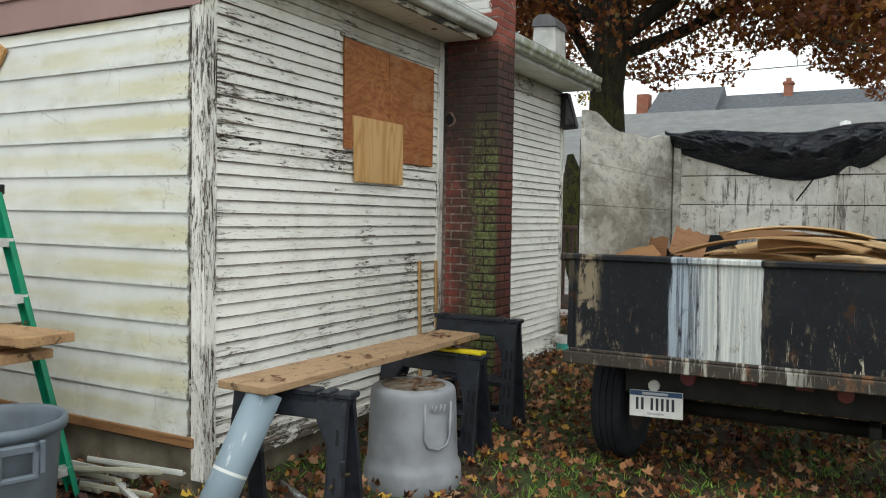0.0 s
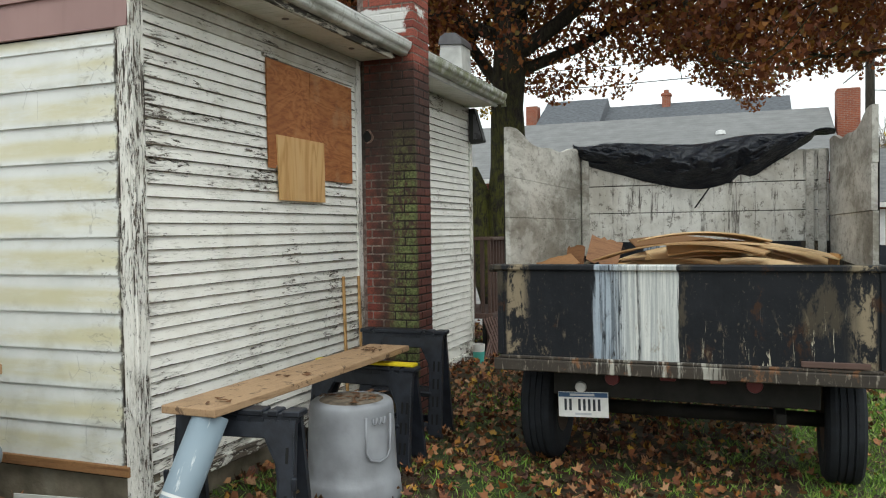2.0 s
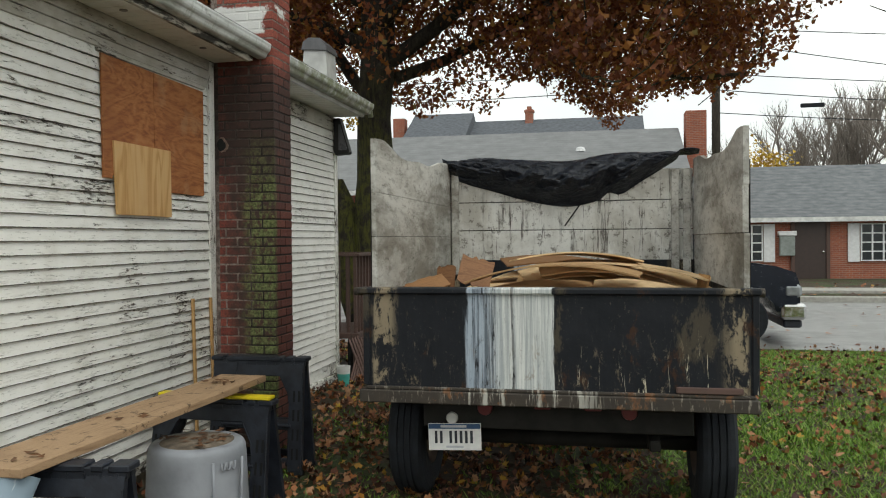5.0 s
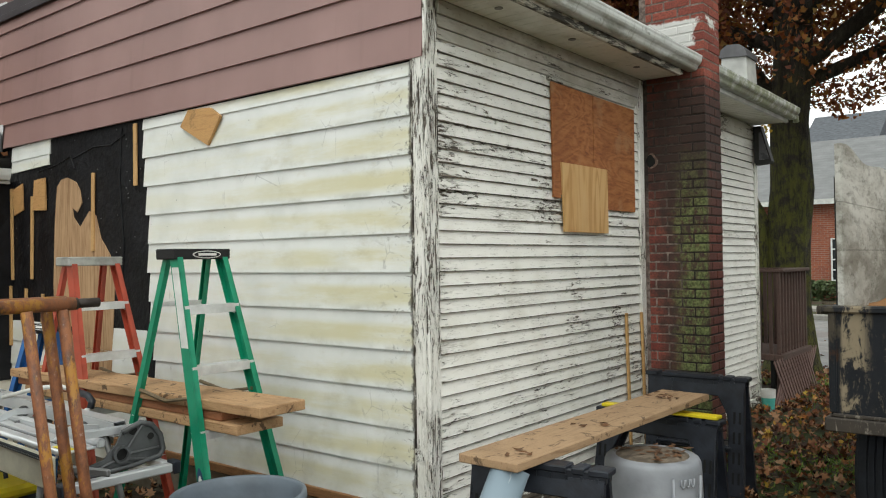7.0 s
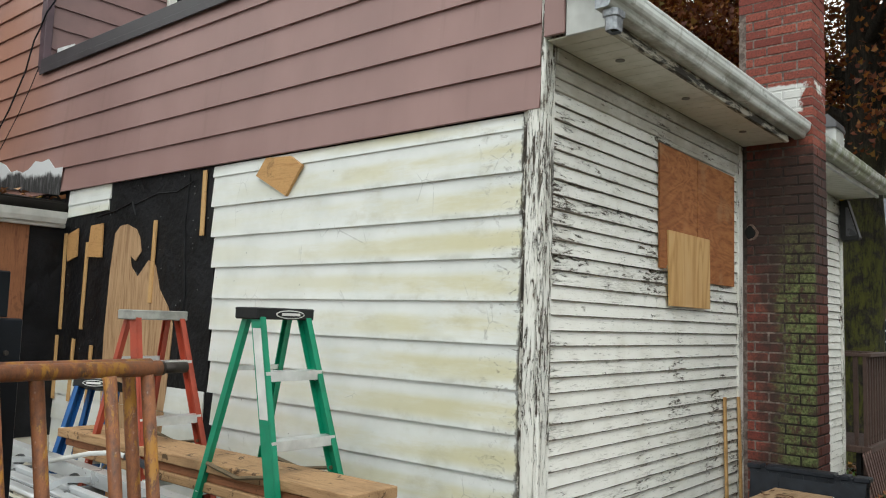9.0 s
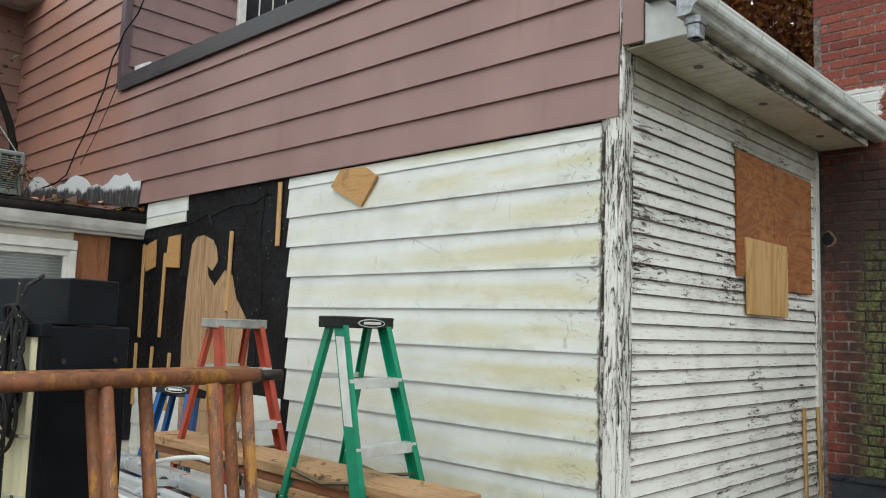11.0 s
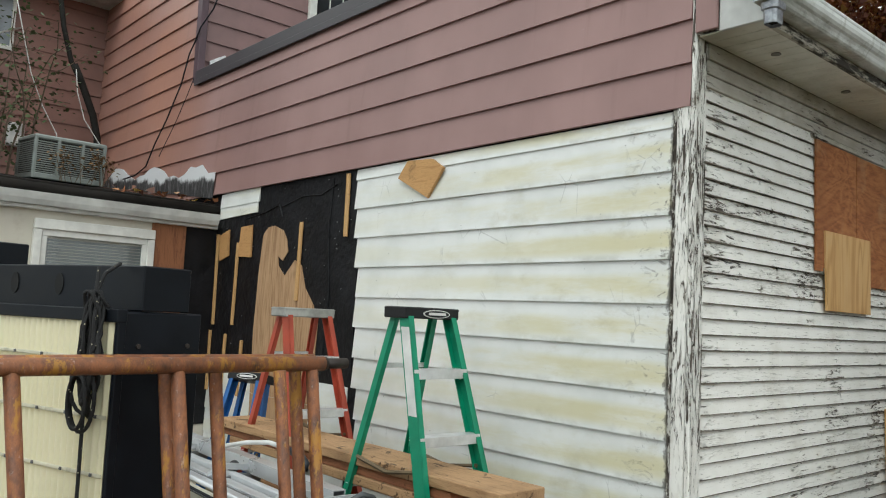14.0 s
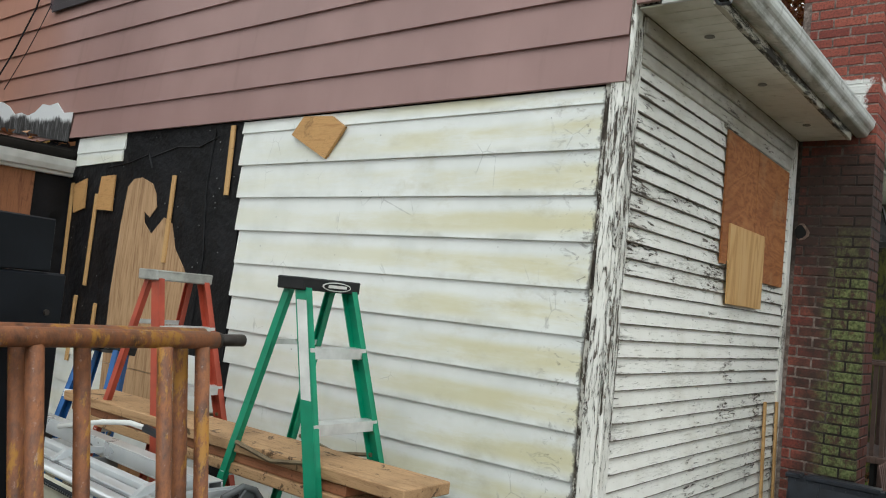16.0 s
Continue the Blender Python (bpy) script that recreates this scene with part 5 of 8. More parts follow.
M_GREYBIN = plain("scuffed_grey_plastic", (0.28, 0.295, 0.325), 0.5, 0, 0.25, 5, 40, 0.003, 0.4)
bin_up = thing("upturned_bin", "upturned grey plastic bin with dirt on its base", "bin", pose(0.835, 0.80, 0.0, 0, 0, 62))
part("bin_body", lathe([(0.286, 0.0), (0.29, 0.02), (0.286, 0.05), (0.282, 0.10), (0.276, 0.125), (0.264, 0.145), (0.261, 0.18), (0.252, 0.40), (0.247, 0.51), (0.244, 0.54), (0.236, 0.557), (0.224, 0.566), (0.12, 0.567), (0.0, 0.567)], 56), M_GREYBIN, bin_up, smooth=True)
for a in (0, 180):
    part("handle_recess", tubes(([(-0.085, 0.018, 0.51), (-0.082, 0.014, 0.31), (-0.06, 0.008, 0.268), (0, 0, 0.25), (0.06, 0.008, 0.268), (0.082, 0.014, 0.31), (0.085, 0.018, 0.51)], 0.007)), M_GREYBIN, bin_up, m=pose(0, 0, 0, 0, 0, a) @ pose(0, -0.262, 0, 2.2, 0, 0), smooth=True)
    for dx in (-0.03, 0, 0.03):
        part("finger_rib", tubes(([(dx - 0.011, 0, 0.53), (dx - 0.01, 0, 0.50), (dx, 0, 0.49), (dx + 0.01, 0, 0.50), (dx + 0.011, 0, 0.53)], 0.005), seg=6), M_GREYBIN, bin_up, m=pose(0, 0, 0, 0, 0, a) @ pose(0, -0.258, -0.03, 1.2, 0, 0), smooth=True)
part("dirt_cake", lathe([(0.0, 0.578), (0.1, 0.577), (0.15, 0.573), (0.195, 0.565)], 24), plain("caked_dirt", (0.17, 0.135, 0.10), 0.95, 0, 0.5, 20, 60, 0.01, 0.8), bin_up, "caked brown dirt")

bits = bmesh.new()
for q in range(34):
    a, d = scr.uniform(0, 6.283), 0.21 * scr.uniform(0, 1) ** 0.5
    cx, cy, b_ang = d * math.cos(a) + 0.01, d * math.sin(a), scr.uniform(0, 6.283)
    vs = [bits.verts.new((cx + r * math.cos(b_ang + t), cy + r * math.sin(b_ang + t), 0.581 + scr.uniform(-0.003, 0.006))) for t, r in ((0, 0.030), (1.2, 0.014), (3.1, 0.034), (4.5, 0.012))]
    bits.faces.new(vs)
tagged(part("leaf_debris", bits, M_DEBRIS, m=pose(0.835, 0.80, 0.0)), "brown leaf scraps on the upturned bin", "debris", kind="stuff")

M_BLUEBIN = plain("dull_blue_grey_plastic", (0.135, 0.165, 0.20), 0.48, 0, 0.22, 6, 40, 0.003, 0.3)
bin_b = thing("round_bin", "blue-grey round plastic bin holding tools, beside a stepladder", "bin", pose(-0.29, -0.97, 0.0, 0, 0, -108))
part("bin_body", lathe([(0.22, 0.0), (0.225, 0.02), (0.262, 0.52), (0.268, 0.545), (0.29, 0.55), (0.294, 0.575), (0.29, 0.598), (0.275, 0.60), (0.268, 0.59), (0.262, 0.55), (0.215, 0.03), (0.0, 0.03)], 56), M_BLUEBIN, bin_b, smooth=True)
for a in (0, 180):
    h = part("handle", boxes((-0.085, 0.085, -0.03, 0.0, 0.505, 0.545), (-0.085, -0.06, -0.03, 0.0, 0.40, 0.545), (0.06, 0.085, -0.03, 0.0, 0.40, 0.545), (-0.085, 0.085, -0.03, 0.0, 0.385, 0.41), bev=0.006), M_BLUEBIN, bin_b, m=pose(0, 0, 0, 0, 0, a) @ pose(0, -0.262, 0, 4, 0, 0))
    for q0 in (-0.115, 0.085):
        part("handle_web", boxes((q0, q0 + 0.03, -0.02, 0.0, 0.40, 0.55), bev=0.006), M_BLUEBIN, bin_b, m=pose(0, 0, 0, 0, 0, a) @ pose(0, -0.262, 0, 4, 0, 0))
tool = thing("hand_tool", "red-handled cutter lying in the round bin", "tool", pose(-0.36, -0.95, 0.45, 10, 20, 30))
part("grip", tubes(([(-0.12, 0, 0.05), (0, 0, 0.06), (0.09, 0.02, 0.07)], 0.02)), plain("red_tool_grip", (0.4, 0.03, 0.03), 0.4), tool, smooth=True)
part("jaw", boxes((0.09, 0.20, -0.012, 0.03, 0.05, 0.085), bev=0.006), plain("dull_tool_steel", (0.3, 0.3, 0.3), 0.4, 0.8), tool)
tagged(part("scrap_fill", lathe([(0.0, 0.47), (0.12, 0.46), (0.245, 0.42)], 24), plain("dark_rubbish", (0.05, 0.05, 0.05), 0.9, 0, 0.6, 25, 50, 0.02, 1.0), m=pose(-0.29, -0.97, 0)), "dark rubbish filling the round bin", "rubbish")

k = Mat("scuffed_blue_grey_pvc", 0.5)
sc = k.noise(5, 5, (6, 6, 1.0), 0.6)
col = k.mix(k.noise(3, 3), (0.20, 0.27, 0.33), (0.27, 0.34, 0.40))
col = k.mix(k.step(sc, 0.6, 0.68, 0, 0.8), col, (0.62, 0.66, 0.68))
ring = k.calc("MULTIPLY", k.step(k.axis(2), 0.37, 0.375), k.step(k.axis(2), 0.39, 0.385))
col = k.mix(ring, col, (0.7, 0.72, 0.72))
M_PVC = k.shade(col, None, None, k.noise(30, 3), 0.001, 0.2)
v = Vector((0.665, -0.27, 0.702)) - Vector((0.545, -0.60, 0.02))
prof = [(0.075, 0.0), (0.082, 0.0), (0.082, v.length), (0.075, v.length), (0.075, 0.0)]
tagged(part("pvc_pipe", lathe(prof, 40), M_PVC, m=Matrix.Translation((0.545, -0.60, 0.02)) @ v.to_track_quat("Z", "Y").to_matrix().to_4x4(), smooth=True), "scuffed blue-grey plastic pipe leaning against a sawhorse", "pipe")
tagged(part("steel_conduit", tubes(([(0.30, 0.28, 0.04), (0.62, 0.10, 0.05)], 0.022), ([(0.55, 0.14, 0.05), (0.72, 0.05, 0.05)], 0.017)), plain("galvanised_conduit", (0.45, 0.46, 0.47), 0.35, 0.8), smooth=True), "short galvanised tube lying in the leaves", "tube")
cup = thing("paper_cup", "white and teal paper cup on the ground beside the wall", "cup", pose(0.20, 5.05, 0.055))
part("cup_body", lathe([(0.0, 0.0), (0.055, 0.0), (0.068, 0.13)], 24), plain("teal_cup", (0.08, 0.42, 0.36), 0.5), cup)
part("cup_top", lathe([(0.068, 0.13), (0.072, 0.21), (0.066, 0.21), (0.06, 0.12)], 24), plain("white_cup", (0.72, 0.72, 0.70), 0.5), cup)

# ---- ladders ----
M_ALU = plain("dull_aluminium", (0.74, 0.75, 0.76), 0.4, 0.55, 0.2, 8, 50, 0.001, 0.2)
M_ALUCAP = plain("dirty_aluminium_cap", (0.40, 0.40, 0.38), 0.5, 0.4, 0.35, 12, 60)
M_CAPBLK = plain("black_ladder_cap", (0.014, 0.014, 0.016), 0.5, 0, 0.4, spec=0.3)
M_BLUEMARK = plain("navy_mark", (0.02, 0.05, 0.12), 0.5)
M_LOGO = plain("white_sticker", (0.72, 0.72, 0.70), 0.5, 0, 0.15)


def stepladder(label, m, rail_mat, cap_mat, height, wt, wb, spread, steps, sticker=True, cap_bar=False):
    """A fibreglass stepladder climbed from its -y side, feet at z = 0."""
    t = thing("stepladder", label, "stepladder", m, "stepladders")
    h = height

    def rail(name, a, b, w, d):
        """A channel rail between two points."""
        bm = bmesh.new()
        a, b = Vector(a), Vector(b)
        sx = 1 if a.x > 0 else -1
        for x0, x1, y0, y1 in ((-0.004, 0.004, -w / 2, w / 2), (-sx * d if sx > 0 else 0, 0 if sx > 0 else d, -w / 2, -w / 2 + 0.006), (-sx * d if sx > 0 else 0, 0 if sx > 0 else d, w / 2 - 0.006, w / 2)):
            lo = [bm.verts.new(a + Vector((x, y, 0))) for x, y in ((x0, y0), (x1, y0), (x1, y1), (x0, y1))]
            hi = [bm.verts.new(b + Vector((x, y, 0))) for x, y in ((x0, y0), (x1, y0), (x1, y1), (x0, y1))]
            bm.faces.new(lo)
            bm.faces.new(hi[::-1])
            for i in range(4):
                j = (i + 1) % 4
                bm.faces.new((lo[i], hi[i], hi[j], lo[j]))
        r = part(name, bm, rail_mat, t)
        foot = bmesh.new()
        box(foot, b.x - 0.02, b.x + 0.02, b.y - w / 2 - 0.008, b.y + w / 2 + 0.008, 0, 0.035, bev=0.004)
        part("foot", foot, M_CAPBLK, r)
        return r

    for s in (-1, 1):
        front = rail("front_rail", (s * (wt / 2 - 0.012), -0.045, h - 0.03), (s * wb / 2, -spread, 0.02), 0.072, 0.028)
        rail("rear_rail", (s * (wt / 2 - 0.03), 0.05, h - 0.03), (s * (wb / 2 - 0.03), spread * 0.95, 0.02), 0.04, 0.024)
        if sticker and s < 0:
            f0, f1 = 0.04, 0.285
            bm = bmesh.new()
            vs = []
            for f, e in ((f0, -0.034), (f0, 0.026), (f1, 0.026), (f1, -0.034)):
                y = -0.045 + (-spread + 0.045) * f
                vs.append(bm.verts.new((s * (wt / 2 - 0.012 + (wb / 2 - wt / 2 + 0.012) * f) - 0.0055, y + e, (h - 0.03) * (1 - f))))
            bm.faces.new(vs)
            part("sticker", bm, M_LOGO, front, "white warning sticker")
            for name, mat, grow_, off in (("oval_mark", M_BLUEMARK, 1.0, 0.0058), ("oval_field", M_LOGO, 0.72, 0.0072)):
                bm = bmesh.new()
                vs = []
                for q in range(20):
                    a_ = 2 * math.pi * q / 20
                    f = 0.70 + 0.075 * grow_ * math.cos(a_)
                    vs.append(bm.verts.new((s * (wt / 2 - 0.012 + (wb / 2 - wt / 2 + 0.012) * f) - off, -0.045 + (-spread + 0.045) * f + 0.03 * grow_ * math.sin(a_), (h - 0.03) * (1 - f))))
                bm.faces.new(vs)
                part(name, bm, mat, front)
    part("cap", boxes((-wt / 2 - 0.012, wt / 2 + 0.012, -0.085, 0.085, h - 0.055, h), (-wt / 2 - 0.014, wt / 2 + 0.014, -0.088, 0.088, h - 0.012, h - 0.002), bev=0.006), cap_mat, t)
    if not cap_bar:
        bm = bmesh.new()
        bmesh.ops.create_cone(bm, cap_ends=True, segments=28, radius1=0.085, radius2=0.085, depth=0.004, matrix=pose(0.02, -0.0885, h - 0.03, 90) @ Matrix.Diagonal((1, 0.24, 1, 1)))
        part("badge", bm, M_LOGO, t, "white oval badge")
        bm = bmesh.new()
        bmesh.ops.create_cone(bm, cap_ends=True, segments=28, radius1=0.078, radius2=0.078, depth=0.003, matrix=pose(0.02, -0.0915, h - 0.03, 90) @ Matrix.Diagonal((1, 0.2, 1, 1)))
        part("badge_field", bm, M_CAPBLK, t)
        part("badge_bar", boxes((-0.035, 0.075, -0.095, -0.0935, h - 0.036, h - 0.023)), M_LOGO, t)
    for i, z in enumerate(steps):
        f = 1 - z / (h - 0.03)
        half = (wt / 2 - 0.012) + (wb / 2 - wt / 2 + 0.012) * f
        y = -0.045 + (-spread + 0.045) * f
        part("step", boxes((-half, half, y - 0.04, y + 0.04, z - 0.006, z), (-half, half, y - 0.042, y - 0.036, z - 0.045, z), (-half, half, y + 0.036, y + 0.04, z - 0.02, z), bev=0.001), M_ALU, t)
        if i in (0, 2):
            yr = 0.05 + (spread * 0.95 - 0.05) * f
            part("rear_brace", boxes((-half + 0.02, half - 0.02, yr - 0.012, yr + 0.012, z - 0.012, z + 0.012), bev=0.002), M_ALU, t)
        if i == 0:
            for s in (-1, 1):
                part("gusset", tubes(([(s * half, y, z - 0.05), (s * (half - 0.07), y, z - 0.01)], 0.006), seg=6), M_ALU, t)
    zs = 0.557 * h
    f = 1 - zs / h
    for s in (-1, 1):
        x = s * (wt / 2 + (wb / 2 - wt / 2) * f - 0.02)
        part("spreader", tubes(([(x, -spread * f, zs), (x, -0.02, zs - 0.035), (x, 0.02, zs - 0.03), (x, spread * f * 0.92, zs)], 0.010), seg=6), M_SPREAD, t)
    return t


M_GREEN = plain("green_fibreglass", (0.006, 0.25, 0.135), 0.42, 0, 0.2, 8, 60)
M_REDF = plain("orange_red_fibreglass", (0.40, 0.065, 0.035), 0.48, 0, 0.25, 8, 60)
M_BLUEF = plain("blue_fibreglass", (0.015, 0.105, 0.33), 0.45, 0, 0.2, 8, 60)
stepladder("green fibreglass stepladder with a black cap straddling a plank stack", pose(-1.085, -0.643, 0, 0, 0, 90), M_GREEN, M_CAPBLK, 1.672, 0.32, 0.52, 0.54, (1.382, 1.083, 0.783, 0.483, 0.18))
stepladder("faded orange-red stepladder with an aluminium cap", pose(-2.235, -0.61, 0, 0, 0, 90), M_REDF, M_ALUCAP, 1.645, 0.32, 0.52, 0.54, (1.365, 1.065, 0.765, 0.435, 0.16), False, True)
stepladder("small folded blue stepladder leaning behind the red one", pose(-3.02, -0.69, 0.015, 0, 0, 25) @ pose(0, 0, 0, -14), M_BLUEF, M_CAPBLK, 1.19, 0.27, 0.40, 0.10, (0.87, 0.58, 0.29), False)

# planks through the ladders
M_PLANK = wood("weathered_brown_plank", (0.47, 0.29, 0.15), (0.27, 0.145, 0.065), 0, 0.75, 10, 0.25)
M_PLANK_RED = wood("reddish_plank", (0.32, 0.13, 0.06), (0.20, 0.075, 0.03), 0, 0.75, 10, 0.1)
for x0, x1, y0, y1, z0, z1, mt, rz in ((-2.85, -0.36, -0.80, -0.52, 0.881, 0.930, M_PLANK, 0.6), (-2.80, -0.66, -0.79, -0.53, 0.834, 0.879, M_PLANK_RED, 0.2), (-2.7, -0.50, -0.82, -0.54, 0.785, 0.832, M_PLANK, -0.5)):
    tagged(part("scaffold_plank", boxes((x0, x1, y0, y1, z0, z1), bev=0.004), mt, m=pose(0, 0, 0, 0, 0, rz)), "weathered brown plank stacked across the ladder steps", "plank", "planks across the ladders")

# ---- siding brake on its stand ----
M_CREAM = plain("cream_enamel", (0.55, 0.53, 0.43), 0.4, 0, 0.18)
M_CAST = plain("grey_cast_aluminium", (0.22, 0.225, 0.23), 0.5, 0.5, 0.3)
M_CASTDK = plain("dark_grey_casting", (0.105, 0.11, 0.115), 0.5, 0.3, 0.3)
brake = thing("siding_brake", "aluminium sheet-bending brake lying on a stand beside the ladders", "bending brake", pose(-0.82, -1.215, 0.09, 0, 0, 177.4))
M_BRIGHT = plain("bright_mill_aluminium", (0.66, 0.68, 0.70), 0.34, 0.5, 0.10, 4, 60, 0.0004, 0.1)
# square main tube, open at its end
for r in ((0.33, 2.9, -0.20, -0.13, 0.725, 0.732), (0.33, 2.9, -0.20, -0.13, 0.655, 0.662), (0.33, 2.9, -0.20, -0.193, 0.6625, 0.7245), (0.33, 2.9, -0.137, -0.13, 0.6625, 0.7245)):
    part("back_beam", boxes(r, bev=0.002), M_BRIGHT, brake)
part("mid_rail", boxes((0.26, 2.9, -0.06, -0.02, 0.63, 0.672), bev=0.008), M_BRIGHT, brake)
part("work_bed", boxes((0.26, 2.95, -0.012, 0.13, 0.632, 0.645), bev=0.004), M_BRIGHT, brake)
part("bed_step", boxes((0.26, 2.95, 0.03, 0.075, 0.6455, 0.658), bev=0.003), M_BRIGHT, brake)
part("bed_groove", boxes((0.26, 2.95, 0.082, 0.088, 0.6455, 0.648)), M_CAST, brake)
part("front_nose", tubes(([(0.26, 0.14, 0.636), (2.95, 0.14, 0.636)], 0.014), seg=10), M_BRIGHT, brake, smooth=True)
part("front_apron", boxes((0.28, 2.95, 0.165, 0.19, 0.47, 0.628), bev=0.006), M_CREAM, brake)
part("rubber_edge", tubes(([(0.29, 0.194, 0.612), (2.95, 0.194, 0.612)], 0.012), seg=8), M_TYRE, brake)
dots = bmesh.new()
for i in range(120):
    box(dots, 0.3 + 0.02 * i, 0.308 + 0.02 * i, 0.2045, 0.2075, 0.609, 0.615)
tagged(part("chain_links", dots, M_CAST, brake), kind="stuff")
for i in range(4):
    x = 0.48 + 0.72 * i
    part("bracket", extrude([(-0.19, 0.60), (-0.20, 0.655), (-0.05, 0.665), (0.02, 0.64), (0.10, 0.628), (0.10, 0.60)], 0.02, "x"), M_CAST, brake, m=pose(x - 0.03, 0, 0))
    part("clamp_arm", extrude([(-0.13, 0.672), (-0.13, 0.70), (-0.02, 0.715), (0.05, 0.70), (0.10, 0.66), (0.06, 0.66), (0.0, 0.685)], 0.028, "x"), M_BRIGHT, brake, m=pose(x, 0, 0))
    part("pivot_disc", lathe([(0.0, 0.008), (0.03, 0.008), (0.034, 0.0)], 20), M_CAST, brake, m=pose(x + 0.03, -0.06, 0.69, 0, 90, 0))
# cast end bracket with webs, a lever channel, an arm and a foot bar
cast = part("end_bracket", extrude([(-0.08, 0.645), (-0.11, 0.700), (-0.20, 0.735), (-0.26, 0.715), (-0.305, 0.66), (-0.32, 0.585), (-0.30, 0.555), (-0.16, 0.535), (0.10, 0.520), (0.12, 0.555), (-0.02, 0.585)], 0.014, "x"), M_CASTDK, brake, "grey cast end bracket with webs", m=pose(0.20, 0, 0))
rim = bmesh.new()
tube(rim, [(-0.003, y, z) for y, z in ((-0.11, 0.700), (-0.20, 0.735), (-0.26, 0.715), (-0.305, 0.66), (-0.32, 0.585), (-0.30, 0.555), (-0.16, 0.535), (0.10, 0.520))], 0.014, 8)
part("rim", rim, M_CASTDK, cast, smooth=True)
# black discs on the casting; the shade within the holes is painted
for y, z, r in ((-0.165, 0.70, 0.020), (-0.255, 0.66, 0.016), (-0.10, 0.60, 0.03)):
    bm = bmesh.new()
    bmesh.ops.create_cone(bm, cap_ends=True, segments=18, radius1=r, radius2=r, depth=0.004, matrix=pose(-0.0015, y, z, 0, 90, 0))
    part("cast_hole", bm, bpy.data.materials["sooty_hollow_shade"], cast)
part("hub_ring", lathe([(0.030, 0.0), (0.030, 0.024), (0.042, 0.024), (0.042, 0.0)], 20), M_CASTDK, cast, m=pose(-0.001, -0.10, 0.60, 0, -90, 0))
for y0, z0, y1, z1 in ((-0.135, 0.625, -0.22, 0.735), (-0.07, 0.575, 0.06, 0.535), (-0.14, 0.595, -0.30, 0.60), (-0.11, 0.565, -0.17, 0.535), (-0.13, 0.57, -0.26, 0.55)):
    part("web", tubes(([(-0.007, y0, z0), (-0.007, y1, z1)], 0.007), seg=6), M_CASTDK, cast)
part("lever_channel", boxes((0.24, 0.285, -0.27, 0.07, 0.690, 0.696), (0.24, 0.246, -0.27, 0.07, 0.696, 0.722), (0.279, 0.285, -0.27, 0.07, 0.696, 0.722), bev=0.001), M_BRIGHT, brake, m=pose(0, 0, 0, 2, 0, 4))
part("swing_arm", boxes((-0.10, 0.27, 0.085, 0.105, 0.570, 0.605), bev=0.008), M_CAST, brake, "dull grey swing arm", m=pose(0, 0, 0, 0, 4, 8))
part("foot_bar", boxes((0.07, 0.125, -0.30, 0.20, 0.492, 0.535), bev=0.006), M_BRIGHT, brake, "bright square foot bar")
for y in (-0.34, 0.20):
    part("end_plug", boxes((0.062, 0.133, y, y + 0.04, 0.482, 0.545), bev=0.006), M_BLACKPL, brake)
part("side_bar", boxes((0.125, 0.32, -0.31, -0.27, 0.50, 0.54), bev=0.004), M_BRIGHT, brake)
part("handle", tubes(([(1.62, -0.10, 0.725), (1.30, -0.16, 0.80), (1.12, -0.20, 0.825), (1.0, -0.215, 0.82)], 0.013)), M_LOGO, brake, "white bent tube handle", smooth=True)
part("handle_grip", tubes(([(1.0, -0.215, 0.82), (0.80, -0.225, 0.80), (0.74, -0.22, 0.775), (0.74, -0.21, 0.74)], 0.019)), M_BLACKPL, brake, smooth=True)
part("handle", tubes(([(0.74, -0.21, 0.74), (0.80, -0.20, 0.715), (1.05, -0.17, 0.71)], 0.013)), M_LOGO, brake, smooth=True)
part("warning_tag", boxes((0.27, 0.40, 0.085, 0.128, 0.6465, 0.6505)), M_YELLOW, brake)
for x in (0.45, 1.5, 2.6):
    part("stand_leg", tubes(([(x, -0.15, 0.64), (x - 0.03, -0.32, -0.08)], 0.016), ([(x, 0.14, 0.62), (x - 0.03, 0.26, -0.08)], 0.016), ([(x, -0.24, 0.3), (x, 0.2, 0.3)], 0.012)), M_CAST, brake, smooth=True)
tbox = thing("tool_case", "black tool case with a yellow lid beside the scaffold", "tool case", pose(-2.12, -1.20, 0.0, 0, 0, 4))
part("case_body", boxes((-0.28, 0.28, -0.15, 0.15, 0.0, 0.36), bev=0.02), M_BLACKPL, tbox)
part("case_lid", boxes((-0.29, 0.29, -0.16, 0.16, 0.365, 0.43), bev=0.02), M_YELLOW, tbox)
part("case_handle", tubes(([(-0.08, 0, 0.43), (-0.07, 0, 0.47), (0.07, 0, 0.47), (0.08, 0, 0.43)], 0.012)), M_BLACKPL, tbox)
trim_rng = random.Random(31)
for i in range(9):
    x, y, a = trim_rng.uniform(-0.75, -0.25), trim_rng.uniform(-0.32, -0.10), trim_rng.uniform(-25, 35)
    tagged(part("trim_offcut", boxes((-0.3, 0.3, -0.02, 0.02, 0, 0.012), (-0.3, 0.3, -0.02, -0.012, 0, 0.03), bev=0.001), M_WHITE_TRIM if i % 2 else M_CREAM, m=pose(x, y, 0.015 + 0.016 * i, trim_rng.uniform(-6, 6), trim_rng.uniform(-4, 4), a)), "white siding trim offcut on the ground by the foundation", "trim offcut", "siding offcuts")

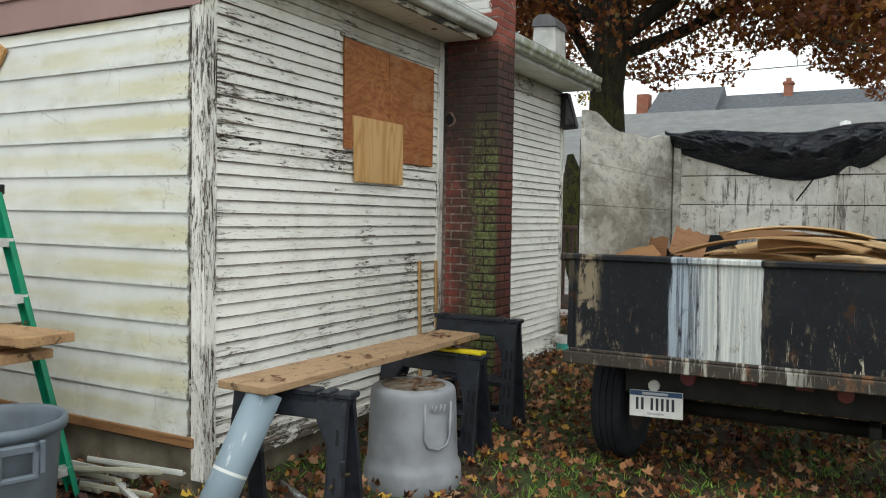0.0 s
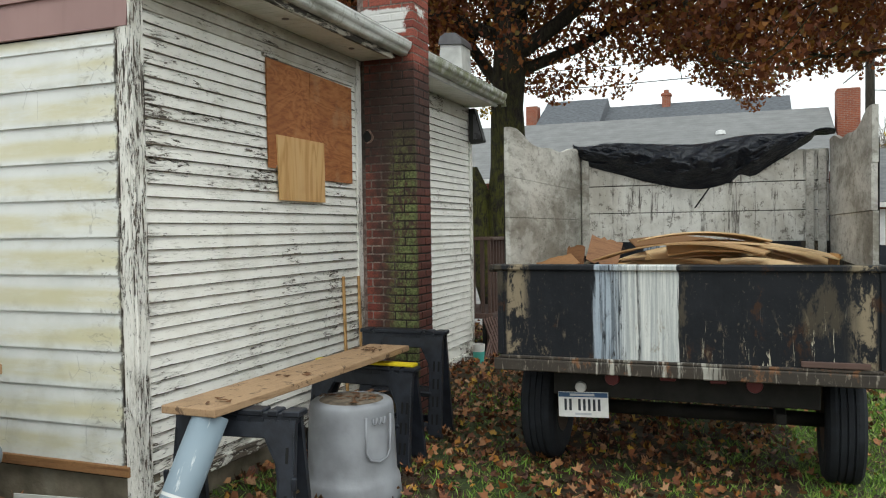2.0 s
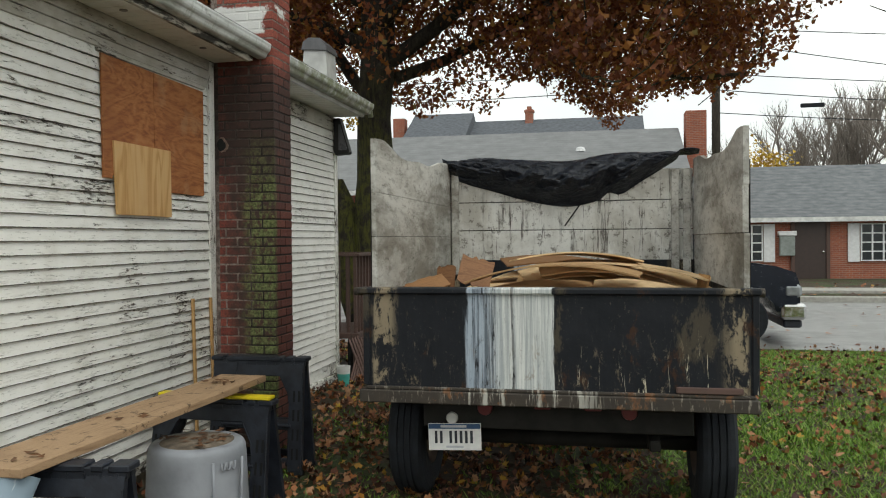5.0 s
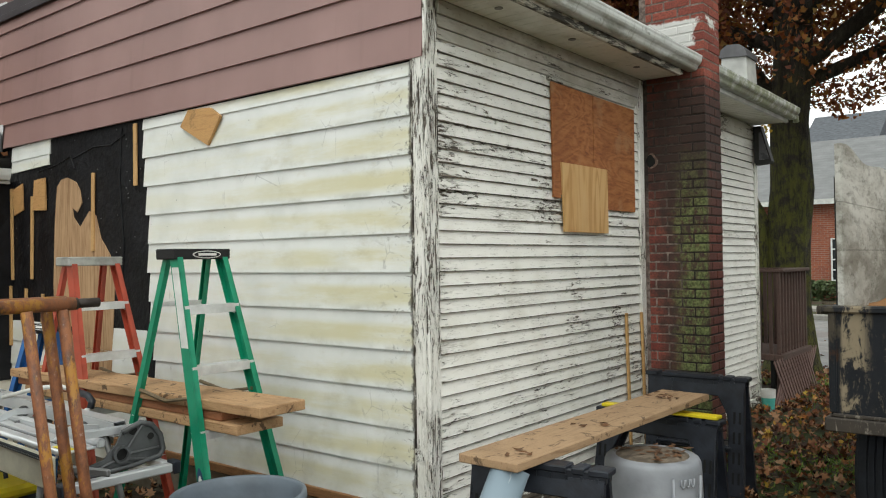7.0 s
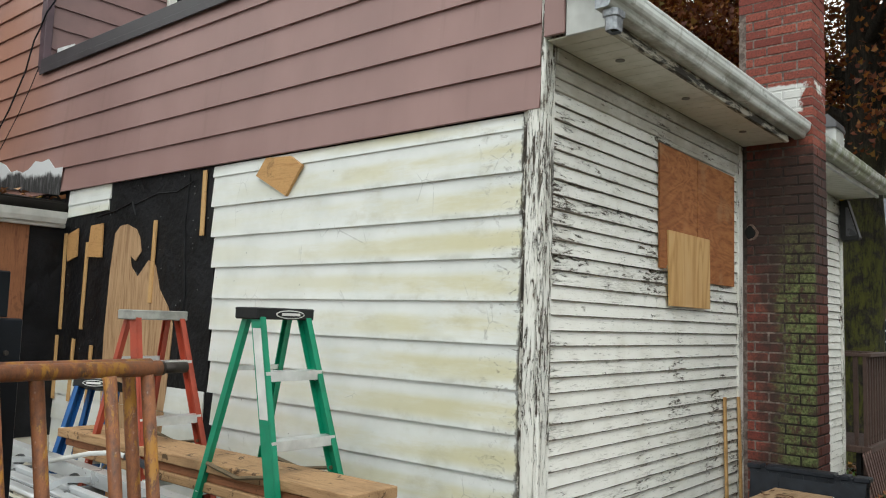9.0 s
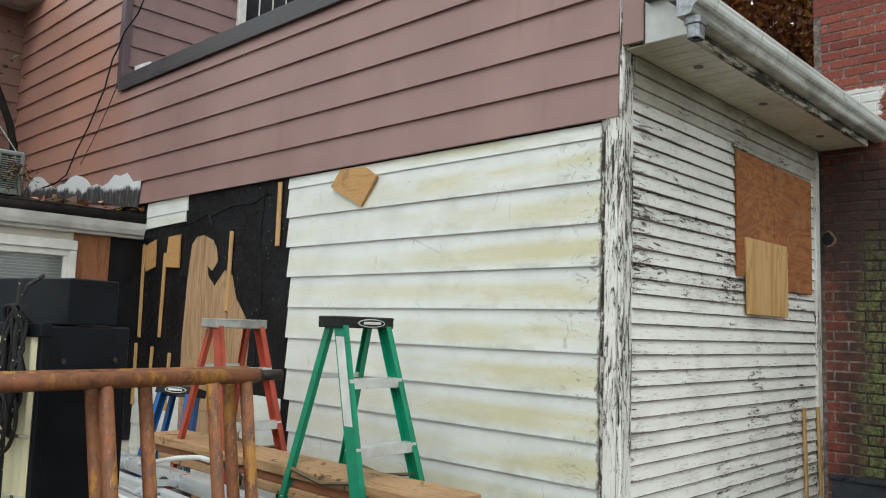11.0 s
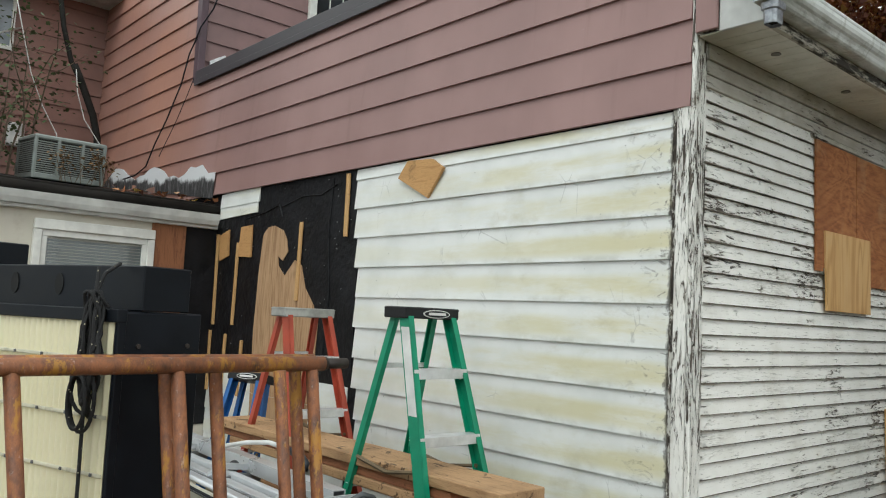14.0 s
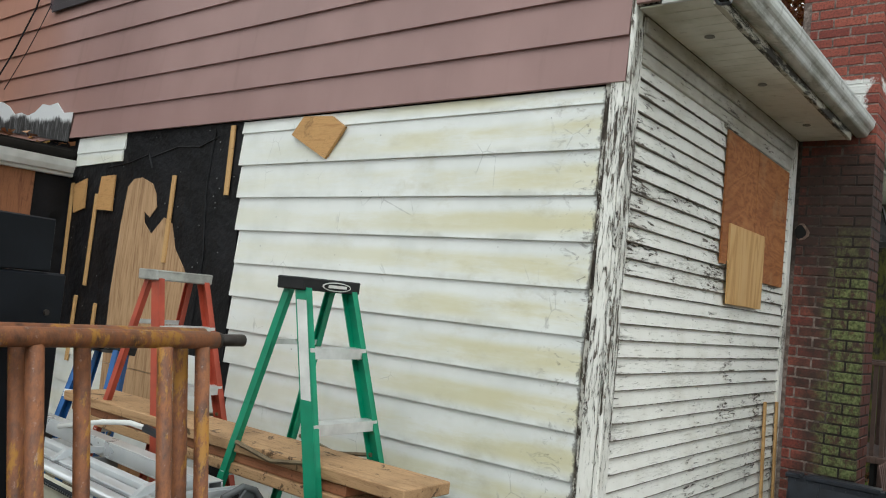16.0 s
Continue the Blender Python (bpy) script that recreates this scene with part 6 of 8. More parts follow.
# ---- rusty scaffold frames ----
k = Mat("rusty_scaffold_tube", 0.55, coords="World")
r1 = k.noise(24, 8, (1, 1, 0.5), 0.74)
col = k.ramp(r1, [(0.3, (0.055, 0.026, 0.016)), (0.48, (0.20, 0.075, 0.033)), (0.6, (0.30, 0.115, 0.048)), (0.75, (0.11, 0.05, 0.03))])
yel = k.step(k.noise(11, 8, (1, 1, 0.35), 0.74, 0, (4, 4, 4)), 0.53, 0.59)
col = k.mix(k.calc("MULTIPLY", yel, 0.8), col, (0.42, 0.20, 0.025))
pale = k.step(k.noise(60, 7, (1, 1, 0.6), 0.75), 0.60, 0.66)
col = k.mix(k.calc("MULTIPLY", pale, 0.5), col, (0.42, 0.30, 0.25))
M_RUST = k.shade(col, k.step(r1, 0.3, 0.7, 0.4, 0.8), None, k.noise(55, 5), 0.002, 0.6)
M_PIN = plain("dark_steel_pin", (0.06, 0.05, 0.045), 0.5, 0.6)


def scaffold(label, x, y1, y0, z, legs, lean, pin):
    t = thing("scaffolding", label, "scaffolding", None, "scaffold frames")
    part("top_rail", tubes(([(x, y0, z - 0.012), (x, y1, z)], 0.026), seg=16), M_RUST, t, smooth=True)
    if pin:
        part("coupling_pin", tubes(([(x, y1 - 0.02, z), (x, y1 + 0.10, z + 0.001)], 0.019), seg=14), M_PIN, t, smooth=True)
        part("collar", tubes(([(x, y1 - 0.01, z), (x, y1 + 0.012, z)], 0.024), seg=14), M_PIN, t, smooth=True)
    for y in legs:
        part("leg", tubes(([(x, y, z - 0.02), (x, y + lean, 0.02)], 0.022), seg=14), M_RUST, t, smooth=True)
    part("bottom_rail", tubes(([(x, y0 + lean, 0.25), (x, legs[0] + lean * 0.85, 0.25)], 0.021), seg=12), M_RUST, t, smooth=True)
    return t


scaffold("rusty orange scaffold frame with a coupling pin", -0.50, -1.585, -3.6, 1.445, (-1.63, -2.12, -2.59, -3.3), 0.17, True)
scaffold("second rusty scaffold frame nested behind the first", -0.565, -1.585, -3.5, 1.449, (-1.662, -1.965, -2.135, -2.69, -3.2), 0.17, False)
tagged(part("scaffold_brace", tubes(([(-0.455, -1.785, 1.425), (-0.445, -1.62, 0.03)], 0.021), seg=14), M_RUST, smooth=True), "loose rusty brace tube hooked on the scaffold rail", "brace tube")

# ---- equipment cabinet with corrugated side ----
M_BLKMET = plain("satin_black_metal", (0.007, 0.009, 0.013), 0.45, 0.0, 0.3, 6, 60, 0.001, 0.2, 0.18)
k = Mat("cream_corrugated_plastic", 0.35)
M_CORR = k.shade(k.mix(k.noise(2, 3), (0.74, 0.69, 0.47), (0.80, 0.76, 0.56)), None, None, k.noise(40, 2), 0.001, 0.2)
cab = thing("equipment_cabinet", "black metal cabinet with a cream corrugated side and a rope", "equipment cabinet", pose(-0.643, -2.255, 0.0, 0, 0, 17.5))
part("cabinet_body", boxes((-1.12, 0.0, 0.015, 0.33, 0.06, 1.60), bev=0.006), M_BLKMET, cab)
part("corner_post", boxes((-0.014, 0.004, -0.010, 0.02, 0.06, 1.60), bev=0.003), M_BLKMET, cab)
bm = bmesh.new()
n = 240
top = [bm.verts.new((-1.10 + 1.085 * i / n, -0.002 - 0.008 * math.cos(2 * math.pi * 34 * i / n), 1.572)) for i in range(n + 1)]
bot = [bm.verts.new((v.co.x, v.co.y, 0.10)) for v in top]
for i in range(n):
    bm.faces.new((top[i], top[i + 1], bot[i + 1], bot[i]))
part("corrugated_panel", bm, M_CORR, cab, "cream corrugated plastic panel", smooth=True)
part("top_strip", boxes((-1.12, 0.006, -0.018, 0.02, 1.565, 1.607), bev=0.003), M_BLKMET, cab)
M_CLIP = plain("clear_clip_strip", (0.60, 0.57, 0.44), 0.3)
for i, z in enumerate((1.44, 1.26, 1.08, 0.90)):
    part("clip_strip", boxes((-1.09, -0.018, -0.016, -0.011, z, z + 0.012), bev=0.002), M_CLIP, cab)
    for q in range(7):
        part("clip_screw", boxes((-1.0 + 0.155 * q, -0.99 + 0.155 * q, -0.020, -0.0165, z + 0.001, z + 0.011)), M_CASTDK, cab)
part("top_channel", boxes((-1.08, 0.0, 0.075, 0.27, 1.603, 1.752), bev=0.004), M_BLKMET, cab)
# black ovals on the channel stand in for shaded openings
for x in (-0.95, -0.72, -0.45):
    bm = bmesh.new()
    bmesh.ops.create_cone(bm, cap_ends=True, segments=20, radius1=0.032, radius2=0.032, depth=0.004, matrix=pose(x, 0.0735, 1.685, 90) @ Matrix.Diagonal((0.75, 1.2, 1, 1)))
    part("oval_hole", bm, bpy.data.materials["sooty_hollow_shade"], cab)
part("end_gusset", extrude([(-1.16, 1.612), (-1.16, 1.68), (-1.11, 1.84), (-1.07, 1.84), (-1.07, 1.612)], 0.02, "y"), M_BLKMET, cab, m=pose(0, 0.06, 0))
part("end_box", boxes((-1.11, -0.94, 0.085, 0.25, 1.755, 1.845), bev=0.004), M_BLKMET, cab)
for y in (0.07, 0.27):
    part("bolt", lathe([(0.0, 0.006), (0.008, 0.006), (0.009, 0.0)], 10), M_PIN, cab, m=pose(0.001, y, 1.49, 0, 90, 0))
k = Mat("black_flecked_rope", 0.8)
fl = k.voronoi(55)
M_ROPE = k.shade(k.mix(k.step(fl, 0.16, 0.10), (0.01, 0.01, 0.011), (0.42, 0.38, 0.28)), None, None, k.wave(60, (1, 1, 1), 1.0), 0.002, 0.6)
rope = bmesh.new()
rr = random.Random(3)
for q in range(11):
    w, l = rr.uniform(0.012, 0.042), rr.uniform(0.22, 0.40)
    cx = rr.uniform(-0.018, 0.018)
    pts = [(cx + w * math.sin(t) * (1 + 0.5 * (math.cos(t) < 0)), -0.03 - 0.012 * q / 5 + 0.014 * math.cos(3 * t + q), 1.66 - l / 2 + l / 2 * math.cos(t)) for t in np.linspace(0, 2 * math.pi, 26)]
    tube(rope, pts, 0.0065, 6)
for q, (w, l, z) in enumerate(((0.06, 0.20, 1.42), (0.045, 0.17, 1.40))):
    tube(rope, [(w * math.sin(t), -0.055 - 0.02 * q, z - l / 2 + l / 2 * math.cos(t)) for t in np.linspace(0, 2 * math.pi, 24)], 0.0065, 6)
tube(rope, [(0.01, -0.04, 1.74), (0.0, -0.045, 1.5), (-0.01, -0.04, 1.3), (-0.012, -0.035, 0.9), (-0.01, -0.03, 0.5)], 0.0065, 6)
tube(rope, [(-0.02, 0.06, 1.758), (0.0, -0.01, 1.72), (0.01, -0.04, 1.66), (0.05, -0.02, 1.61)], 0.0065, 6)
part("rope_coil", rope, M_ROPE, cab, "black rope coil with pale flecks", m=pose(-0.085, 0, 0.0), smooth=True)

# ---- low wing with the flat roof ----
k = Mat("cream_stucco_panel", 0.8, coords="World")
col = k.mix(k.noise(2.5, 4), (0.54, 0.50, 0.42), (0.64, 0.61, 0.53))
M_PANEL = k.shade(k.mix(k.step(k.noise(7, 5), 0.55, 0.75, 0, 0.5), col, (0.42, 0.37, 0.29)), None, None, k.noise(25, 3), 0.003, 0.3)
M_RUSTPANEL = wood("red_brown_bare_panel", (0.34, 0.14, 0.06), (0.18, 0.065, 0.03), 2)
wing = thing("wall_wing", "cream wall of the low wing with exposed patches", "wall", kind="structure")
part("wall_core", boxes((-4.95, -4.75, -5.0, -0.0, -0.1, 2.335)), M_PANEL, wing)
part("brown_panel", boxes((-4.749, -4.735, -0.60, -0.30, 0.8, 2.33), bev=0.002), M_RUSTPANEL, wing, "dark red-brown bare panel")
part("tar_strip", boxes((-4.749, -4.740, -0.298, -0.01, 0.6, 2.33)), M_TAR, wing)
part("joint_strip", boxes((-4.749, -4.735, -2.0, -1.96, 0.8, 2.33), bev=0.002), M_LATH, wing)
win2 = thing("window_2", "white-framed window with closed blinds in the low wing", "window", kind="structure")
for r in ((-4.75, -4.70, -1.52, -1.46, 1.2, 2.163), (-4.75, -4.70, -0.64, -0.58, 1.2, 2.163), (-4.75, -4.695, -1.52, -0.58, 2.165, 2.245), (-4.75, -4.68, -1.54, -0.56, 1.12, 1.2)):
    part("frame", boxes(r, bev=0.005), M_WHITE_WINDOW, win2)
for r in ((-4.74, -4.715, -1.46, -1.42, 1.2, 2.113), (-4.74, -4.715, -0.68, -0.64, 1.2, 2.113), (-4.74, -4.715, -1.46, -0.64, 2.115, 2.165)):
    part("sash", boxes(r, bev=0.003), M_WHITE_WINDOW, win2)
M_BLIND = plain("grey_white_blind", (0.24, 0.25, 0.255), 0.5)
part("blind", boxes(*[(-4.747, -4.738, -1.42, -0.68, 1.2 + 0.025 * i, 1.2 + 0.025 * i + 0.021) for i in range(36)]), M_BLIND, win2)
k = Mat("window_glass", 0.03)
k.b.inputs["Transmission Weight"].default_value = 1.0
k.b.inputs["IOR"].default_value = 1.45
M_GLASS = k.shade((0.95, 0.97, 0.97))
g = part("pane", boxes((-4.732, -4.728, -1.42, -0.68, 1.2, 2.114)), M_GLASS, win2)
g.visible_shadow = False
roof2 = thing("roof_wing", "low black membrane roof with a white gutter", "roof", pose(-0.29, 0, -0.018), kind="structure")
part("roof_sheet", extrude([(-4.42, 2.50), (-8.2, 3.04), (-8.2, 2.98), (-4.42, 2.40)], 5.0, "y"), M_MEMBRANE, roof2, m=pose(0, -5.0, 0.052))
part("edge_roll", tubes(([(-4.44, -5.0, 2.50), (-4.44, -2.4, 2.51), (-4.44, -1.2, 2.495), (-4.44, -0.02, 2.505)], 0.045), seg=10), M_MEMBRANE, roof2, smooth=True)
part("soffit", boxes((-4.455, -4.40, -5.0, -0.03, 2.33, 2.36), bev=0.003), M_WHITE_TRIM, roof2)
part("gutter", extrude([(-4.42, 2.46), (-4.42, 2.36), (-4.36, 2.36), (-4.34, 2.40), (-4.325, 2.455), (-4.34, 2.455), (-4.36, 2.41), (-4.40, 2.375), (-4.41, 2.46)], 4.95, "y"), M_WHITE_TRIM, roof2, m=pose(0, -5.0, 0))
part("fascia", boxes((-4.45, -4.42, -5.0, -0.03, 2.34, 2.46)), M_WHITE_TRIM, roof2)
fl_rng = random.Random(8)
outline = [(-4.82, 2.60), (-4.80, 2.84)]
for i in range(22):
    x = -4.95 - 0.13 * i
    outline.append((x, 2.85 + 0.10 * (-4.9 - x) + 0.06 * math.sin(0.8 * i) + fl_rng.uniform(-0.02, 0.03)))
outline.append((-7.8, 2.98))
part("flashing", extrude(outline, 0.006, "y"), M_FLASH, roof2, "tarred flashing smeared with white coating", m=pose(0.30, -0.050, 0.018))

# air conditioners on the roof
M_ACGREY = plain("pale_grey_green_enamel", (0.25, 0.28, 0.265), 0.5, 0, 0.2)
M_ACDARK = plain("slate_grey_enamel", (0.065, 0.075, 0.09), 0.5, 0, 0.2)
M_FIN = plain("dark_coil_fins", (0.02, 0.022, 0.02), 0.6, 0.3)


def condenser(label, m, w, d, h, body_mat, bars, vertical, badge):
    t = thing("air_conditioner", label, "air conditioner", m, "rooftop condensers")
    part("core", boxes((-d + 0.02, -0.02, -w / 2 + 0.02, w / 2 - 0.02, 0.02, h - 0.03)), M_FIN, t)
    part("top", boxes((-d, 0, -w / 2, w / 2, h - 0.04, h), bev=0.01), body_mat, t)
    part("base", boxes((-d, 0, -w / 2, w / 2, 0, 0.05), bev=0.008), body_mat, t)
    for x, y in ((0, -w / 2), (0, w / 2), (-d, -w / 2), (-d, w / 2)):
        part("post", boxes((x - 0.022 if x == 0 else x, x + 0.002 if x == 0 else x + 0.024, y if y < 0 else y - 0.03, y + 0.03 if y < 0 else y, 0, h - 0.01), bev=0.004), body_mat, t)
    bm = bmesh.new()
    for i in range(bars):
        z = 0.06 + (h - 0.12) * i / (bars - 1)
        box(bm, -0.012, -0.004, -w / 2 + 0.02, w / 2 - 0.02, z - 0.004, z + 0.004)
        box(bm, -d + 0.02, -0.02, -w / 2 - 0.001, -w / 2 + 0.006, z - 0.004, z + 0.004)
    part("louvre", bm, body_mat, t)
    for i in range(vertical):
        y = -w / 2 + w * (i + 1) / (vertical + 1)
        part("mullion", boxes((-0.015, 0.002, y - 0.012, y + 0.012, 0.04, h - 0.03), bev=0.003), body_mat, t)
    if badge:
        part("badge", boxes((0.001, 0.006, -0.09, 0.09, h - 0.16, h - 0.10), bev=0.002), plain("red_badge", (0.5, 0.06, 0.07), 0.4), t, "plain red badge plate")
    return t


condenser("small grey-green air conditioner on the flat roof", pose(-5.45, -1.10, 2.655, 0, 4, 0), 0.60, 0.58, 0.38, M_ACGREY, 15, 2, False)
condenser("tall slate-grey air conditioner with a red badge", pose(-5.45, -2.08, 2.66, 0, 4, 0), 0.68, 0.68, 0.74, M_ACDARK, 11, 0, True)
tagged(part("disconnect_box", boxes((-8.16, -8.06, -1.05, -0.88, 3.35, 3.62), bev=0.01), M_WHITE_TRIM), "small white electrical box on the brown wall", "electrical box")

# ---- back wall of the old house, upper recess ----
wall_west = thing("wall_west", "brown lap-sided wall above the low roof", "wall", kind="structure")
part("wall_core", boxes((-8.4, -8.22, -5.0, 0.1, 2.9, 5.3)), M_TAR, wall_west)
for i in range(12):
    part("siding_board", wedge(5.0, 0.2032, 0.022, 0.003), M_BROWN_OLD, wall_west, m=pose(-8.2, -5.0, 2.92 + 0.2032 * i, 0, 0, 90))
win3 = thing("window_3", "small white window in the brown upper wall", "window", kind="structure")
for r in ((-8.2, -8.16, -1.46, -1.42, 4.50, 5.2), (-8.2, -8.16, -1.10, -1.06, 4.50, 5.2), (-8.2, -8.15, -1.46, -1.06, 4.46, 4.51)):
    part("frame", boxes(r, bev=0.004), M_WHITE_WINDOW, win3)
part("pane", boxes((-8.19, -8.175, -1.42, -1.10, 4.51, 5.2)), plain("dim_reflecting_pane", (0.22, 0.25, 0.28), 0.08, 0, 0.5, 2), win3)
tagged(part("upper_eaves", boxes((-8.2, -7.6, -5.0, 0.0, 5.26, 5.34), (-7.62, -7.55, -5.0, -0.3, 5.24, 5.4), bev=0.01), M_WHITE_TRIM), "weathered white upper eaves", "eaves", kind="structure")
tagged(part("downpipe", tubes(([(-7.7, -0.75, 5.24), (-7.7, -0.66, 4.75), (-7.7, -0.55, 4.374), (-7.7, -0.49, 4.28)], 0.03), ([(-7.68, -0.52, 4.34), (-7.7, -0.427, 4.175), (-7.7, -0.258, 3.786), (-7.7, -0.19, 3.522), (-7.7, -0.17, 2.95)], 0.042), seg=8), M_CHASSIS, smooth=True), "dark crooked drainpipe in the wall corner", "drainpipe")
wall_recess = thing("wall_recess", "brown lap-sided wall of the upper storey", "wall", kind="structure")
part("wall_core", boxes((-5.6, -5.42, 0.1, 4.0, 3.5, 5.7)), M_TAR, wall_recess)
for i in range(10):
    part("siding_board", wedge(3.98, 0.2032, 0.020, 0.003), M_RECESS, wall_recess, m=pose(-5.41, 0.02, 3.62 + 0.2032 * i, 0, 0, 90))
win4 = thing("window_4", "white upper window with dark leaded glass", "window", kind="structure")
part("pane", boxes((-5.39, -5.385, 1.25, 2.2, 4.4, 5.6)), plain("dark_pane", (0.03, 0.035, 0.04), 0.05, 0, 0.3, 2), win4)
for r in ((-5.40, -5.35, 1.16, 1.25, 4.3, 5.6), (-5.40, -5.35, 2.2, 2.28, 4.3, 5.6), (-5.40, -5.35, 1.16, 2.28, 4.3, 4.4)):
    part("frame", boxes(r, bev=0.005), M_WHITE_WINDOW, win4)
for i in range(4):
    part("glazing_bar", boxes((-5.385, -5.375, 1.42 + 0.17 * i, 1.432 + 0.17 * i, 4.4, 5.6)), M_WHITE_WINDOW, win4)
tagged(part("white_flashing_patch", extrude([(0.02, 3.892), (0.42, 3.892), (0.33, 3.94), (0.25, 3.97), (0.17, 4.06), (0.10, 4.02), (0.02, 3.97)], 0.012, "x"), M_SILVER, wall_recess, m=pose(-5.365, 0.06, 0.06)), "ragged white flashing patch")
tagged(part("loose_cable", tubes(([(-4.9, 0.0, 4.9), (-5.0, -0.05, 4.52), (-5.06, -0.06, 4.43), (-5.29, -0.07, 4.31), (-5.42, -0.06, 4.2), (-5.515, -0.07, 4.09), (-5.674, -0.06, 3.832), (-5.984, -0.06, 3.508), (-6.22, -0.07, 3.29), (-6.451, -0.06, 3.075), (-6.7, -0.08, 3.0), (-6.983, -0.10, 2.985)], 0.0075), ([(-5.363, -0.07, 3.816), (-5.53, -0.06, 3.66), (-5.758, -0.055, 3.449), (-6.122, -0.055, 3.144)], 0.004), seg=6), M_TYRE, smooth=True), "loose dark cable hanging down the brown siding", "cable")
tagged(part("guy_wire", tubes(([(-7.55, -1.2, 4.9), (-7.5, -1.1, 4.45), (-7.5, -1.0, 4.078), (-7.5, -0.86, 3.75), (-7.5, -0.69, 3.461), (-7.4, -0.6, 2.95)], 0.006), ([(-7.66, -0.50, 4.3), (-7.6, -0.48, 4.0), (-7.6, -0.38, 3.7), (-7.5, -0.2, 3.4), (-7.5, -0.15, 2.98)], 0.006), ([(-8.15, -1.0, 4.75), (-7.3, -1.9, 4.1)], 0.012), seg=6), M_WHITE_TRIM, smooth=True), "slack pale wires over the flat roof", "wire")

# scrub growing on the flat roof
M_SCRUB = plain("dull_green_leaf", (0.09, 0.13, 0.05), 0.6, 0, 0.4)
M_TWIG = plain("grey_brown_twig", (0.12, 0.09, 0.06), 0.85)


def leaf_cards(centres, size, rg, flat=0.0):
    """Many small pointed leaves round the given centres, as one mesh."""
    verts, faces = [], []
    for c in centres:
        a, b = rg.uniform(0, 6.283), rg.uniform(-1.2, 1.2) * (1 - flat)
        s = size * rg.uniform(0.6, 1.3)
        u = Vector((math.cos(a), math.sin(a), 0.35 * b))
        v = Vector((-math.sin(a), math.cos(a), b))
        k0 = len(verts)
        for p, q in ((-0.5, 0), (-0.12, 0.33), (0.5, 0), (-0.12, -0.33)):
            verts.append(Vector(c) + s * (p * u + q * v))
        faces.append((k0, k0 + 1, k0 + 2, k0 + 3))
    me = bpy.data.meshes.new("leaves")
    me.from_pydata([tuple(v) for v in verts], [], faces)
    return me


srg = random.Random(21)
bush = thing("roof_sapling", "scrubby sapling growing on the flat roof", "sapling")
stems, cents = bmesh.new(), []
for i in range(9):
    p = Vector((-7.5 + srg.uniform(-0.2, 0.2), -1.3 + srg.uniform(-0.3, 0.4), 2.95))
    pts = [p]
    d = Vector((srg.uniform(-0.1, 0.25), srg.uniform(-0.35, 0.5), 1)).normalized()
    for j in range(6):
        p = p + d * 0.28
        d = (d + Vector((srg.uniform(-0.2, 0.2), srg.uniform(-0.3, 0.3), srg.uniform(-0.25, 0.1)))).normalized()
        pts.append(p)
        for q in range(15):
            cents.append(p + Vector((srg.gauss(0, 0.13), srg.gauss(0, 0.14), srg.gauss(0, 0.1))))
    tube(stems, pts, [0.014 * (1 - 0.12 * j) for j in range(7)], 5)
tagged(part("stem", stems, M_TWIG, bush), kind="stuff")
part("foliage", leaf_cards(cents, 0.052, srg), M_SCRUB, bush)
weed = thing("dry_weed", "dry brown weed in front of the small air conditioner", "weed")
cents, stems = [], bmesh.new()
for i in range(16):
    p0 = Vector((-5.36, -1.05 + srg.uniform(-0.16, 0.3), 2.64))
    p1 = p0 + Vector((srg.uniform(0, 0.06), srg.uniform(-0.1, 0.12), srg.uniform(0.16, 0.3)))
    tube(stems, [p0, p1], 0.003, 4)
    for q in range(14):
        cents.append(p1 + Vector((srg.gauss(0, 0.03), srg.gauss(0, 0.05), srg.gauss(-0.04, 0.05))))
tagged(part("stem", stems, M_TWIG, weed), kind="stuff")
part("foliage", leaf_cards(cents, 0.03, srg), plain("dry_weed_brown", (0.19, 0.11, 0.05), 0.9), weed)

# ---- deck beyond the house ----
M_DECK = wood("brown_stained_deck_wood", (0.105, 0.062, 0.05), (0.05, 0.028, 0.024), 2, 0.65)
deck = thing("deck", "brown stained deck with a railing and lattice skirt", "deck", pose(0, 0, 0))
part("platform", boxes((-3.0, 0.24, 5.46, 6.62, 0.50, 0.56), bev=0.006), M_DECK, deck)
part("handrail", boxes((0.13, 0.24, 5.50, 6.60, 1.415, 1.45), bev=0.005), M_DECK, deck)
part("handrail", boxes((-2.9, 0.13, 6.50, 6.60, 1.415, 1.45), bev=0.005), M_DECK, deck)
part("handrail", boxes((-2.9, 0.13, 5.50, 5.58, 1.415, 1.45), bev=0.005), M_DECK, deck)
bal = mesh_of(boxes((-0.018, 0.018, -0.018, 0.018, 0.56, 1.415), bev=0.003), "baluster")
for i in range(10):
    part("baluster", bal, M_DECK, deck, m=pose(0.185, 5.53 + 0.115 * i, 0))
for i in range(12):
    part("baluster", bal, M_DECK, deck, m=pose(0.10 - 0.115 * i, 6.55, 0))
    part("baluster", bal, M_DECK, deck, m=pose(0.10 - 0.115 * i, 5.54, 0))
M_LATTICE = wood("pinkish_brown_lattice", (0.24, 0.15, 0.13), (0.14, 0.08, 0.07), 2, 0.7)
slat = mesh_of(boxes((-0.004, 0.004, -0.35, 0.35, -0.018, 0.018), bev=0.001), "lattice_slat")
for i in range(14):
    y = 5.40 + 0.095 * i
    part("lattice_slat", slat, M_LATTICE, deck, m=pose(0.225, y, 0.28, 45, 0, 0))
    part("lattice_slat", slat, M_LATTICE, deck, m=pose(0.234, y, 0.28, -45, 0, 0))
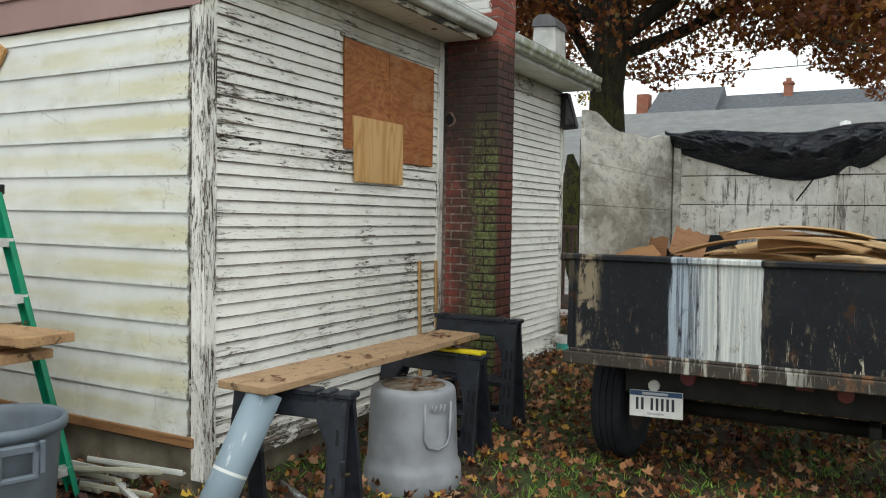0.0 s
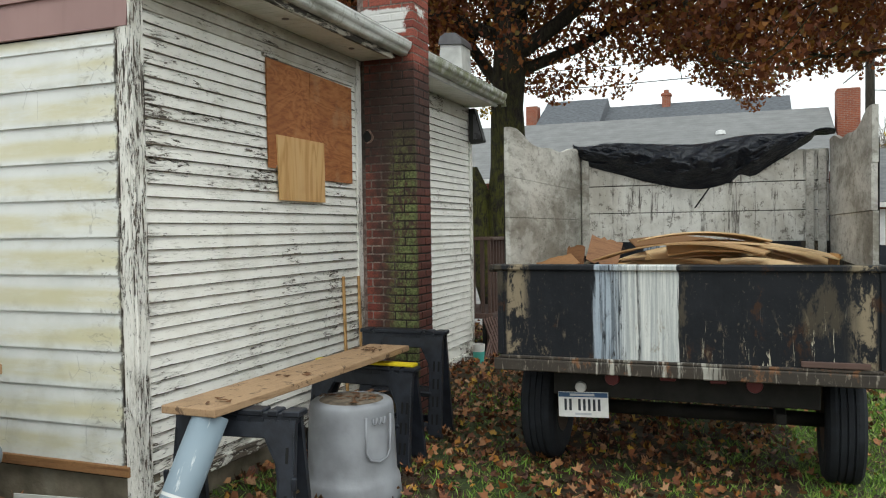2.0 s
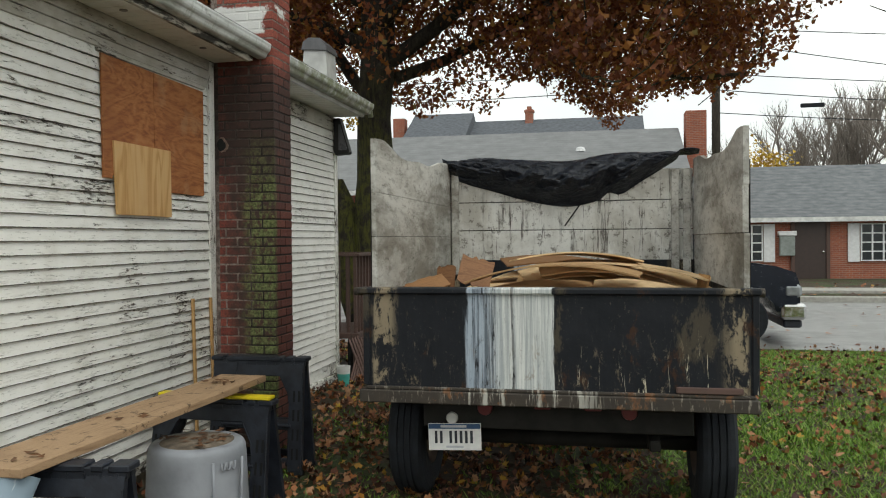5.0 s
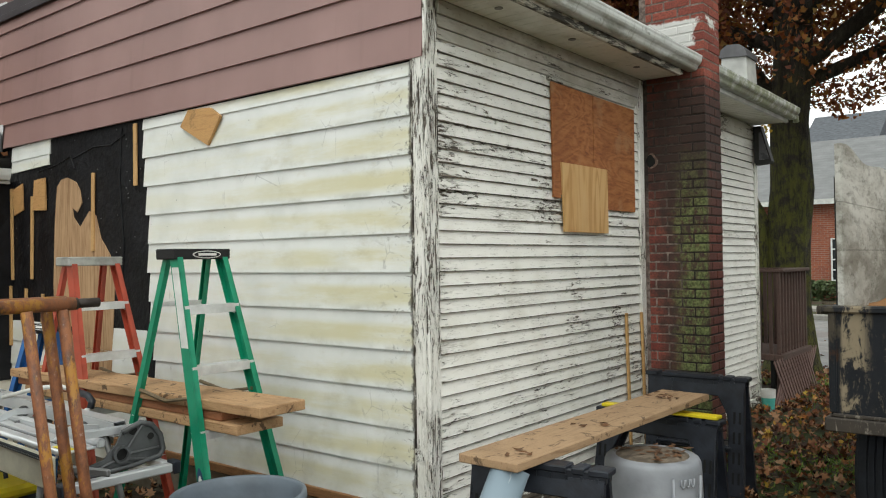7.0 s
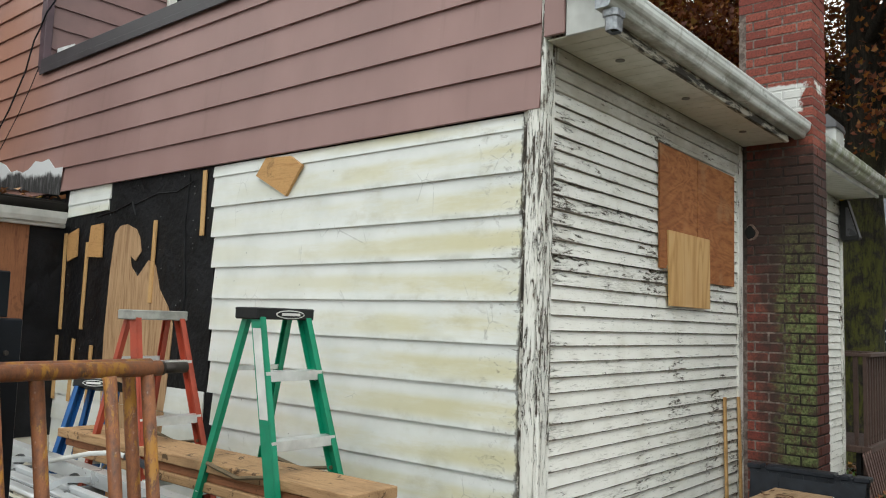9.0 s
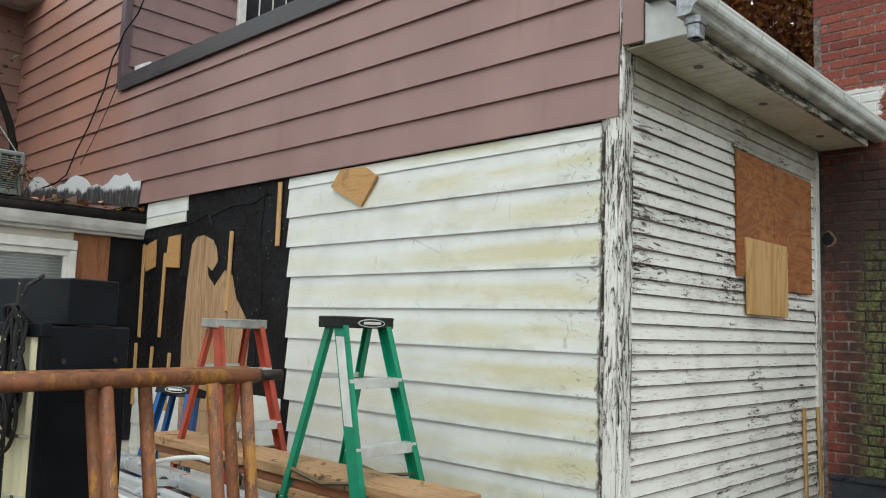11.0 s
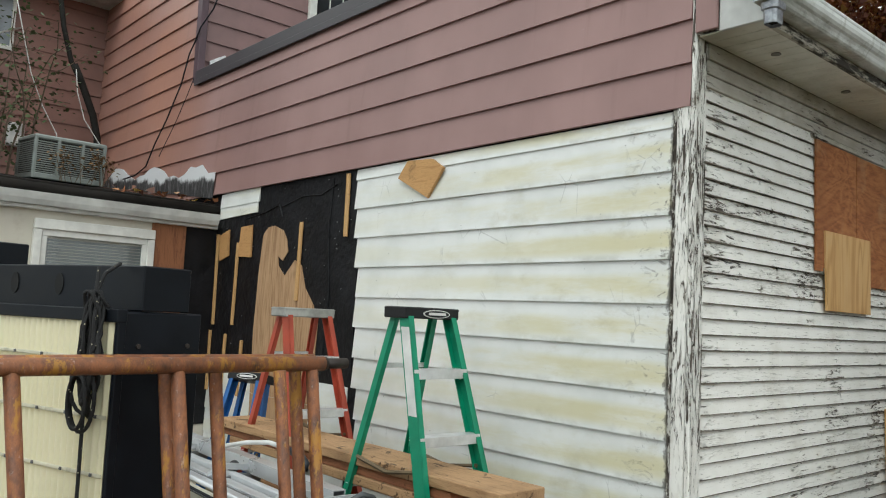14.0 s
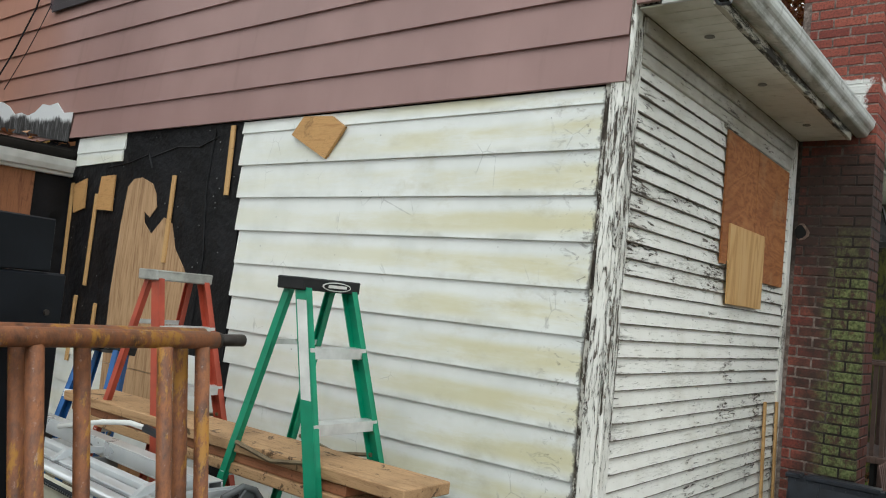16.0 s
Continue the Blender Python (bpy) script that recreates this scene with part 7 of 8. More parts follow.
for y in (5.46, 6.54):
    part("skirt_post", boxes((0.17, 0.22, y, y + 0.06, -0.1, 0.5), bev=0.004), M_DECK, deck)
# added black sheet behind the lattice for the shade below the deck
part("skirt_backing", boxes((0.10, 0.14, 5.5, 6.55, 0.0, 0.49)), bpy.data.materials["sooty_hollow_shade"], deck)

# ---- maple ----
k = Mat("mossy_maple_bark", 0.95, coords="World")
ridge = k.noise(11, 8, (1.8, 1.8, 0.4), 0.75, 0.6)
col = k.ramp(ridge, [(0.35, (0.012, 0.010, 0.008)), (0.55, (0.045, 0.038, 0.028)), (0.75, (0.09, 0.078, 0.058))])
mo = k.calc("MULTIPLY", k.step(k.axis(2), 4.6, 2.0), k.step(k.noise(5, 7, (1, 1, 1), 0.72), 0.40, 0.54))
col = k.mix(k.calc("MULTIPLY", k.calc("MULTIPLY", mo, k.step(ridge, 0.38, 0.58, 0.15, 1.0)), 0.9), col, (0.12, 0.125, 0.018))
M_BARK = k.shade(col, None, None, ridge, 0.06, 1.0)
k = Mat("rust_brown_maple_leaf", 0.6)
isl = k.island()
col = k.ramp(isl, [(0.0, (0.05, 0.014, 0.009)), (0.3, (0.11, 0.028, 0.014)), (0.6, (0.18, 0.058, 0.018)), (0.85, (0.28, 0.12, 0.02)), (1.0, (0.15, 0.12, 0.025))])
k.put(k.b.inputs["Base Color"], col)
tr = k.t.nodes.new("ShaderNodeBsdfTranslucent")
k.put(tr.inputs["Color"], k.mix(0.5, col, (0.40, 0.13, 0.03)))
ad = k.t.nodes.new("ShaderNodeMixShader")
ad.inputs["Fac"].default_value = 0.4
k.t.links.new(k.b.outputs["BSDF"], ad.inputs[1])
k.t.links.new(tr.outputs["BSDF"], ad.inputs[2])
k.t.links.new(ad.outputs["Shader"], k.t.nodes["Material Output"].inputs["Surface"])
M_LEAF = k.m

LOBES = ((0.0, -0.5), (0.14, -0.22), (0.46, -0.28), (0.34, -0.04), (0.50, 0.20), (0.20, 0.16), (0.0, 0.56), (-0.20, 0.16), (-0.50, 0.20), (-0.34, -0.04), (-0.46, -0.28), (-0.14, -0.22))
SIMPLE = ((0.0, -0.45), (0.45, -0.2), (0.2, 0.12), (0.0, 0.55), (-0.2, 0.12), (-0.45, -0.2))


def leaf_mesh(name, centres, size, gen, droop, shape=LOBES, cup=0.25):
    """Lobed leaves, one face each, at the rows of centres."""
    n, s = len(centres), len(shape)
    sh = np.array(shape)
    yaw = gen.uniform(0, 2 * np.pi, n)
    tilt = droop[0] + gen.normal(0, droop[1], n)
    roll = gen.normal(0, droop[1], n)
    sc = size * gen.uniform(0.55, 1.25, n)
    u, v = sh[:, 0][None] * sc[:, None], sh[:, 1][None] * sc[:, None]
    w = cup * (np.abs(sh[:, 0]) * 1.2 + sh[:, 1] ** 2)[None] * sc[:, None] * gen.uniform(-0.6, 1.4, n)[:, None]
    v2, w2 = v * np.cos(tilt)[:, None] - w * np.sin(tilt)[:, None], v * np.sin(tilt)[:, None] + w * np.cos(tilt)[:, None]
    u2, w3 = u * np.cos(roll)[:, None] + w2 * np.sin(roll)[:, None], -u * np.sin(roll)[:, None] + w2 * np.cos(roll)[:, None]
    x = u2 * np.cos(yaw)[:, None] - v2 * np.sin(yaw)[:, None]
    y = u2 * np.sin(yaw)[:, None] + v2 * np.cos(yaw)[:, None]
    verts = np.stack([x, y, w3], -1) + np.asarray(centres)[:, None]
    me = bpy.data.meshes.new(name)
    me.vertices.add(n * s)
    me.vertices.foreach_set("co", verts.reshape(-1))
    me.loops.add(n * s)
    me.loops.foreach_set("vertex_index", np.arange(n * s, dtype=np.int32))
    me.polygons.add(n)
    me.polygons.foreach_set("loop_start", np.arange(0, n * s, s, dtype=np.int32))
    me.polygons.foreach_set("loop_total", np.full(n, s, dtype=np.int32))
    me.update(calc_edges=True)
    me.validate()
    return me


tree = thing("maple_tree", "large maple with mossy trunk and rust-brown autumn leaves", "tree")
TX, TY = -0.44, 8.4
trunk = bmesh.new()
tube(trunk, [(TX + 0.02, TY, -0.3), (TX + 0.02, TY, 0.15), (TX - 0.02, TY, 0.9), (TX - 0.03, TY, 1.7), (TX + 0.05, TY, 2.5), (TX + 0.03, TY, 3.4), (TX + 0.10, TY, 4.3), (TX + 0.12, TY, 5.2), (TX + 0.05, TY, 6.5), (TX, TY, 8.5), (TX + 0.1, TY, 10.5)], [0.46, 0.36, 0.30, 0.30, 0.28, 0.26, 0.255, 0.24, 0.19, 0.12, 0.05], 18)
for v in trunk.verts:
    d = 0.05 * noise.noise(v.co * 2.2) + 0.02 * noise.noise(v.co * 7)
    c = Vector((TX, TY, v.co.z))
    v.co += (v.co - c).normalized() * d
part("trunk", trunk, M_BARK, tree, "dark mossy trunk", smooth=True)
side = bmesh.new()
tube(side, [(TX - 0.15, TY - 0.1, 0.3), (TX - 0.34, TY - 0.12, 1.0), (TX - 0.40, TY - 0.12, 1.7), (TX - 0.42, TY - 0.10, 2.1), (TX - 0.50, TY - 0.05, 2.5)], [0.20, 0.22, 0.22, 0.17, 0.05], 14)
part("burl", side, M_BARK, tree, smooth=True)
gen = np.random.default_rng(11)
trg = random.Random(17)
limbs = []


def grow(p, d, r, length, depth, into):
    """A limb that forks; its tips are kept for leaves."""
    pts, rs = [p], [r]
    n = 5
    for j in range(n):
        d = (d + Vector((trg.uniform(-0.2, 0.2), trg.uniform(-0.2, 0.2), trg.uniform(-0.14, 0.12)))).normalized()
        if p.z < 4.3:
            d = (d + Vector((0, 0, 0.25))).normalized()
        if p.x > 4.4:
            d = (d + Vector((-0.5, 0, 0.1))).normalized()
        p = p + d * length / n
        pts.append(p)
        rs.append(r * (1 - 0.55 * (j + 1) / n))
        if depth > 0 and j >= 1:
            for q in range(2 if depth > 1 else 1):
                a = Vector((trg.uniform(-1, 1), trg.uniform(-1, 1), trg.uniform(-0.65, 0.5)))
                grow(p, (d * 0.7 + a * 0.8).normalized(), rs[-1] * 0.55, length * 0.55, depth - 1, into)
    tube(into, pts, rs, 7 if r > 0.04 else 5, False)
    if depth <= 1:
        limbs.append((pts, depth))


for z0, d, r, l in ((4.1, (0.95, -0.25, 0.22), 0.12, 5.4), (4.7, (0.75, -0.65, 0.30), 0.10, 4.6), (3.9, (0.9, 0.35, 0.20), 0.10, 5.6), (4.4, (-0.85, -0.3, 0.42), 0.11, 4.4), (5.0, (-0.5, 0.7, 0.4), 0.10, 4.2), (5.4, (0.55, -0.8, 0.45), 0.09, 4.2), (5.8, (0.8, 0.2, 0.5), 0.09, 4.6), (6.2, (-0.7, -0.5, 0.6), 0.08, 3.8), (6.6, (0.2, -0.7, 0.7), 0.08, 3.6), (7.2, (0.5, 0.4, 0.8), 0.07, 3.4), (3.6, (-0.75, 0.6, 0.5), 0.11, 4.0), (5.2, (0.95, -0.05, 0.12), 0.10, 6.0), (5.6, (0.9, -0.45, 0.18), 0.09, 5.4)):
    bm = bmesh.new()
    grow(Vector((TX + 0.08, TY, z0)), Vector(d).normalized(), r, l, 2, bm)
    part("limb", bm, M_BARK, tree, smooth=True)
cents = []
for pts, depth in limbs:
    for p in pts[1:]:
        k_n = 5 if depth == 0 else 3
        for q in range(k_n):
            c = np.array(p) + gen.normal(0, 0.16, 3)
            m_ = int(gen.integers(11, 27))
            cents.append(c + gen.normal(0, 0.15, (m_, 3)) - np.array((0, 0, 0.08)))
cents = np.concatenate(cents)
fill = np.stack([gen.uniform(-4.5, 5.2, 6600), gen.uniform(6.0, 11.5, 6600), gen.uniform(3.6, 8.2, 6600)], -1)
dense = np.array([noise.noise(tuple(c * 0.9)) for c in fill])
fill = fill[dense + 0.10 * (fill[:, 2] - 4.2) + 0.03 * (fill[:, 0] < 1.2) > 0.02]
cents = np.concatenate([cents, (fill[:, None] + gen.normal(0, 0.19, (len(fill), 20, 3))).reshape(-1, 3)])
cents = cents[(cents[:, 0] < 5.5 + 0.5 * np.sin(cents[:, 2] * 3)) & (cents[:, 1] > 4.6)]
floor_z = np.interp(cents[:, 0], (-5, 0.8, 1.3, 2.2, 2.9, 3.3, 3.8, 4.6, 5.6), (3.9, 3.55, 4.0, 3.85, 3.35, 3.35, 3.65, 3.6, 3.95))
keep = cents[:, 2] > floor_z * (1 + 0.03 * (cents[:, 1] - 8.4)) + 0.12 * np.sin(cents[:, 0] * 5.1 + 1 + cents[:, 1])
keep &= ~((np.abs(cents[:, 0] - TX - 0.1) < 0.36) & (cents[:, 1] < TY + 0.2) & (cents[:, 2] < 6.2) & (gen.uniform(0, 1, len(cents)) < 0.88))
cents = cents[keep]
if len(cents) > 300000:
    cents = cents[gen.permutation(len(cents))[:300000]]
tagged(part("crown", leaf_mesh("crown", cents, 0.083, gen, (0.9, 0.6), SIMPLE), M_LEAF, tree, "dense rust-brown foliage"), kind="stuff")

# ---- grass and fallen leaves ----
k = Mat("grass_blade", 0.6)
col = k.ramp(k.island(), [(0.0, (0.08, 0.17, 0.02)), (0.5, (0.16, 0.30, 0.035)), (0.85, (0.25, 0.38, 0.06)), (1.0, (0.30, 0.28, 0.09))])
M_GRASS = k.shade(col)
k = Mat("fallen_leaf", 0.65)
col = k.ramp(k.island(), [(0.0, (0.030, 0.013, 0.008)), (0.22, (0.095, 0.030, 0.014)), (0.45, (0.23, 0.078, 0.028)), (0.64, (0.35, 0.155, 0.060)), (0.80, (0.42, 0.25, 0.14)), (0.90, (0.34, 0.11, 0.025)), (1.0, (0.50, 0.33, 0.04))])
col = k.mix(k.step(k.noise(45, 3), 0.5, 0.75, 0, 0.5), col, (0.03, 0.015, 0.01))
M_FALLEN = k.shade(col, None, None, k.noise(80, 3), 0.003, 0.4)


def on_ground(n, x0, x1, y0, y1, dens, g):
    """Random spots on the ground, thinned by a density from 0 to 1, kept off walls and street."""
    p = np.stack([g.uniform(x0, x1, n), g.uniform(y0, y1, n)], -1)
    keep = g.uniform(0, 1, n) < np.array([dens(x, y) for x, y in p])
    keep &= ~((p[:, 0] < 0.03) & (p[:, 1] > -0.02) & (p[:, 1] < 5.5))
    keep &= ~((p[:, 0] < 0.24) & (p[:, 1] > 5.42) & (p[:, 1] < 6.65))
    keep &= ~((p[:, 0] < -4.7) & (p[:, 1] < 0.1))
    p = p[keep]
    return np.array([(x, y, rise(x, y)) for x, y in p])


def lush(x, y):
    """How green the lawn is at a spot."""
    a = 0.5 + 0.9 * noise.noise((x * 0.75, y * 0.75, 3.3)) + 0.5 * noise.noise((x * 2.2, y * 2.2, 1.1))
    a += 0.75 if x > 3.3 else (-0.14 if x < 1.2 else -0.08)
    return min(max(a, 0.02), 1)


gg = np.random.default_rng(5)
spots = on_ground(330000, -1.5, 9.0, -3.0, 11.0, lambda x, y: lush(x, y) ** 2 * (1.0 if y < 4 else 0.55), gg)
nb = len(spots)
a = gg.uniform(0, 2 * np.pi, nb)
hgt = gg.uniform(0.018, 0.055, nb)
wid = gg.uniform(0.003, 0.006, nb) * (1 + (spots[:, 1] > 3) * 0.8)
lean = gg.normal(0, 0.03, (nb, 2))
side_v = np.stack([np.cos(a), np.sin(a), np.zeros(nb)], -1) * wid[:, None]
tip = np.stack([lean[:, 0], lean[:, 1], hgt], -1)
tri = np.stack([spots - side_v, spots + side_v, spots + tip], 1).reshape(-1, 3)
me = bpy.data.meshes.new("grass")
me.vertices.add(nb * 3)
me.vertices.foreach_set("co", tri.reshape(-1))
me.loops.add(nb * 3)
me.loops.foreach_set("vertex_index", np.arange(nb * 3, dtype=np.int32))
me.polygons.add(nb)
me.polygons.foreach_set("loop_start", np.arange(0, nb * 3, 3, dtype=np.int32))
me.polygons.foreach_set("loop_total", np.full(nb, 3, dtype=np.int32))
me.update(calc_edges=True)
tagged(part("grass", me, M_GRASS), "short patchy green lawn grass", "grass", kind="stuff")

CURLED = ((0.02, -0.48), (0.20, -0.30), (0.42, -0.10), (0.25, 0.05), (0.36, 0.30), (0.06, 0.52), (-0.16, 0.20), (-0.40, 0.26), (-0.30, -0.08), (-0.22, -0.36))
for shape, count, size, cup, tilt in ((LOBES, 30000, 0.068, 1.2, 0.5), (CURLED, 60000, 0.060, 1.8, 0.6)):
    spots = on_ground(count, -4.0, 11.0, -5.0, 11.3, lambda x, y: (0.95 - 0.55 * lush(x, y) ** 2) * (0.85 if x < 3.2 else 0.5) * (0.55 + 0.45 * (y < 7)), gg)
    spots[:, 2] += gg.uniform(0.010, 0.042, len(spots))
    tagged(part("fallen_leaves", leaf_mesh("fallen_leaves", spots, size, gg, (0.0, tilt), shape, cup), M_FALLEN), "brown and yellow fallen maple leaves on the lawn", "leaves", kind="stuff")
spots = on_ground(1500, -6, 16, 11, 23, lambda x, y: 0.25 if y < 18 else 0.9, gg)
spots[:, 2] += 0.04
tagged(part("street_leaves", leaf_mesh("street_leaves", spots, 0.13, gg, (0.0, 0.2), SIMPLE, 0.4), M_FALLEN), "scattered fallen leaves along the street", "leaves", kind="stuff")
roof_l = np.array([(-4.5 - 0.35 * abs(gg.normal()), gg.uniform(-1.1, -0.1), 2.55) for q in range(40)])
tagged(part("roof_leaves", leaf_mesh("roof_leaves", roof_l, 0.08, gg, (0.0, 0.4), SIMPLE, 0.4), M_FALLEN), "dead leaves on the flat roof edge", "leaves", kind="stuff")

# ---- pickup in the street ----
M_NAVY = plain("dark_navy_car_paint", (0.012, 0.016, 0.03), 0.2, 0.2, 0.1)
M_CHROME = plain("bright_chrome", (0.7, 0.7, 0.7), 0.15, 1.0, 0.05)
M_HEADLAMP = plain("clear_headlamp", (0.30, 0.32, 0.34), 0.12, 0.3, 0.3)
RZ = rise(0, 12.2) + 0.02
pick = thing("pickup_truck", "dark navy pickup truck parked in the street", "pickup truck", pose(5.25, 12.25, RZ))
hood = [(-4.9, 0.62), (-4.95, 1.25), (-2.95, 1.28), (-2.9, 1.25), (-2.85, 1.95), (-0.85, 1.95), (-0.35, 1.40), (0.55, 1.33), (0.86, 1.22), (0.93, 1.0), (0.93, 0.62), (0.55, 0.55), (0.47, 0.80), (0.30, 0.97), (0.0, 1.02), (-0.30, 0.97), (-0.47, 0.80), (-0.55, 0.45), (-3.0, 0.45), (-3.05, 0.80), (-3.3, 1.0), (-3.6, 1.0), (-3.85, 0.8), (-3.95, 0.6)]
bm = extrude(hood, 1.9, "y")
bmesh.ops.bevel(bm, geom=[e for e in bm.edges if abs(e.verts[0].co.y - e.verts[1].co.y) < 0.01], offset=0.06, segments=2, affect="EDGES")
part("body", bm, M_NAVY, pick, m=pose(0, -0.95, 0))
part("side_window", boxes((-2.7, -0.95, -0.955, -0.945, 1.42, 1.86), bev=0.003), plain("dark_car_glass", (0.01, 0.012, 0.014), 0.06), pick)
part("bumper", boxes((0.62, 1.02, -0.98, 0.98, 0.42, 0.70), bev=0.05), M_CHROME, pick, "chrome front bumper")
part("air_dam", boxes((0.66, 0.96, -0.9, 0.9, 0.28, 0.42), bev=0.03), M_BLACKPL, pick)
part("grille", boxes((0.90, 0.965, -0.55, 0.55, 0.74, 1.14), bev=0.02), M_CHROME, pick)
for y in (-0.97, 0.63):
    part("headlight", boxes((0.66, 0.95, y, y + 0.34, 0.80, 1.02), bev=0.05), M_HEADLAMP, pick)
for x, y in ((0.0, -0.97), (0.0, 0.70), (-3.45, -0.97), (-3.45, 0.70)):
    w = part("wheel", lathe([(0.26, 0.0), (0.33, -0.012), (0.395, 0.0), (0.415, 0.04), (0.415, 0.22), (0.39, 0.26), (0.26, 0.26)], 40), M_TYRE, pick, m=pose(x, y, 0.415, -90, 0, 0) @ pose(0, 0, 0, 0, 0, 0))
    w.matrix_basis = pose(x, y + 0.27, 0.415, 90, 0, 0)
    rim = part("rim", lathe([(0.26, 0.262), (0.255, 0.20), (0.23, 0.18), (0.0, 0.18)], 40), M_CAST, w)
    for q in range(8):
        part("spoke", boxes((0.05, 0.25, -0.022, 0.022, 0.22, 0.262), bev=0.006), M_CHROME, rim, m=pose(0, 0, 0, 0, 0, 45 * q))
    part("hub", lathe([(0.0, 0.27), (0.05, 0.268), (0.06, 0.23)], 20), M_CHROME, rim)

# ---- buildings across the street ----
k = Mat("orange_red_brickwork", 0.85, coords="World")
bt = k.t.nodes.new("ShaderNodeTexBrick")
k.put(bt.inputs["Vector"], k.stretch((1, 1, 1)))
rot = k.t.nodes.new("ShaderNodeMapping")
rot.inputs["Rotation"].default_value = (radians(90), 0, 0)
k.put(rot.inputs["Vector"], k.co)
k.put(bt.inputs["Vector"], rot.outputs["Vector"])
bt.inputs["Scale"].default_value = 1.0
bt.inputs["Brick Width"].default_value = 0.21
bt.inputs["Row Height"].default_value = 0.0677
bt.inputs["Mortar Size"].default_value = 0.006
bt.inputs["Color1"].default_value = (0.34, 0.10, 0.05, 1)
bt.inputs["Color2"].default_value = (0.25, 0.07, 0.04, 1)
bt.inputs["Mortar"].default_value = (0.30, 0.24, 0.20, 1)
M_FARBRICK = k.shade(k.mix(k.step(k.noise(1.5, 4), 0.4, 0.7, 0, 0.4), bt.outputs["Color"], (0.20, 0.07, 0.045)))
k = Mat("grey_shingle_courses", 0.9, coords="World")
rowz = k.calc("FRACT", k.calc("MULTIPLY", k.axis(2), 9.0))
col = k.ramp(k.noise(2.0, 5, (1, 1, 2)), [(0.3, (0.155, 0.16, 0.165)), (0.7, (0.215, 0.22, 0.225))])
col = k.mix(k.step(rowz, 0.88, 0.96, 0, 0.35), col, (0.08, 0.08, 0.085))
col = k.mix(k.step(k.noise(14, 4, (1, 1, 3)), 0.55, 0.7, 0, 0.4), col, (0.11, 0.115, 0.12))
M_FARROOF = k.shade(col)
k = Mat("slate_blue_shingles", 0.85, coords="World")
M_SLATE = k.shade(k.ramp(k.noise(5, 5, (1, 1, 3)), [(0.3, (0.06, 0.068, 0.08)), (0.7, (0.12, 0.13, 0.15))]))
k = Mat("dark_grey_shingles", 0.85, coords="World")
rowz = k.calc("FRACT", k.calc("MULTIPLY", k.axis(2), 8.0))
col = k.ramp(k.noise(3.0, 5, (1, 1, 3)), [(0.3, (0.10, 0.11, 0.12)), (0.7, (0.19, 0.20, 0.21))])
M_GARAGEROOF = k.shade(k.mix(k.step(rowz, 0.86, 0.95, 0, 0.5), col, (0.05, 0.05, 0.055)))
M_DOORBR = plain("dark_brown_door", (0.045, 0.028, 0.024), 0.5)
M_FARWHITE = plain("white_shutter", (0.72, 0.73, 0.74), 0.5, 0, 0.1)
M_FARGLASS = plain("dark_far_glass", (0.02, 0.025, 0.03), 0.08, 0, 0.3)


def gable(name, label, x0, x1, y0, y1, zb, ze, zr, wall_m, roof_m, over=0.35):
    """A long low house, its ridge along x."""
    t = thing(name, label, "house", pose(0, 0, 0))
    ym = (y0 + y1) / 2
    part("wall", extrude([(y0, zb), (y0, ze), (ym, zr - 0.15), (y1, ze), (y1, zb)], x1 - x0, "x"), wall_m, t, m=pose(x0, 0, 0))
    sl = (zr - ze) / (ym - y0)
    out = [(y0 - over, ze - over * sl), (ym, zr), (y1 + over, ze - over * sl), (y1 + over, ze - over * sl - 0.12), (ym, zr - 0.14), (y0 - over, ze - over * sl - 0.12)]
    part("roof", extrude(out, x1 - x0 + 2 * over, "x"), roof_m, t, m=pose(x0 - over, 0, 0))
    part("eaves_board", boxes((x0 - over, x1 + over, y0 - over - 0.02, y0 - over + 0.02, ze - over * sl - 0.16, ze - over * sl)), M_WHITE_TRIM, t)
    return t


def far_window(t, x, y, z, w, h, shutters=True):
    f = part("window", boxes((x, x + w, y - 0.05, y - 0.005, z, z + h), bev=0.004), M_FARGLASS, t)
    for i in range(4):
        part("glazing_bar", boxes((x + w * i / 3 - 0.025, x + w * i / 3 + 0.025, y - 0.075, y - 0.052, z, z + h)), M_FARWHITE, f)
    for i in range(5):
        part("glazing_bar", boxes((x - 0.025, x + w + 0.025, y - 0.078, y - 0.053, z + h * i / 4 - 0.02, z + h * i / 4 + 0.02)), M_FARWHITE, f)
    if shutters:
        part("shutter", boxes((x - 0.42, x - 0.05, y - 0.06, y - 0.005, z - 0.05, z + h + 0.03), bev=0.004), M_FARWHITE, t)
        part("shutter", boxes((x + w + 0.05, x + w + 0.42, y - 0.06, y - 0.005, z - 0.05, z + h + 0.03), bev=0.004), M_FARWHITE, t)


bg = gable("brick_garage_house", "low orange brick house with a grey shingle roof", 4.5, 24.0, 26.5, 34.0, -0.1, 2.45, 4.35, M_FARBRICK, M_GARAGEROOF, 0.4)
d = part("door", boxes((9.46, 10.48, 26.44, 26.50, 0.08, 2.10), bev=0.006), M_DOORBR, bg, "dark brown door")
part("door_frame", boxes((9.34, 9.46, 26.40, 26.50, 0.05, 2.2), (10.48, 10.60, 26.40, 26.50, 0.05, 2.2), (9.34, 10.60, 26.40, 26.50, 2.10, 2.22)), plain("brown_door_frame", (0.09, 0.05, 0.04), 0.6), bg)
part("door_knob", lathe([(0.0, 0.06), (0.035, 0.05), (0.03, 0.0)], 12), M_CHROME, d, m=pose(10.38, 26.44, 1.05, 90))
far_window(bg, 7.35, 26.5, 0.75, 1.05, 1.25)
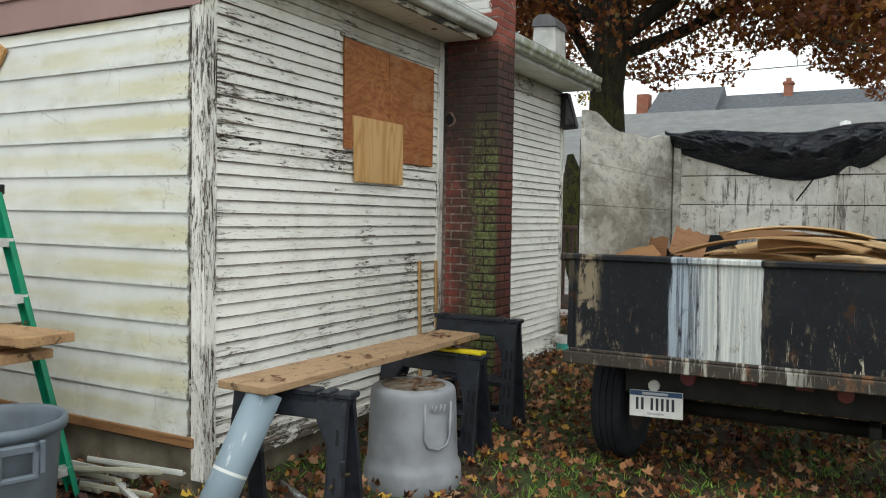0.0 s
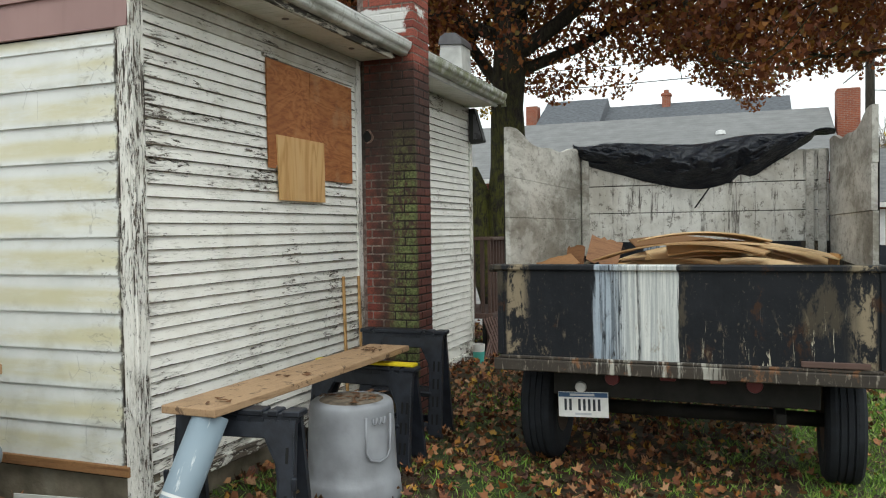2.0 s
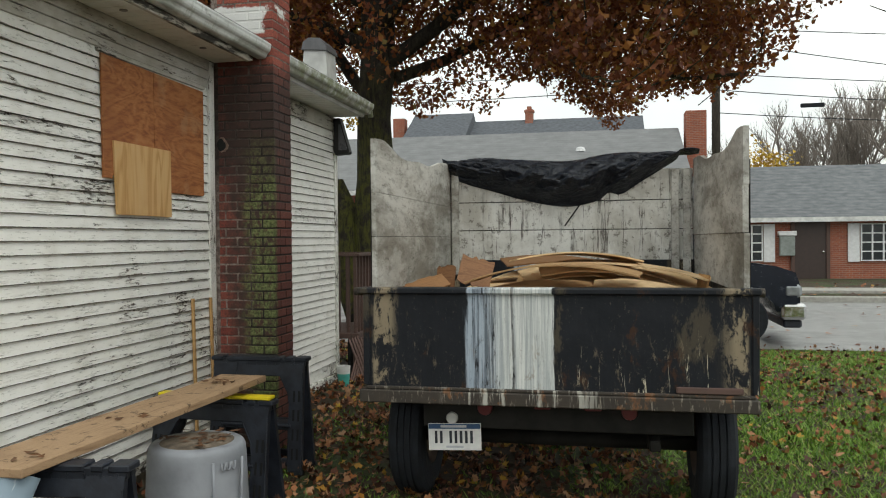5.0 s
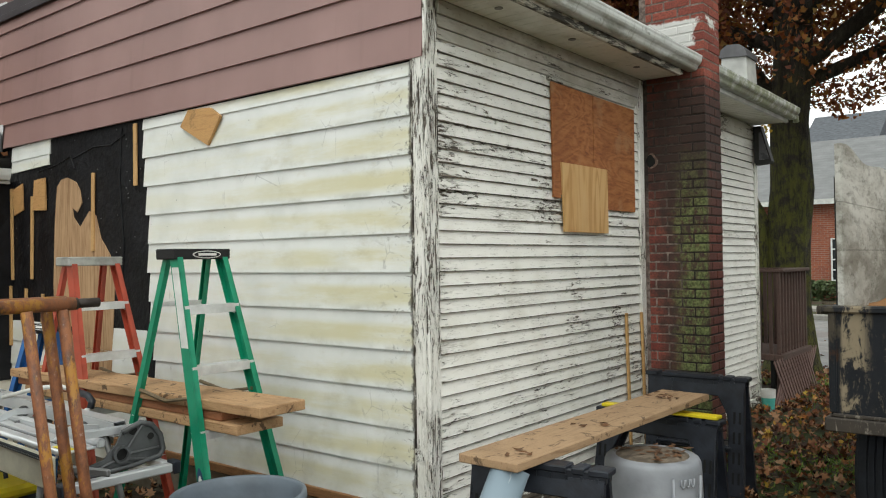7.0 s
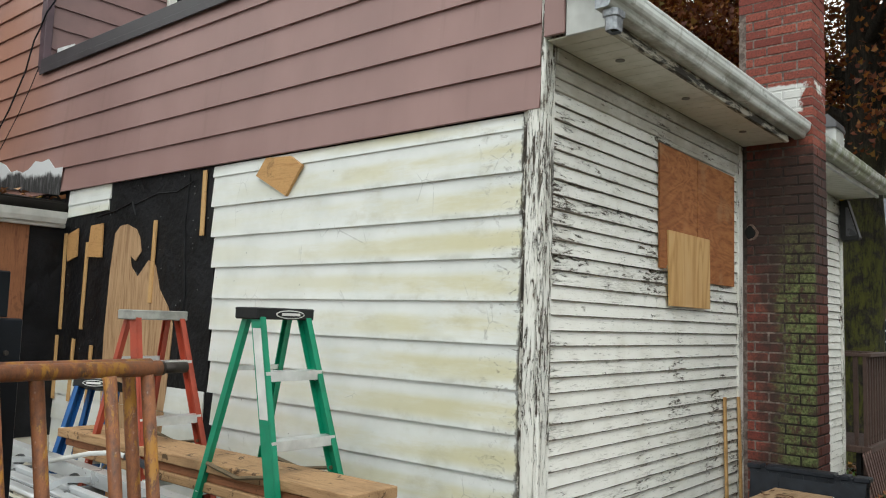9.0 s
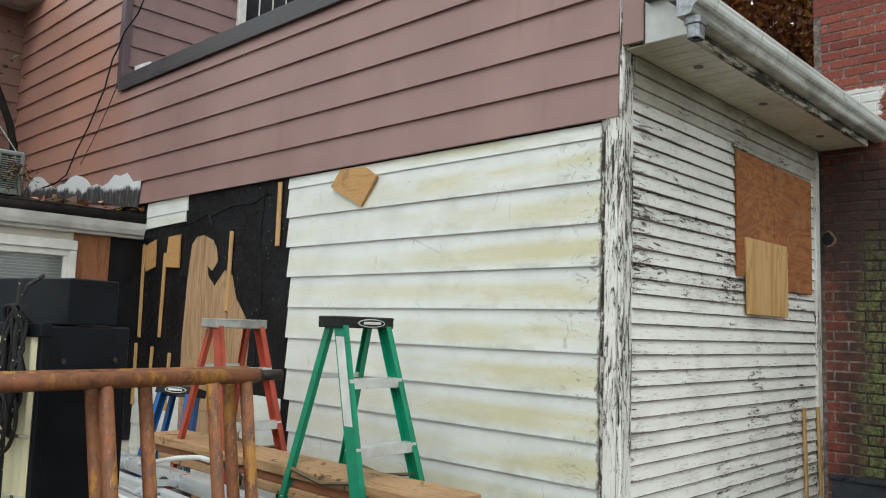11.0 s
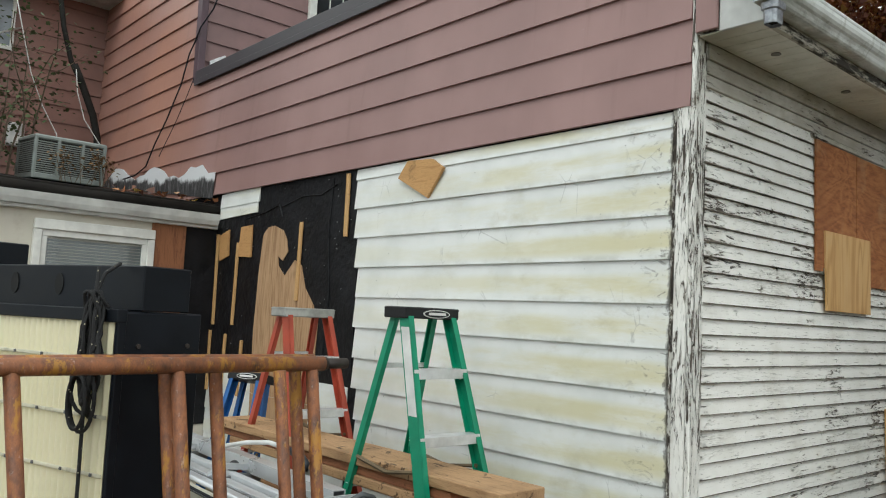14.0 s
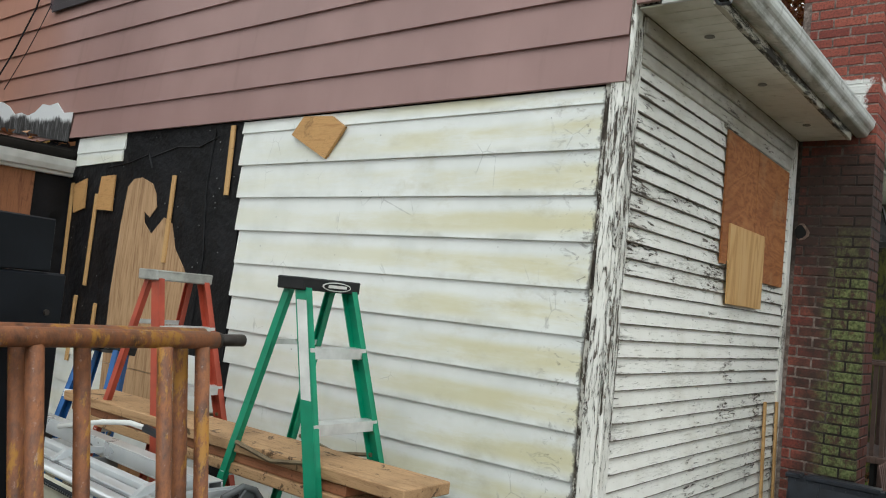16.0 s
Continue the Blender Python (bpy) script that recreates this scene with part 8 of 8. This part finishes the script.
far_window(bg, 11.6, 26.5, 0.75, 1.05, 1.25)
mb = part("meter_box", boxes((8.95, 9.45, 26.30, 26.48, 0.92, 1.62), bev=0.02), M_ACGREY, bg)
part("box_hood", boxes((8.9, 9.5, 26.26, 26.48, 1.62, 1.78), bev=0.02), M_FARWHITE, mb)
bh = gable("brick_hall", "long orange brick building with a large grey roof", -22.0, 5.6, 25.0, 36.0, -0.1, 3.55, 6.05, M_FARBRICK, M_FARROOF, 0.35)
for x in (-9.5, -6.6, -3.45):
    far_window(bh, x, 25.0, 0.75, 0.9, 1.35, False)
ch = part("chimney_stack", boxes((6.15, 6.95, 29.6, 30.4, -0.2, 6.6), bev=0.03), M_FARBRICK, bh, "orange brick chimney")
part("roof_vent", lathe([(0.0, 0.35), (0.16, 0.3), (0.2, 0.16), (0.12, 0.14), (0.12, -0.2)], 16), M_FARWHITE, bh, m=pose(2.1, 28.2, 4.80))
bs = gable("slate_house", "large house with slate-blue roof far behind", -8.6, 5.0, 41.0, 50.0, 0.0, 6.3, 8.85, M_FARBRICK, M_SLATE, 0.3)
part("cross_roof", extrude([(41.5, 7.2), (45.2, 9.35), (49.0, 7.2)], 3.7, "x"), M_SLATE, bs, m=pose(-8.5, 0, 0))
part("chimney_stack", boxes((-1.62, -1.16, 45.0, 45.6, 8.0, 9.40), (-1.68, -1.10, 44.95, 45.65, 9.25, 9.36), (-1.52, -1.26, 45.1, 45.5, 9.40, 9.6)), M_FARBRICK, bs)
part("chimney_stack", boxes((-9.6, -8.9, 44.0, 44.8, 6.0, 9.0)), M_FARBRICK, bs)

# hedge by the brick hall
hg = np.random.default_rng(8)
hed = np.stack([hg.uniform(-6.5, -3.0, 2600), 24.3 + hg.normal(0, 0.22, 2600), 0.12 + 0.62 * hg.uniform(0, 1, 2600) ** 0.6], -1)
tagged(part("hedge", leaf_mesh("hedge", hed, 0.14, hg, (0.5, 0.7), SIMPLE), M_SCRUB), "clipped dark green hedge before the brick building", "hedge")

# utility pole and wires
pole = thing("utility_pole", "tall weathered wooden utility pole beside the street", "utility pole", pose(6.35, 22.6, 0))
part("post", tubes(([(0, 0, -0.3), (0, 0, 9.5)], [0.15, 0.11]), seg=12), M_BARK, pole, smooth=True)
part("crossarm", boxes((-1.1, 1.1, -0.06, 0.06, 8.4, 8.52), bev=0.01), M_BARK, pole)
wires = (((6.35, 22.5, 8.0), (26, 27, 7.8), 0.2), ((6.35, 22.5, 7.6), (26, 26, 5.4), 0.3), ((6.35, 22.5, 6.6), (26, 27, 6.5), 0.3), ((6.35, 22.5, 6.1), (26, 27, 5.7), 0.3), ((6.35, 22.5, 6.3), (-24, 20, 6.6), 0.5), ((6.35, 22.5, 6.9), (-24, 20, 7.2), 0.5), ((6.35, 22.5, 5.4), (26, 27, 5.3), 0.3))
for a_, b_, sag in wires:
    a_, b_ = Vector(a_), Vector(b_)
    pts = [a_.lerp(b_, t) - Vector((0, 0, sag * 4 * t * (1 - t))) for t in np.linspace(0, 1, 14)]
    tagged(part("power_line", tubes((pts, 0.014), seg=5), M_TYRE), "thin dark overhead power line", "power line", "overhead lines")
tagged(part("line_splice", boxes((8.9, 9.6, 23.1, 23.16, 5.55, 5.68), bev=0.02), M_TYRE), "dark splice case hanging on the lines", "splice case")

# bare trees and a yellow tree in the distance
M_FARBARK = plain("grey_far_bark", (0.24, 0.21, 0.185), 0.9)


def bare_tree(x, y, h, seed, label):
    t = thing("bare_tree", label, "tree", pose(x, y, 0), "bare trees in the distance")
    rg = random.Random(seed)
    bm, cr = bmesh.new(), bmesh.new()

    def limb(p, d, r, l, depth, into):
        pts = [p]
        for j in range(3):
            d = (d + Vector((rg.uniform(-0.25, 0.25), rg.uniform(-0.25, 0.25), rg.uniform(-0.05, 0.15)))).normalized()
            p = p + d * l / 3
            pts.append(p)
            if depth > 0:
                for q in range(2):
                    a = Vector((rg.uniform(-1, 1), rg.uniform(-1, 1), rg.uniform(0.0, 0.9)))
                    limb(p, (d + a * 0.75).normalized(), r * 0.5, l * 0.6, depth - 1, cr)
        tube(into, pts, [r, r * 0.85, r * 0.7, r * 0.5], 4 if depth < 3 else 6, False)

    limb(Vector((0, 0, -0.3)), Vector((0, 0, 1)), h * 0.022, h * 0.5, 4, bm)
    part("trunk", bm, M_FARBARK, t)
    tagged(part("branch", cr, M_FARBARK, t), kind="stuff")
    return t


first = bare_tree(26.0, 56.0, 12.0, 1, "leafless grey tree far behind the brick house")
second = bare_tree(20.0, 60.0, 12.5, 2, "leafless grey tree far behind the brick house")
for i, (x, y, s) in enumerate(((30, 58, 1.05), (23, 64, 1.1), (34, 62, 1.0), (17, 58, 0.85), (28, 66, 1.0), (38, 60, 1.1), (14.5, 60, 0.8), (31.5, 54, 0.8), (21, 55, 0.75), (25, 60, 0.95), (33, 56, 0.9), (18.5, 64, 1.0), (36, 66, 1.1), (28, 60, 0.9), (42, 62, 1.1))):
    copy_thing((first, second)[i % 2], pose(x, y, 0, 0, 0, 67 * i) @ Matrix.Scale(s, 4))
yt = thing("yellow_tree", "bright yellow autumn tree behind the brick house", "tree", pose(12.5, 50.0, 0))
part("trunk", tubes(([(0, 0, -0.3), (0.1, 0, 3.0), (0.2, 0.1, 6)], [0.22, 0.16, 0.05]), seg=8), M_FARBARK, yt)
yc = np.concatenate([np.array((hg.normal(0, 0.8), hg.normal(0, 0.8), 5.4 + 0.8 * hg.normal())) + hg.normal(0, 0.33, (26, 3)) for q in range(70)])
k = Mat("yellow_leaf", 0.6)
M_YLEAF = k.shade(k.ramp(k.island(), [(0, (0.35, 0.20, 0.01)), (1, (0.60, 0.42, 0.03))]))
part("crown", leaf_mesh("crown", yc, 0.22, hg, (0.6, 0.6), SIMPLE), M_YLEAF, yt)
yl = np.array([(-0.66, 8.0, 3.29)]) + hg.normal(0, 0.045, (60, 3))
tagged(part("yellow_sprig", leaf_mesh("yellow_sprig", yl, 0.06, hg, (0.6, 0.6), SIMPLE), M_YLEAF, tree), "bright yellow leaves beside the trunk", kind="stuff")
woods = np.stack([hg.uniform(-60, 70, 9000), hg.uniform(72, 84, 9000), 6.5 * hg.uniform(0, 1, 9000) ** 0.7], -1)
tagged(part("far_woods", leaf_mesh("far_woods", woods, 1.1, hg, (0.9, 0.7), SIMPLE), plain("grey_brown_far_woods", (0.16, 0.13, 0.09), 0.95)), "grey-brown leafless woods on the horizon", "woods", kind="stuff")
